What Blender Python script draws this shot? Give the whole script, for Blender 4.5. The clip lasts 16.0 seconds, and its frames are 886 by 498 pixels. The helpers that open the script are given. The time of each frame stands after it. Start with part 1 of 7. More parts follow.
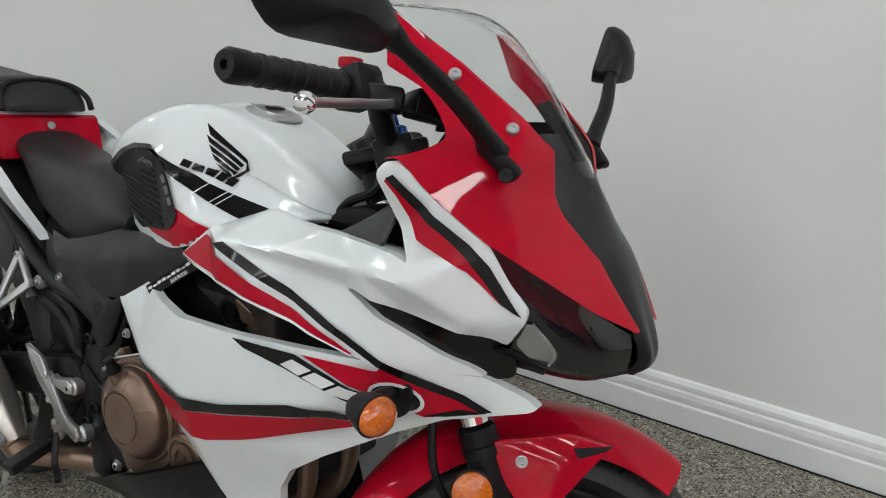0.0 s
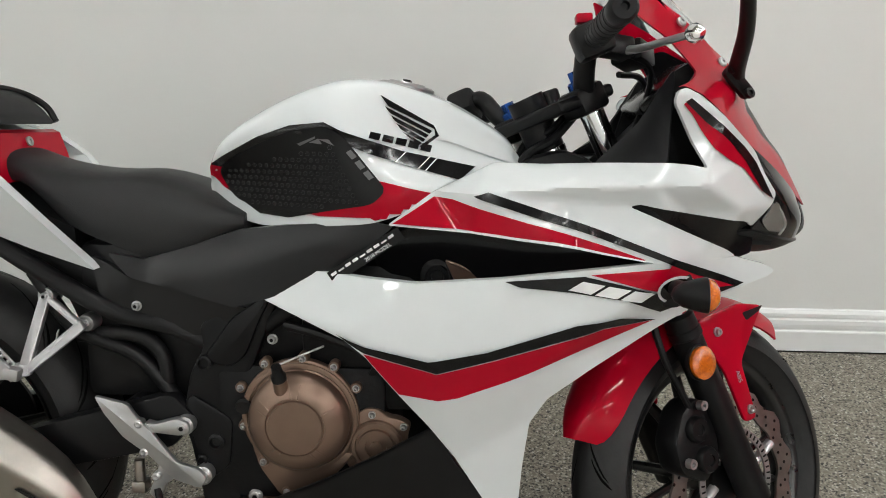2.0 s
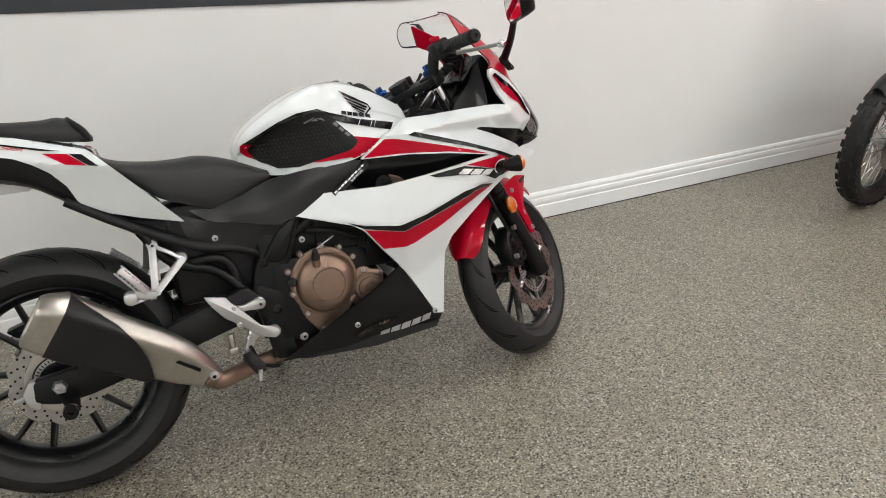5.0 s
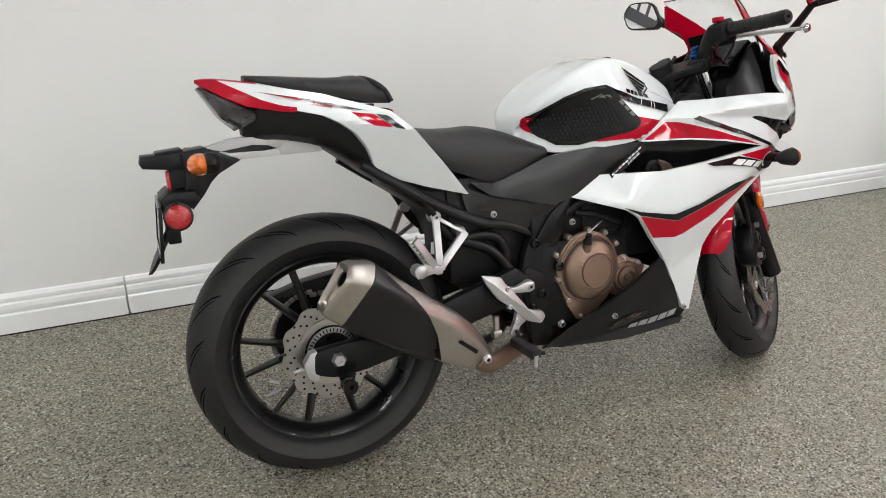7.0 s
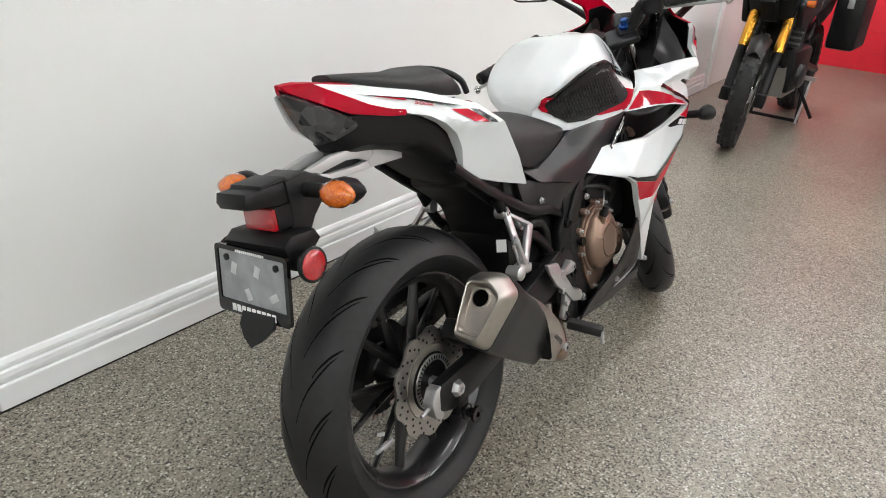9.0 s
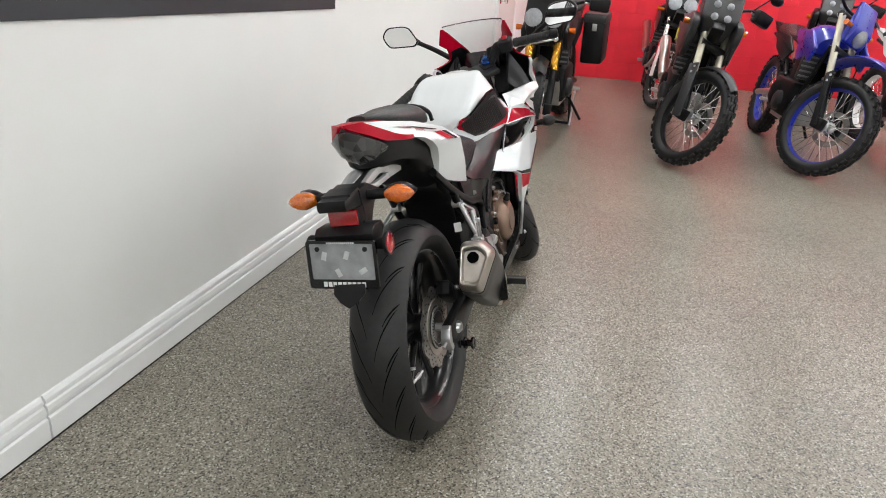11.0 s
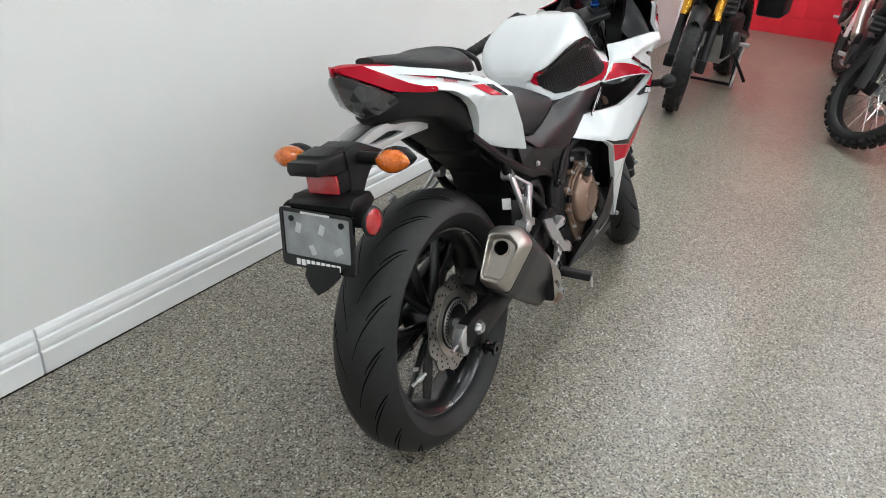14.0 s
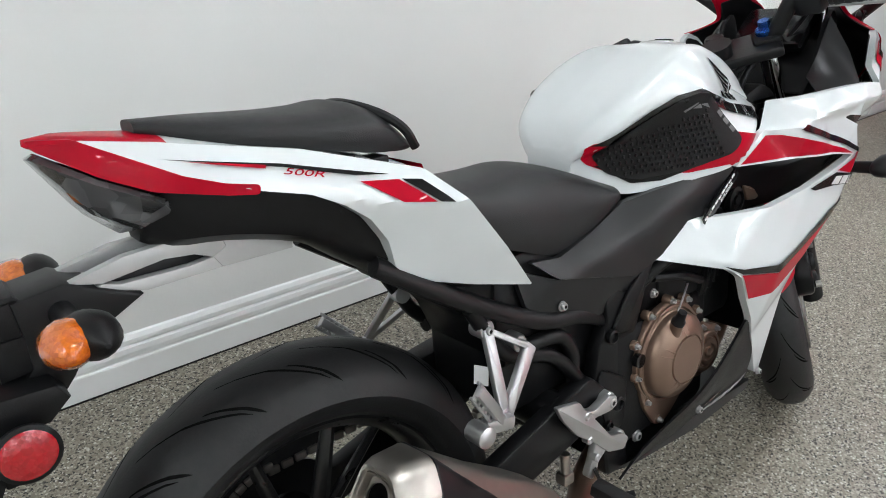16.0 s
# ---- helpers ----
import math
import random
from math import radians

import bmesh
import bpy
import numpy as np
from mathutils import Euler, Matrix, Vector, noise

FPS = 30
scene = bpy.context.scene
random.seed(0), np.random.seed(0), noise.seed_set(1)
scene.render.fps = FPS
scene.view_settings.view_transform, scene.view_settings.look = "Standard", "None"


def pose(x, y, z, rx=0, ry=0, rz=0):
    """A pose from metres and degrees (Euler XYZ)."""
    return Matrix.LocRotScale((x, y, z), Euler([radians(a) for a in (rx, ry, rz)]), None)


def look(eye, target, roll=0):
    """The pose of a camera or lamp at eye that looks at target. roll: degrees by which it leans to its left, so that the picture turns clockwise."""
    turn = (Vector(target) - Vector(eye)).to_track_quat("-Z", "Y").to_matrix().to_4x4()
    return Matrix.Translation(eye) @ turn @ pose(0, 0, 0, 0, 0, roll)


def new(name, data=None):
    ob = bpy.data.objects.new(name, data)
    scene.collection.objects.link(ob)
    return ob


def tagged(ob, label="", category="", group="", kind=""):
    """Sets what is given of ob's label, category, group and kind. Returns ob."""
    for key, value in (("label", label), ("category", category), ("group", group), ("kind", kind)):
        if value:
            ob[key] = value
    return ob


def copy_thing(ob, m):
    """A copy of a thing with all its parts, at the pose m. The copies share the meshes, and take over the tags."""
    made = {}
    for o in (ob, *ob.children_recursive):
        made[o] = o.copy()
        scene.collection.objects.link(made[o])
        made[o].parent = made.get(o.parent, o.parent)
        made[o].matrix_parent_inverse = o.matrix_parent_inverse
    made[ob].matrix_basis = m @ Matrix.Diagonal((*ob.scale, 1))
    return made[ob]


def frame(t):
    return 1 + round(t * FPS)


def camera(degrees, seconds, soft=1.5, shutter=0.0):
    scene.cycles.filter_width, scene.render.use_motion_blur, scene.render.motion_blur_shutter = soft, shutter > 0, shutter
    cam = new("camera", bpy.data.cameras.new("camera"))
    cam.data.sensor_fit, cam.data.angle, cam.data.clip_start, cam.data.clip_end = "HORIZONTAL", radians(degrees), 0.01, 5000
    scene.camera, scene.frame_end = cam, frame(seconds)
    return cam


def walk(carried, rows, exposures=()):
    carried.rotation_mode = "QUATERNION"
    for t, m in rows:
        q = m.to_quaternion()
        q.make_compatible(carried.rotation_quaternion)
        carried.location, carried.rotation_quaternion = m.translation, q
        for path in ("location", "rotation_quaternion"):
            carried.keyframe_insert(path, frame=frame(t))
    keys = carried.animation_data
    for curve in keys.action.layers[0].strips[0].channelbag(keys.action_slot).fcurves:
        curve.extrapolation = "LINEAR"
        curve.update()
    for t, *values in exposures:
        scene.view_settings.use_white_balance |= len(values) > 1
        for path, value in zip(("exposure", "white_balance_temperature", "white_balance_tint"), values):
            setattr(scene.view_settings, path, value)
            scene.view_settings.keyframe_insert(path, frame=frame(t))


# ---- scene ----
cam = camera(63.4, 16.0, 1.0)
PATH = [
    (0, (2.071, -1.547, 1.161), (1.055, -0.027, 0.35), -1.2),
    (0.5, (1.941, -1.73, 1.128), (1.338, 0.022, 0.373), -1.7),
    (1, (1.808, -1.82, 1.112), (1.201, -0.098, 0.296), -0.2),
    (1.5, (1.56, -1.878, 1.1), (1.071, -0.118, 0.286), -2.8),
    (2, (1.36, -1.926, 1.101), (1.271, -0.077, 0.344), 0.0),
    (2.5, (1.206, -2.067, 1.163), (1.468, -0.253, 0.362), -1.7),
    (3, (1.118, -2.123, 1.182), (1.622, -0.378, 0.343), -0.3),
    (3.2, (1.055, -2.129, 1.192), (1.589, -0.395, 0.35), -1.6),
    (5.3, (0.515, -2.732, 1.299), (1.339, -1.095, 0.498), -1.3),
    (5.5, (0.435, -2.714, 1.309), (1.246, -1.082, 0.486), -0.6),
    (6, (0.220, -2.653, 1.317), (1.053, -1.018, 0.522), -1.4),
    (6.5, (0.077, -2.611, 1.283), (0.907, -0.976, 0.485), -0.3),
    (7, (0.061, -2.347, 1.217), (0.832, -0.693, 0.400), 1.7),
    (7.5, (-0.007, -2.073, 1.181), (0.966, -0.567, 0.295), 3.4),
    (8, (-0.215, -1.919, 1.199), (1.024, -0.629, 0.305), 1.0),
    (8.2, (-0.302, -1.869, 1.176), (0.971, -0.607, 0.288), 1.7),
    (10.3, (-1.008, -1.384, 1.249), (0.762, -0.899, 0.454), 4.3),
    (10.5, (-1.1, -1.429, 1.266), (0.668, -0.939, 0.469), 3.7),
    (11, (-1.304, -1.429, 1.278), (0.491, -0.956, 0.535), 3.0),
    (11.5, (-1.517, -1.427, 1.294), (0.307, -1.032, 0.576), 1.8),
    (12, (-1.594, -1.421, 1.306), (0.238, -1.085, 0.577), 5.3),
    (12.5, (-1.548, -1.468, 1.296), (0.267, -1.108, 0.536), 4.1),
    (13, (-1.338, -1.561, 1.273), (0.425, -1.084, 0.46), 4.6),
    (13.5, (-1.093, -1.629, 1.257), (0.536, -0.842, 0.405), 4.7),
    (14, (-0.840, -1.587, 1.239), (0.732, -0.757, 0.325), 5.1),
    (14.5, (-0.582, -1.528, 1.206), (1.000, -0.723, 0.287), 6.1),
    (15, (-0.307, -1.523, 1.162), (1.117, -0.479, 0.222), 3.4),
    (15.5, (-0.086, -1.542, 1.178), (1.210, -0.323, 0.265), 1.9),
    (16, (0.099, -1.516, 1.170), (1.267, -0.195, 0.225), 3.9),
]
walk(cam, [(t, look(eye, target, roll)) for t, eye, target, roll in PATH], [(0, -0.54, 6400, 6), (0.5, -0.56, 6400, 6), (1.5, -0.43, 6600, 7), (2.5, -0.38, 6860, 9), (3.2, -0.36, 6990, 11), (5.5, -0.12, 6750, 10), (7.0, -0.05, 6650, 10), (8.0, 0.19, 6600, 10), (10.5, 0.06, 6600, 10), (13.0, 0.06, 6430, 9), (14.0, 0.06, 6330, 8), (14.5, 0.27, 6280, 8), (15.0, 0.32, 6280, 8), (15.5, 0.18, 6280, 8), (16.0, -0.02, 6280, 8)])

# ---- light and exposure ----
world = bpy.data.worlds.new("world")
scene.world = world
world.use_nodes = True
world.node_tree.nodes["Background"].inputs[0].default_value = (0.9, 0.95, 1.0, 1)
world.node_tree.nodes["Background"].inputs[1].default_value = 0.05


# ---- materials ----
def mat(name, color, rough=0.5, metal=0.0, coat=0.0, vary=0.06, scale=30.0, bump=0.0, bscale=200.0, coat_rough=0.03, spec=0.5):
    m = bpy.data.materials.new(name)
    m.use_nodes = True
    nt = m.node_tree
    b = nt.nodes["Principled BSDF"]
    b.inputs["Roughness"].default_value = rough
    b.inputs["Metallic"].default_value = metal
    b.inputs["Coat Weight"].default_value = coat
    b.inputs["Coat Roughness"].default_value = coat_rough
    b.inputs["Specular IOR Level"].default_value = spec
    tc = nt.nodes.new("ShaderNodeTexCoord")
    n1 = nt.nodes.new("ShaderNodeTexNoise")
    n1.inputs["Scale"].default_value = scale
    n1.inputs["Detail"].default_value = 6
    nt.links.new(tc.outputs["Object"], n1.inputs["Vector"])
    r = nt.nodes.new("ShaderNodeValToRGB")
    c = Vector(color)
    r.color_ramp.elements[0].position, r.color_ramp.elements[1].position = 0.3, 0.7
    r.color_ramp.elements[0].color = (*[max(0, v * (1 - vary)) for v in c], 1)
    r.color_ramp.elements[1].color = (*[min(1, v * (1 + vary)) for v in c], 1)
    nt.links.new(n1.outputs["Fac"], r.inputs["Fac"])
    nt.links.new(r.outputs["Color"], b.inputs["Base Color"])
    rr = nt.nodes.new("ShaderNodeMapRange")
    rr.inputs["To Min"].default_value = max(0, rough * 0.85)
    rr.inputs["To Max"].default_value = min(1, rough * 1.2)
    nt.links.new(n1.outputs["Fac"], rr.inputs["Value"])
    nt.links.new(rr.outputs["Result"], b.inputs["Roughness"])
    if bump:
        n2 = nt.nodes.new("ShaderNodeTexNoise")
        n2.inputs["Scale"].default_value = bscale
        n2.inputs["Detail"].default_value = 3
        nt.links.new(tc.outputs["Object"], n2.inputs["Vector"])
        bp = nt.nodes.new("ShaderNodeBump")
        bp.inputs["Strength"].default_value = bump
        bp.inputs["Distance"].default_value = 0.002
        nt.links.new(n2.outputs["Fac"], bp.inputs["Height"])
        nt.links.new(bp.outputs["Normal"], b.inputs["Normal"])
    return m


def facets(name, low, high, scale):
    """A moulded lens: cut facets of two tones under a clear coat."""
    m = mat(name, high, 0.12, coat=1.0, vary=0.1)
    nt = m.node_tree
    b = nt.nodes["Principled BSDF"]
    tc = nt.nodes.new("ShaderNodeTexCoord")
    vo = nt.nodes.new("ShaderNodeTexVoronoi")
    vo.inputs["Scale"].default_value = scale
    nt.links.new(tc.outputs["Object"], vo.inputs["Vector"])
    r = nt.nodes.new("ShaderNodeValToRGB")
    r.color_ramp.elements[0].color = (*low, 1)
    r.color_ramp.elements[1].color = (*high, 1)
    sep = nt.nodes.new("ShaderNodeSeparateColor")
    nt.links.new(vo.outputs["Color"], sep.inputs["Color"])
    nt.links.new(sep.outputs["Red"], r.inputs["Fac"])
    nt.links.new(r.outputs["Color"], b.inputs["Base Color"])
    bp = nt.nodes.new("ShaderNodeBump")
    bp.inputs["Strength"].default_value = 0.22
    bp.inputs["Distance"].default_value = 0.002
    nt.links.new(vo.outputs["Distance"], bp.inputs["Height"])
    nt.links.new(bp.outputs["Normal"], b.inputs["Normal"])
    return m


def glow(name, color, strength):
    m = bpy.data.materials.new(name)
    m.use_nodes = True
    b = m.node_tree.nodes["Principled BSDF"]
    b.inputs["Base Color"].default_value = (*color, 1)
    b.inputs["Emission Color"].default_value = (*color, 1)
    b.inputs["Emission Strength"].default_value = strength
    return m


def glass(name, color=(1, 1, 1), rough=0.0, ior=1.45):
    m = bpy.data.materials.new(name)
    m.use_nodes = True
    b = m.node_tree.nodes["Principled BSDF"]
    b.inputs["Base Color"].default_value = (*color, 1)
    b.inputs["Roughness"].default_value = rough
    b.inputs["IOR"].default_value = ior
    b.inputs["Transmission Weight"].default_value = 1.0
    return m


def floor_material():
    """Grey-brown epoxy with flakes of dark, tan and white chips."""
    m = bpy.data.materials.new("flake_floor")
    m.use_nodes = True
    nt = m.node_tree
    b = nt.nodes["Principled BSDF"]
    tc = nt.nodes.new("ShaderNodeTexCoord")
    vo = nt.nodes.new("ShaderNodeTexVoronoi")
    vo.inputs["Scale"].default_value = 240
    nt.links.new(tc.outputs["Object"], vo.inputs["Vector"])
    sep = nt.nodes.new("ShaderNodeSeparateColor")
    nt.links.new(vo.outputs["Color"], sep.inputs["Color"])
    r = nt.nodes.new("ShaderNodeValToRGB")
    r.color_ramp.interpolation = "CONSTANT"
    stops = [(0.0, (0.016, 0.014, 0.011)), (0.085, (0.071, 0.061, 0.046)), (0.21, (0.177, 0.158, 0.121)), (0.50, (0.230, 0.210, 0.165)), (0.82, (0.340, 0.318, 0.262)), (0.955, (0.50, 0.48, 0.43))]
    e = r.color_ramp.elements
    e[0].position, e[0].color = 0, (*stops[0][1], 1)
    e[1].position, e[1].color = stops[1][0], (*stops[1][1], 1)
    for p, c in stops[2:]:
        k = e.new(p)
        k.color = (*c, 1)
    nt.links.new(sep.outputs["Red"], r.inputs["Fac"])
    big = nt.nodes.new("ShaderNodeTexNoise")
    big.inputs["Scale"].default_value = 1.7
    big.inputs["Detail"].default_value = 5
    nt.links.new(tc.outputs["Object"], big.inputs["Vector"])
    mr = nt.nodes.new("ShaderNodeMapRange")
    mr.inputs["From Min"].default_value, mr.inputs["From Max"].default_value = 0.3, 0.7
    mr.inputs["To Min"].default_value, mr.inputs["To Max"].default_value = 0.86, 1.08
    nt.links.new(big.outputs["Fac"], mr.inputs["Value"])
    mx = nt.nodes.new("ShaderNodeMix")
    mx.data_type, mx.blend_type = "RGBA", "MULTIPLY"
    mx.inputs[0].default_value = 1.0
    nt.links.new(r.outputs["Color"], mx.inputs[6])
    nt.links.new(mr.outputs["Result"], mx.inputs[7])
    nt.links.new(mx.outputs[2], b.inputs["Base Color"])
    b.inputs["Roughness"].default_value = 0.44
    b.inputs["Coat Weight"].default_value = 0.32
    b.inputs["Coat Roughness"].default_value = 0.27
    bp = nt.nodes.new("ShaderNodeBump")
    bp.inputs["Strength"].default_value = 0.13
    bp.inputs["Distance"].default_value = 0.001
    nt.links.new(sep.outputs["Green"], bp.inputs["Height"])
    nt.links.new(bp.outputs["Normal"], b.inputs["Normal"])
    return m


WALL = mat("wall_paint", (0.788, 0.80, 0.787), 0.55, vary=0.015, scale=3, bump=0.12, bscale=140)
TRIM = mat("trim_paint", (0.82, 0.835, 0.835), 0.35, vary=0.02, scale=8)
REDWALL = mat("red_block_paint", (0.70, 0.014, 0.032), 0.45, vary=0.08, scale=4, bump=0.3, bscale=60)
FLOOR = floor_material()
# Unseen ceiling: its grey keeps reflections in the glossy paintwork low.
CEIL = mat("ceiling_paint", (0.34, 0.34, 0.34), 0.8, vary=0.02, scale=2)
SIGN = mat("sign_dark", (0.03, 0.035, 0.042), 0.5, vary=0.1)
SIGNW = mat("sign_white", (0.8, 0.8, 0.8), 0.5, vary=0.02)
WHITE = mat("white_paint", (0.72, 0.755, 0.765), 0.3, coat=0.8, vary=0.01, spec=0.25, coat_rough=0.04)
RED = mat("red_paint", (0.43, 0.0015, 0.017), 0.4, coat=0.45, vary=0.03, spec=0.04, coat_rough=0.025)
GLOSSBLACK = mat("gloss_black", (0.004, 0.004, 0.0045), 0.2, coat=0.25, vary=0.1, spec=0.25)
MATBLACK = mat("black_plastic", (0.0060, 0.0060, 0.0066), 0.4, vary=0.2, bump=0.12, bscale=700, spec=0.26)
CHARCOAL = mat("charcoal_plastic", (0.0105, 0.0105, 0.0115), 0.30, vary=0.08, scale=8, bump=0.05, bscale=500, spec=0.36)
RUBBER = mat("tyre_rubber", (0.0105, 0.0105, 0.011), 0.5, vary=0.3, scale=60, bump=0.15, bscale=300, spec=0.38)
SEATMAT = mat("seat_vinyl", (0.014, 0.014, 0.015), 0.42, vary=0.1, bump=0.35, bscale=900, spec=0.4)
RIM = mat("rim_black", (0.005, 0.005, 0.0055), 0.28, coat=0.3, vary=0.1)
FRAME = mat("frame_black", (0.0048, 0.0048, 0.0054), 0.36, vary=0.12, bump=0.1, bscale=400, spec=0.24)
COPPER = mat("copper_cover", (0.235, 0.158, 0.118), 0.34, metal=0.75, vary=0.06, bump=0.08, bscale=500)
STEEL = mat("brushed_steel", (0.46, 0.43, 0.39), 0.34, metal=1.0, vary=0.06, scale=50)
ALU = mat("cast_aluminium", (0.50, 0.50, 0.505), 0.36, metal=0.9, vary=0.05)
SILVER = mat("silver_paint", (0.5, 0.5, 0.5), 0.35, metal=0.2, vary=0.03)
CHROME = mat("chrome", (0.8, 0.8, 0.8), 0.08, metal=1.0, vary=0.02)
DISC = mat("disc_steel", (0.36, 0.345, 0.325), 0.34, metal=1.0, vary=0.1, scale=60)
ENGINE = mat("engine_black", (0.0045, 0.0045, 0.005), 0.45, vary=0.2, bump=0.25, bscale=150, spec=0.2)
AMBER = facets("amber_lens", (0.52, 0.098, 0.004), (0.72, 0.17, 0.007), 300)
REDLENS = facets("red_lens", (0.33, 0.002, 0.006), (0.45, 0.003, 0.010), 260)
TAILLENS = facets("grey_tail_lens", (0.035, 0.035, 0.037), (0.14, 0.14, 0.145), 38)
LAMPLENS = mat("smoked_lens", (0.006, 0.006, 0.007), 0.1, coat=0.4, vary=0.3, scale=45)
LAMPCLEAR = mat("headlight_reflector", (0.5, 0.5, 0.52), 0.12, metal=0.9, vary=0.15, scale=40)
SCREEN = glass("clear_screen", (0.93, 0.95, 0.95), 0.0, 1.12)
MIRROR = mat("mirror_glass", (0.9, 0.9, 0.9), 0.015, metal=1.0, vary=0.0)
BLUE = mat("blue_anodised", (0.02, 0.09, 0.35), 0.25, metal=0.8, vary=0.05)
PLATEMAT = mat("plate_grey", (0.24, 0.25, 0.26), 0.3, vary=0.3, scale=25)
PLATESHEEN = mat("plate_sheen", (0.5, 0.51, 0.52), 0.3, vary=0.2, scale=40)
DECALW = mat("white_decal", (0.78, 0.78, 0.78), 0.3, coat=0.6, vary=0.02)
DECALGREY = mat("grey_decal", (0.13, 0.13, 0.135), 0.4, vary=0.05)
DECALLIGHT = mat("pale_grey_decal", (0.42, 0.42, 0.43), 0.4, vary=0.05)
GOLD = mat("gold_fork", (0.66, 0.31, 0.035), 0.25, metal=0.8, vary=0.05)
BLUEPL = mat("blue_plastic", (0.008, 0.02, 0.33), 0.28, coat=0.5, vary=0.05)
CREAM = mat("pale_fork_tube", (0.66, 0.62, 0.5), 0.25, metal=0.6, vary=0.04)
WHITEPL = mat("white_plastic", (0.8, 0.8, 0.8), 0.3, vary=0.03)
GREYPL = mat("grey_plastic", (0.024, 0.024, 0.026), 0.4, vary=0.1)


# ---- mesh helpers ----
def part(name, bm, material, parent=None, label="", smooth=True, angle=40):
    """Links a bmesh as one mesh object under a thing or a part."""
    me = bpy.data.meshes.new(name)
    bmesh.ops.recalc_face_normals(bm, faces=bm.faces[:])
    if smooth:
        for f in bm.faces:
            f.smooth = True
        lim = radians(angle)
        for e in bm.edges:
            if len(e.link_faces) == 2 and e.calc_face_angle(0) > lim:
                e.smooth = False
    bm.to_mesh(me)
    bm.free()
    me.materials.append(material)
    ob = new(name, me)
    if parent is not None:
        ob.parent = parent
    if label:
        ob["label"] = label
    return ob


def empty(name, m, **tags):
    ob = new(name)
    ob.matrix_basis = m
    return tagged(ob, **tags)


def box(x0, x1, y0, y1, z0, z1, bevel=0.0, segs=2, bm=None):
    own = bmesh.new()
    bmesh.ops.create_cube(own, size=1)
    for v in own.verts:
        v.co = Vector((x0 + (v.co.x + 0.5) * (x1 - x0), y0 + (v.co.y + 0.5) * (y1 - y0), z0 + (v.co.z + 0.5) * (z1 - z0)))
    if bevel:
        bmesh.ops.bevel(own, geom=own.edges[:], offset=bevel, segments=segs, affect="EDGES", profile=0.5)
    return own


def join(*bms):
    """One bmesh from several."""
    out = bms[0]
    for b in bms[1:]:
        me = bpy.data.meshes.new("tmp")
        b.to_mesh(me)
        b.free()
        out.from_mesh(me)
        bpy.data.meshes.remove(me)
    return out


def moved(bm, m):
    bmesh.ops.transform(bm, matrix=m, verts=bm.verts[:])
    return bm


def frame_to(a, b):
    """The matrix with z along a to b and its origin at a."""
    a, b = Vector(a), Vector(b)
    q = (b - a).to_track_quat("Z", "Y")
    return Matrix.Translation(a) @ q.to_matrix().to_4x4()


def lathe(profile, segs=32, a=(0, 0, 0), b=(0, 0, 1), closed=False):
    """Turns (radius, height) round the axis a to b; capped where the radius is not zero."""
    bm = bmesh.new()
    rings = []
    for r, h in profile:
        if r < 1e-6:
            rings.append([bm.verts.new((0, 0, h))])
        else:
            rings.append([bm.verts.new((r * math.cos(2 * math.pi * k / segs), r * math.sin(2 * math.pi * k / segs), h)) for k in range(segs)])
    pairs = list(zip(rings, rings[1:])) + ([(rings[-1], rings[0])] if closed else [])
    for p, q in pairs:
        for k in range(segs):
            j = (k + 1) % segs
            if len(p) == 1 and len(q) == 1:
                continue
            if len(p) == 1:
                bm.faces.new((p[0], q[j], q[k]))
            elif len(q) == 1:
                bm.faces.new((p[k], p[j], q[0]))
            else:
                bm.faces.new((p[k], p[j], q[j], q[k]))
    if not closed:
        for ring in (rings[0], rings[-1]):
            if len(ring) > 1:
                bm.faces.new(ring)
    return moved(bm, frame_to(a, b))


def rod(a, b, r, r2=None, segs=14, bevel=0.0):
    h = (Vector(b) - Vector(a)).length
    r2 = r if r2 is None else r2
    if bevel:
        prof = [(r - bevel, 0), (r, bevel), (r2, h - bevel), (r2 - bevel, h)]
    else:
        prof = [(r, 0), (r2, h)]
    return lathe(prof, segs, a, b)


def smooth_path(pts, n=6):
    """A Catmull-Rom line through the points."""
    p = [Vector(v) for v in pts]
    p = [2 * p[0] - p[1]] + p + [2 * p[-1] - p[-2]]
    out = []
    for i in range(1, len(p) - 2):
        for k in range(n):
            t = k / n
            a, b, c, d = p[i - 1], p[i], p[i + 1], p[i + 2]
            out.append(0.5 * ((2 * b) + (c - a) * t + (2 * a - 5 * b + 4 * c - d) * t * t + (3 * b - a - 3 * c + d) * t * t * t))
    out.append(p[-2])
    return out


def tube(pts, r, segs=10, n=6, r2=None, smooth=True, flat=1.0):
    """A round bar along a line; r goes to r2, flat squeezes it across."""
    line = smooth_path(pts, n) if smooth and len(pts) > 2 else [Vector(v) for v in pts]
    bm = bmesh.new()
    rings = []
    side = None
    for i, c in enumerate(line):
        d = (line[min(i + 1, len(line) - 1)] - line[max(i - 1, 0)]).normalized()
        if side is None:
            side = d.orthogonal().normalized()
        side = (side - d * side.dot(d)).normalized()
        up = d.cross(side)
        rr = r if r2 is None else r + (r2 - r) * i / (len(line) - 1)
        rings.append([bm.verts.new(c + (side * math.cos(2 * math.pi * k / segs) + up * flat * math.sin(2 * math.pi * k / segs)) * rr) for k in range(segs)])
    for p, q in zip(rings, rings[1:]):
        for k in range(segs):
            j = (k + 1) % segs
            bm.faces.new((p[k], p[j], q[j], q[k]))
    bm.faces.new(rings[0])
    bm.faces.new(rings[-1])
    return bm


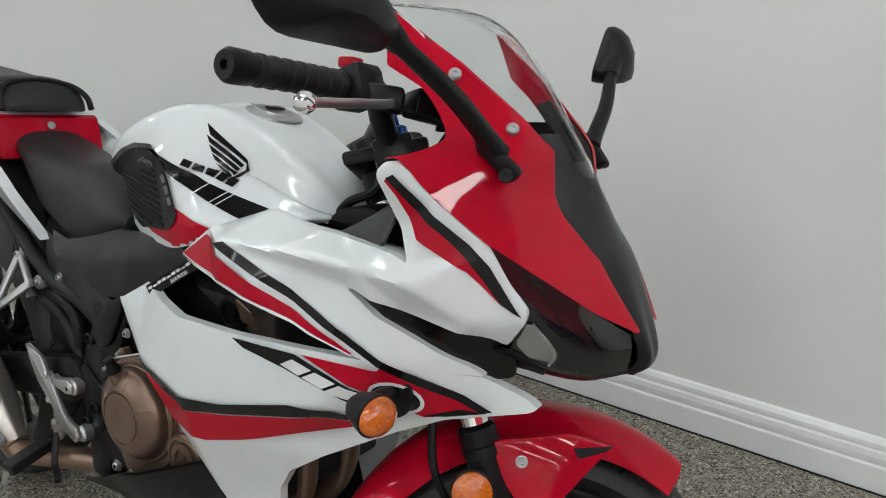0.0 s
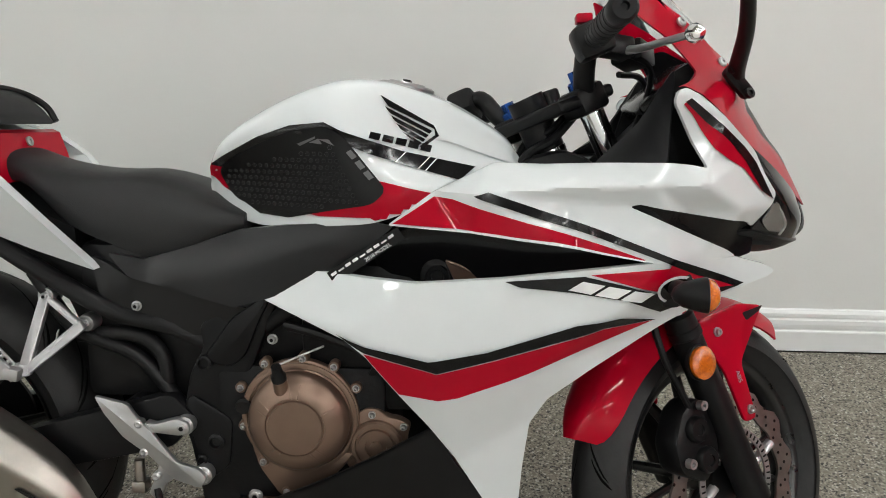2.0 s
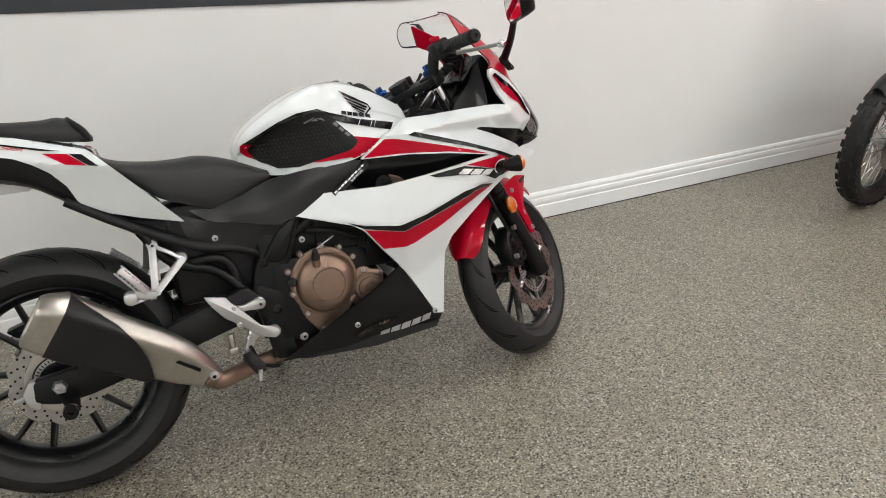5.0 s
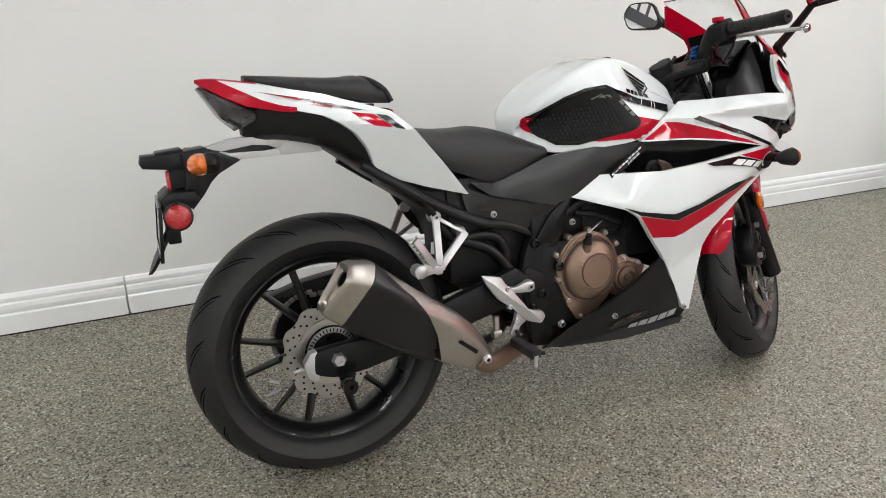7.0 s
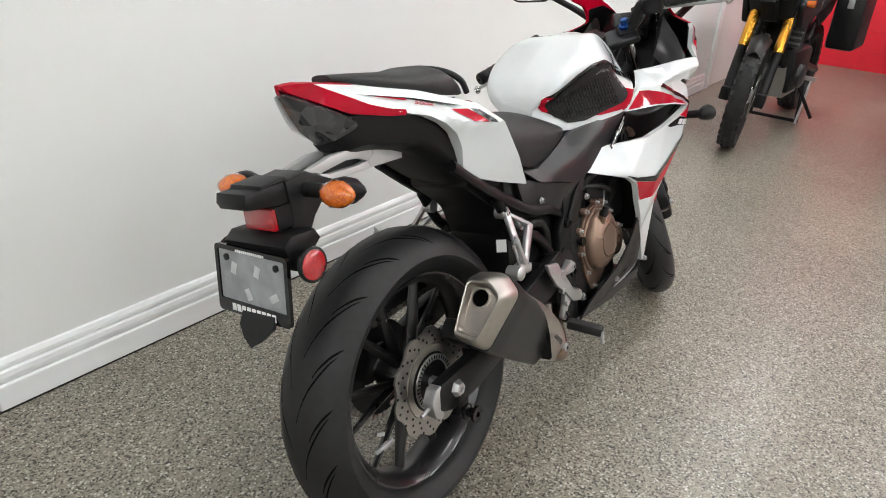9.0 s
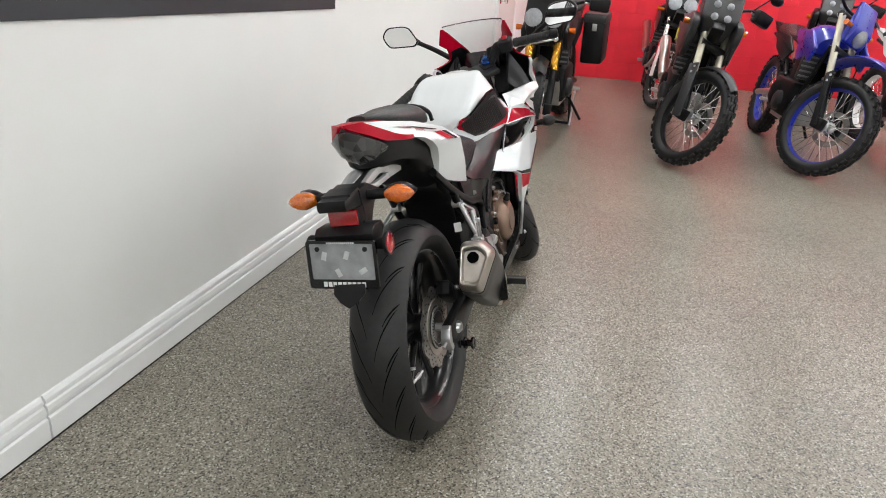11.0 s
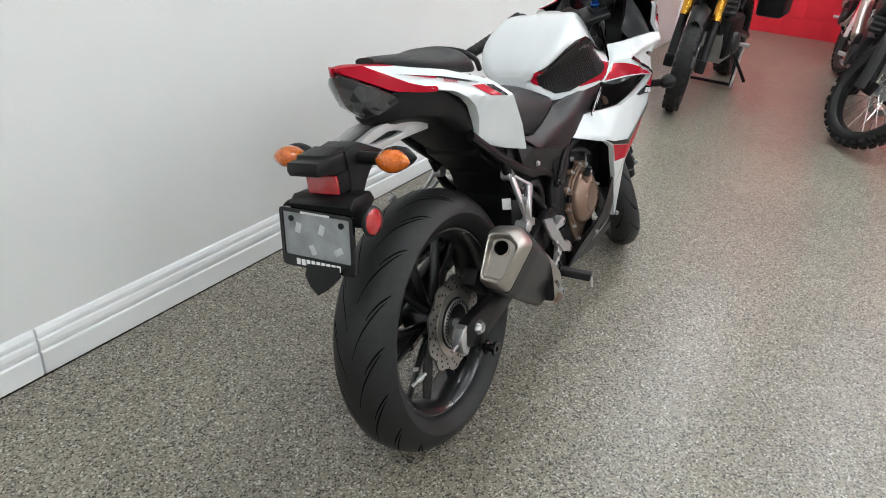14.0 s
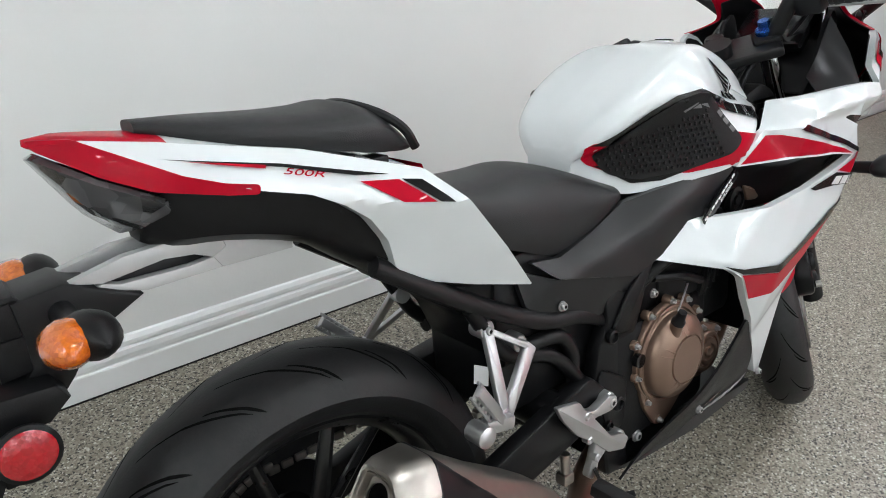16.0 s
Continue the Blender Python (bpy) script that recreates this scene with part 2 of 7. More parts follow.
def skin(rows, closed=False, caps=False):
    """A grid of faces over rows of points of the same length."""
    bm = bmesh.new()
    vs = [[bm.verts.new(p) for p in row] for row in rows]
    n = len(rows[0])
    for a, b in zip(vs, vs[1:]):
        for k in range(n if closed else n - 1):
            j = (k + 1) % n
            bm.faces.new((a[k], a[j], b[j], b[k]))
    if caps in (True, 1, "first"):
        bm.faces.new(vs[0])
    if caps in (True, 1, "last"):
        bm.faces.new(vs[-1])
    return bm


def thick(bm, d):
    """Gives an open sheet a thickness d, against its normals."""
    bmesh.ops.recalc_face_normals(bm, faces=bm.faces[:])
    bmesh.ops.solidify(bm, geom=bm.faces[:], thickness=d)
    return bm


def rounded(poly, r, n=4):
    """Rounds the corners of a polygon of (a, b) points."""
    out = []
    k = len(poly)
    for i in range(k):
        p, c, q = Vector(poly[i - 1]), Vector(poly[i]), Vector(poly[(i + 1) % k])
        u, v = p - c, q - c
        d = min(r, u.length * 0.45, v.length * 0.45)
        a, b = c + u.normalized() * d, c + v.normalized() * d
        for s in range(n + 1):
            t = s / n
            out.append(tuple((1 - t) ** 2 * a + 2 * t * (1 - t) * c + t * t * b))
    return out


def plate(poly, y0, y1, bevel=0.0, r=0.0, n=4):
    """A flat slab of an outline in x and z, from y0 to y1."""
    poly = rounded(poly, r, n) if r else poly
    bm = bmesh.new()
    vs = [bm.verts.new((x, y0, z)) for x, z in poly]
    f = bm.faces.new(vs)
    ex = bmesh.ops.extrude_face_region(bm, geom=[f])
    for v in ex["geom"]:
        if isinstance(v, bmesh.types.BMVert):
            v.co.y = y1
    if bevel:
        bmesh.ops.recalc_face_normals(bm, faces=bm.faces[:])
        es = [e for e in bm.edges if len(e.link_faces) == 2 and e.calc_face_angle(0) > 1.0 and abs(e.verts[0].co.y - e.verts[1].co.y) < 1e-6]
        bmesh.ops.bevel(bm, geom=es, offset=bevel, segments=2, affect="EDGES", profile=0.5)
    return bm


def inside(x, z, poly):
    hit = False
    for (x0, z0), (x1, z1) in zip(poly, poly[1:] + poly[:1]):
        if (z0 > z) != (z1 > z) and x < (x1 - x0) * (z - z0) / (z1 - z0) + x0:
            hit = not hit
    return hit


def cut_grid(poly, step):
    """A flat polygon in x and z as a fine sheet of triangles, with points inside about a step apart."""
    from mathutils import geometry
    edge = []
    for p, q in zip(poly, poly[1:] + poly[:1]):
        p, q = Vector(p), Vector(q)
        n = max(1, round((q - p).length / step))
        edge += [p.lerp(q, k / n) for k in range(n)]
    pts = list(edge)
    x0, x1 = min(p[0] for p in poly), max(p[0] for p in poly)
    z0, z1 = min(p[1] for p in poly), max(p[1] for p in poly)
    for i in range(int((x1 - x0) / step) + 1):
        for j in range(int((z1 - z0) / step) + 1):
            c = Vector((x0 + (i + 0.5 * (j % 2)) * step, z0 + j * step * 0.9))
            if inside(c.x, c.y, poly) and min((c - e).length for e in edge) > 0.45 * step:
                pts.append(c)
    vs, _, fs, _, _, _ = geometry.delaunay_2d_cdt(pts, [], [list(range(len(edge)))], 1, 1e-6)
    bm = bmesh.new()
    made = [bm.verts.new((v.x, 0, v.y)) for v in vs]
    for f in fs:
        bm.faces.new([made[i] for i in f])
    bmesh.ops.delete(bm, geom=[v for v in bm.verts if not v.link_faces], context="VERTS")
    return bm


def spline_surface(ctrl, soft=6e-4):
    """A thin-plate surface y(x, z) through control points (x, z, y)."""
    p = np.array(ctrl)
    n = len(p)

    def u(d2):
        return np.where(d2 > 1e-12, d2 * np.log(np.maximum(d2, 1e-12)), 0)
    d2 = ((p[:, None, :2] - p[None, :, :2]) ** 2).sum(-1)
    k = np.zeros((n + 3, n + 3))
    k[:n, :n] = u(d2) + np.eye(n) * soft
    k[:n, n], k[:n, n + 1:] = 1, p[:, :2]
    k[n, :n], k[n + 1:, :n] = 1, p[:, :2].T
    w = np.linalg.solve(k, np.concatenate([p[:, 2], np.zeros(3)]))

    def at(x, z):
        q = u((p[:, 0] - x) ** 2 + (p[:, 1] - z) ** 2)
        return float(q @ w[:n] + w[n] + w[n + 1] * x + w[n + 2] * z)
    return at


def folded_surface(points, folds=(), soft=0.005):
    """A surface y(x, z) of flat facets between points (x, z, y), its folds rounded over a radius soft."""
    from mathutils import geometry
    flat = [Vector(p[:2]) for p in points]
    _, _, tris, origin, _, _ = geometry.delaunay_2d_cdt(flat, list(folds), [], 0, 1e-7)
    facets_of = []
    for t in tris:
        a, b, c = [points[i] for i in t]
        d = (b[1] - c[1]) * (a[0] - c[0]) + (c[0] - b[0]) * (a[1] - c[1])
        if abs(d) > 1e-9:
            facets_of.append((a, b, c, d))

    def once(x, z):
        best, worst = None, -1e9
        for a, b, c, d in facets_of:
            u = ((b[1] - c[1]) * (x - c[0]) + (c[0] - b[0]) * (z - c[1])) / d
            v = ((c[1] - a[1]) * (x - c[0]) + (a[0] - c[0]) * (z - c[1])) / d
            low = min(u, v, 1 - u - v)
            if low > worst:
                worst, best = low, u * a[2] + v * b[2] + (1 - u - v) * c[2]
                if low >= 0:
                    break
        return best

    ring = [(0.0, 0.0)] + [(soft * math.cos(k * math.pi / 3), soft * math.sin(k * math.pi / 3)) for k in range(6)]
    return lambda x, z: sum(once(x + p, z + q) for p, q in ring) / 7


def panel(poly, at, d=0.004, r=0.006, step=0.02, side=-1, lift=0.0):
    """A thick shell whose outline is poly in x and z and whose face follows y = at(x, z); side 1 mirrors it."""
    bm = cut_grid(rounded(poly, r, 3) if r else poly, step)
    for v in bm.verts:
        v.co.y = at(v.co.x, v.co.z) - lift
    bm.normal_update()
    for f in bm.faces:
        if f.normal.y > 0:
            f.normal_flip()
    front = bm.verts[:]
    ex = bmesh.ops.extrude_face_region(bm, geom=bm.faces[:])
    for v in front:
        v.co.y += d
    if side > 0:
        for v in bm.verts:
            v.co.y = -v.co.y
    return bm


def tree_of(*obs):
    from mathutils.bvhtree import BVHTree
    vs, fs = [], []
    for ob in obs:
        k = len(vs)
        vs += [v.co.copy() for v in ob.data.vertices]
        fs += [[k + i for i in p.vertices] for p in ob.data.polygons]
    return BVHTree.FromPolygons(vs, fs)


def decal(poly, tree, lift=0.0012, step=0.02, side=-1, r=0.0, start=0.6):
    """A thin film laid on a surface, outline in x and z, seen from one side."""
    bm = cut_grid(rounded(poly, r, 3) if r else poly, step)
    lost = []
    for v in bm.verts:
        hit = tree.ray_cast(Vector((v.co.x, side * start, v.co.z)), Vector((0, -side, 0)), start)
        if hit[0] is None:
            lost.append(v)
        else:
            v.co.y = hit[0].y + side * lift
    bmesh.ops.delete(bm, geom=lost, context="VERTS")
    return bm


# ---- the room ----
def structure(name, bm, material, label, smooth=False):
    return tagged(part(name, bm, material, smooth=smooth), label, "", kind="structure")


structure("floor", box(-6, 8.4, -7.5, 0.3, -0.1, 0), FLOOR, "grey-brown speckled epoxy flake showroom floor")
structure("wall_north", box(-6, 8.2, 0.018, 0.2, 0, 3.2), WALL, "smooth off-white painted showroom wall")
structure("wall_east", box(8.2, 8.4, -7.5, 0.2, 0, 3.2), REDWALL, "bright red painted block wall with joints")
# Unseen walls and ceiling, added to close the room around the lamps.
structure("wall_west", box(-6.2, -6, -7.5, 0.2, 0, 3.2), WALL, "off-white painted wall, out of view")
structure("wall_south", box(-6.2, 8.4, -7.7, -7.5, 0, 3.2), WALL, "off-white painted wall, out of view")
structure("ceiling", box(-6.2, 8.4, -7.7, 0.2, 3.2, 3.3), CEIL, "plain grey ceiling, out of view")


def baseboard(x0, x1):
    prof = [(0.0, 0.0), (0.0, 0.066), (0.0015, 0.069), (0.005, 0.070), (0.006, 0.073), (0.003, 0.079), (0.002, 0.090), (0.004, 0.103), (0.009, 0.108), (0.009, 0.112), (0.005, 0.115), (0.006, 0.124), (0.012, 0.134), (0.0175, 0.137), (0.0175, 0.0)]
    return skin([[(x, y, z) for y, z in prof] for x in (x0, x1)], closed=True, caps=True)


# A black strip paints the shadow line of the gap below the baseboard.
structure("gap_shadow", box(-6, 5.6, -0.003, 0.0005, 0, 0.0035), MATBLACK, "thin black strip for the gap and its shadow under the baseboard")
structure("baseboard_1", baseboard(-6, -0.003), TRIM, "white moulded baseboard along the wall")
structure("baseboard_2", baseboard(0.004, 5.6), TRIM, "white moulded baseboard along the wall")


def ceiling_light(x, y):
    e = empty("ceiling_light", pose(x, y, 3.2), label="long white fluorescent ceiling light", category="lamp", group="ceiling lights")
    part("housing", box(-0.64, 0.64, -0.09, 0.09, -0.07, 0, 0.01), TRIM, e)
    part("diffuser", box(-0.61, 0.61, -0.06, 0.06, -0.085, -0.0705), TUBE, e, "glowing diffuser")
    return e


TUBE = glow("lamp_tube", (0.97, 0.99, 1.0), 36.5)
light = ceiling_light(-4.3, -1.0)
# Unseen fixtures; the column at 5.3 is added to brighten the far end.
for x in (-4.3, -1.6, 1.4, 3.9, 5.3, 6.7):
    for y in (-1.0, -2.5, -4.0, -5.5, -6.8):
        if (x, y) != (-4.3, -1.0):
            copy_thing(light, pose(x, y, 3.2))

# the sign on the wall
sign = empty("wall_sign", pose(1.0, 0.012, 1.3, 0, 1.6, 0), label="long dark banner with white lettering on the wall", category="sign")
part("board", box(-0.94, 0.965, 0, 0.006, -0.225, 0.25), SIGN, sign, smooth=False)

def sign_letter(ch, x, w, h):
    """One condensed bold capital, w wide and h high, on the board."""
    cu = bpy.data.curves.new("letter", "FONT")
    cu.body, cu.size, cu.extrude, cu.offset = ch, 1.0, 0.001, 0.03
    ob = bpy.data.objects.new("letter", cu)
    scene.collection.objects.link(ob)
    me = bpy.data.meshes.new_from_object(ob.evaluated_get(bpy.context.evaluated_depsgraph_get()))
    bpy.data.objects.remove(ob)
    bm = bmesh.new()
    bm.from_mesh(me)
    x0, x1 = min(v.co.x for v in bm.verts), max(v.co.x for v in bm.verts)
    z0, z1 = min(v.co.y for v in bm.verts), max(v.co.y for v in bm.verts)
    for v in bm.verts:
        v.co = Vector((x + (v.co.x - x0) / (x1 - x0) * w, -0.0012 - v.co.z * 0.8, -0.178 + (v.co.y - z0) / (z1 - z0) * h))
    part("letter", bm, SIGNW, sign, smooth=False)


# the address: its common words are lettered, the name between them is plain blocks
for ch, x, w in (("W", -0.83, 0.125), ("W", -0.69, 0.125), ("W", -0.555, 0.12), (".", -0.422, 0.024), (".", 0.505, 0.024), ("C", 0.555, 0.07), ("O", 0.64, 0.07), ("M", 0.728, 0.085)):
    sign_letter(ch, x, w, 0.03 if ch == "." else 0.24)
for x, w in ((-0.375, 0.09), (-0.25, 0.065), (-0.155, 0.065), (-0.065, 0.085), (0.065, 0.065), (0.165, 0.045), (0.25, 0.06), (0.335, 0.06), (0.425, 0.06)):
    part("letter_block", box(x, x + w, -0.002, -0.0005, -0.178, 0.062), SIGNW, sign, smooth=False)

# ---- the motorcycle in front ----
BIKE = pose(0.43, -0.967, 0.003, -12.25, 0, -0.3)
RAKE = radians(25.5)
STEER = Matrix.Translation((1.338, 0.03, 0.272)) @ Matrix.Rotation(radians(34.4), 4, Vector((-math.sin(RAKE), 0, math.cos(RAKE)))) @ Matrix.Scale(0.925, 4) @ Matrix.Translation((-1.41, 0, -0.30))
bike = empty("sport_motorcycle", BIKE, label="white, red and black sport motorcycle leaning on its side stand", category="motorcycle")


def wheel(name, parent, radius, width, rim_r, m, spokes):
    """A tyre on a cast rim with thin double spokes, its axle along y."""
    w = width / 2
    prof = [(-0.62 * w, rim_r), (-0.82 * w, rim_r + 0.012), (-0.97 * w, rim_r + 0.03), (-1.0 * w, radius - 0.053), (-0.9 * w, radius - 0.034), (-0.7 * w, radius - 0.0185), (-0.38 * w, radius - 0.0042), (0, radius)]
    prof = prof + [(-y, r) for y, r in prof[-2::-1]]
    hub = part(name, moved(lathe([(0.036, -0.06), (0.04, -0.04), (0.04, 0.04), (0.036, 0.06)], 24, (0, -0.0, 0), (0, 1, 0)), m), RIM, parent)
    part("tyre", moved(lathe([(r, y) for y, r in prof], 96, (0, 0, 0), (0, 1, 0), closed=True), m), RUBBER, hub, "black road tyre with thin grooves")
    rw = 0.62 * w
    rp = [(-rw, rim_r + 0.01), (-rw, rim_r - 0.004), (-rw * 0.86, rim_r - 0.012), (-rw * 0.6, rim_r - 0.022), (0, rim_r - 0.028)]
    rp = rp + [(-y, r) for y, r in rp[-2::-1]] + [(rw * 0.9, rim_r + 0.012), (-rw * 0.9, rim_r + 0.012)]
    part("rim", moved(lathe([(r, y) for y, r in rp], 80, (0, 0, 0), (0, 1, 0), closed=True), m), RIM, hub, "gloss black cast rim")
    for k in range(spokes):
        a = 2 * math.pi * k / spokes
        for s in (-1, 1):
            b = a + s * 0.22
            p0 = Vector((0.036 * math.cos(a), 0, 0.036 * math.sin(a)))
            p1 = Vector(((rim_r - 0.02) * math.cos(b), 0, (rim_r - 0.02) * math.sin(b)))
            part("spoke", moved(tube([p0, p1], 0.0095, 8, r2=0.0062, flat=1.6), m), RIM, hub)
    return hub


REAR = Matrix.Translation((0, 0, 0.312))
FRONT = STEER @ Matrix.Translation((1.41, 0, 0.30))
rear_wheel = wheel("rear_wheel", bike, 0.312, 0.155, 0.222, REAR, 6)
front_wheel = wheel("front_wheel", bike, 0.30, 0.12, 0.222, FRONT, 6)

# fuel tank: stations of x, crown height, then shoulder, fold, recess, knee and foot as (half width, height)
TANK = [
    (0.509, 0.795, (0.040, 0.788), (0.046, 0.780), (0.046, 0.770), (0.044, 0.762), (0.040, 0.756)),
    (0.518, 0.816, (0.068, 0.800), (0.064, 0.790), (0.050, 0.778), (0.045, 0.762), (0.042, 0.748)),
    (0.545, 0.846, (0.098, 0.826), (0.092, 0.806), (0.070, 0.788), (0.064, 0.756), (0.062, 0.726)),
    (0.600, 0.882, (0.118, 0.862), (0.116, 0.834), (0.096, 0.796), (0.090, 0.748), (0.088, 0.713)),
    (0.660, 0.912, (0.122, 0.890), (0.134, 0.853), (0.121, 0.806), (0.116, 0.748), (0.114, 0.715)),
    (0.725, 0.933, (0.116, 0.910), (0.146, 0.860), (0.142, 0.812), (0.140, 0.756), (0.137, 0.720)),
    (0.785, 0.934, (0.102, 0.908), (0.136, 0.846), (0.152, 0.806), (0.160, 0.765), (0.156, 0.728)),
    (0.835, 0.922, (0.092, 0.894), (0.108, 0.850), (0.140, 0.814), (0.162, 0.778), (0.158, 0.745)),
    (0.885, 0.903, (0.084, 0.875), (0.096, 0.845), (0.124, 0.811), (0.146, 0.786), (0.140, 0.762)),
    (0.935, 0.876, (0.076, 0.850), (0.088, 0.828), (0.106, 0.806), (0.116, 0.793), (0.104, 0.787)),
    (0.975, 0.848, (0.064, 0.830), (0.076, 0.815), (0.086, 0.804), (0.090, 0.798), (0.080, 0.793)),
    (0.997, 0.818, (0.042, 0.810), (0.050, 0.806), (0.054, 0.802), (0.054, 0.799), (0.050, 0.797)),
]


def tank_ring(x, zt, zb, w, e=0.93):
    zm = zt - min(0.15, (zt - zb) * 0.68)
    pts = []
    for k in range(13):
        a = math.pi / 2 * k / 12
        c, s = math.cos(a), math.sin(a)
        pts.append((x, -w * s ** e, zm + (zt - zm) * c ** e))
    for k in range(1, 5):
        t = k / 4
        pts.append((x, -w * (1 - 0.06 * t * t), zm + (zb - zm) * t))
    return pts + [(x, -y, z) for x, y, z in reversed(pts[1:])]


def dense(rows, n=3):
    """More rows between the given ones, by a smooth curve."""
    cols = [smooth_path([r[k] for r in rows], n) for k in range(len(rows[0]))]
    return [[c[i] for c in cols] for i in range(len(cols[0]))]


def flank_ring(x, zt, shoulder, fold, recess, knee, foot):
    """A tank section: flat crown, shoulder, a fold over the hollowed flank and a flare at the knee."""
    w = shoulder[0]
    ctrl = [(0, zt), (0.5 * w, zt - 0.003), (0.84 * w, zt - 0.22 * (zt - shoulder[1])), shoulder, fold, (fold[0] - 0.002, fold[1] - 0.004), recess, knee, foot]
    pts = [(x, -p.x, p.y) for p in smooth_path([Vector((a, c, 0)) for a, c in ctrl], 8)]
    return pts + [(a, -y, z) for a, y, z in reversed(pts[1:])]


tank = part("fuel_tank", skin(dense([flank_ring(*t) for t in TANK], 7), caps=True, closed=True), WHITE, bike, "glossy white fuel tank")

# side fairings
SIDE_POINTS = [
    (0.800, 0.718, -0.158), (0.870, 0.778, -0.164), (0.931, 0.777, -0.206), (0.955, 0.818, -0.128), (1.024, 0.820, -0.150), (1.100, 0.825, -0.176), (1.185, 0.824, -0.198), (1.232, 0.816, -0.208),
    (1.182, 0.908, -0.212), (1.200, 0.922, -0.202), (1.255, 0.886, -0.195), (1.308, 0.841, -0.164), (1.352, 0.779, -0.142), (1.348, 0.762, -0.140), (1.322, 0.727, -0.130), (1.292, 0.757, -0.176),
    (1.137, 0.762, -0.188), (1.054, 0.767, -0.191), (1.000, 0.740, -0.209), (1.110, 0.706, -0.203), (1.200, 0.686, -0.194), (1.368, 0.664, -0.121), (1.255, 0.703, -0.166), (0.930, 0.717, -0.200),
    (1.120, 0.690, -0.201), (0.602, 0.608, -0.126), (0.687, 0.655, -0.131), (0.752, 0.572, -0.193), (0.855, 0.655, -0.198), (0.970, 0.664, -0.206), (1.077, 0.677, -0.204), (0.880, 0.542, -0.211),
    (0.883, 0.472, -0.192), (0.824, 0.478, -0.180), (0.772, 0.535, -0.192), (1.112, 0.606, -0.204), (0.985, 0.503, -0.190), (1.262, 0.632, -0.148), (1.262, 0.622, -0.142), (1.200, 0.584, -0.150),
    (1.098, 0.516, -0.163), (1.040, 0.470, -0.160), (1.018, 0.430, -0.152), (1.010, 0.355, -0.140), (1.004, 0.242, -0.120), (0.975, 0.248, -0.126), (0.902, 0.372, -0.152), (0.864, 0.424, -0.166),
    (1.030, 0.785, -0.204), (1.100, 0.789, -0.205), (1.168, 0.791, -0.210), (1.236, 0.792, -0.215), (1.217, 0.752, -0.182), (1.300, 0.738, -0.152), (1.190, 0.735, -0.192)]
SIDE = folded_surface(SIDE_POINTS, [(2, 17), (17, 16), (1, 2), (2, 48), (48, 49), (49, 50), (50, 51), (51, 15), (15, 14), (16, 54), (27, 28), (28, 29), (27, 31), (36, 37), (37, 21), (31, 35), (35, 20), (36, 46)], 0.0035)
UPPER = [(0.804, 0.725), (0.87, 0.775), (0.955, 0.815), (1.024, 0.815), (1.096, 0.819), (1.185, 0.821), (1.214, 0.819), (1.233, 0.815), (1.184, 0.9), (1.188, 0.914), (1.199, 0.919), (1.222, 0.908), (1.253, 0.883), (1.290, 0.852), (1.306, 0.838), (1.326, 0.806), (1.348, 0.779), (1.345, 0.763), (1.322, 0.729), (1.312, 0.738), (1.217, 0.753), (1.150, 0.765), (1.138, 0.761), (1.172, 0.747), (1.220, 0.726), (1.288, 0.697), (1.303, 0.687), (1.18, 0.684), (1.10, 0.698), (1.037, 0.709), (0.928, 0.722)]
LOWER = [(0.605, 0.608), (0.687, 0.652), (0.85, 0.650), (0.968, 0.661), (1.077, 0.674), (1.18, 0.686), (1.303, 0.686), (1.349, 0.674), (1.365, 0.665), (1.356, 0.657), (1.26, 0.622), (1.2, 0.587), (1.098, 0.519), (1.04, 0.473), (1.016, 0.432), (1.008, 0.355), (1.002, 0.244), (0.977, 0.25), (0.904, 0.374), (0.867, 0.427), (0.821, 0.482), (0.777, 0.54), (0.746, 0.562)]


for side in (-1, 1):
    up = part("upper_fairing", panel(UPPER, SIDE, side=side, d=0.012, step=0.006), WHITE, bike, "glossy white upper fairing panel")
    low = part("side_fairing", panel(LOWER, SIDE, side=side, d=0.014, step=0.010), WHITE, bike, "glossy white side fairing panel")
    if side < 0:
        fairing_tree = tree_of(up, low)

for side in (-1, 1):
    shelf = []
    for x, z, w in ((0.962, 0.812, 0.010), (1.024, 0.813, 0.026), (1.096, 0.816, 0.040), (1.160, 0.818, 0.046), (1.200, 0.818, 0.044), (1.228, 0.814, 0.034)):
        y = SIDE(x, z) + 0.003
        shelf.append([(x, -side * y, z), (x, -side * (y + w * 0.5), z + 0.0005), (x, -side * (y + w), z - 0.004)])
    part("fairing_shelf", thick(skin(dense(shelf, 3)), 0.003), WHITE, bike, "white top edge of the fairing turned inwards")
    part("pillar_liner", panel([(1.232, 0.820), (1.187, 0.898), (1.192, 0.910), (1.220, 0.902), (1.290, 0.846), (1.320, 0.800), (1.335, 0.770), (1.300, 0.755), (1.242, 0.795)], SIDE, side=side, d=0.003, lift=-0.0126), MATBLACK, bike, "black liner behind the white pillar")

# seat and tail
SEAT = [(0.185, 0.822, 0.775, 0.070), (0.23, 0.804, 0.765, 0.082), (0.30, 0.792, 0.706, 0.094), (0.36, 0.789, 0.680, 0.098), (0.41, 0.790, 0.662, 0.098), (0.46, 0.780, 0.662, 0.100), (0.51, 0.762, 0.685, 0.104), (0.548, 0.745, 0.700, 0.102), (0.575, 0.735, 0.705, 0.092)]
part("seat", skin(dense([tank_ring(*t, 0.74) for t in SEAT]), caps=True, closed=True), SEATMAT, bike, "black vinyl rider seat")
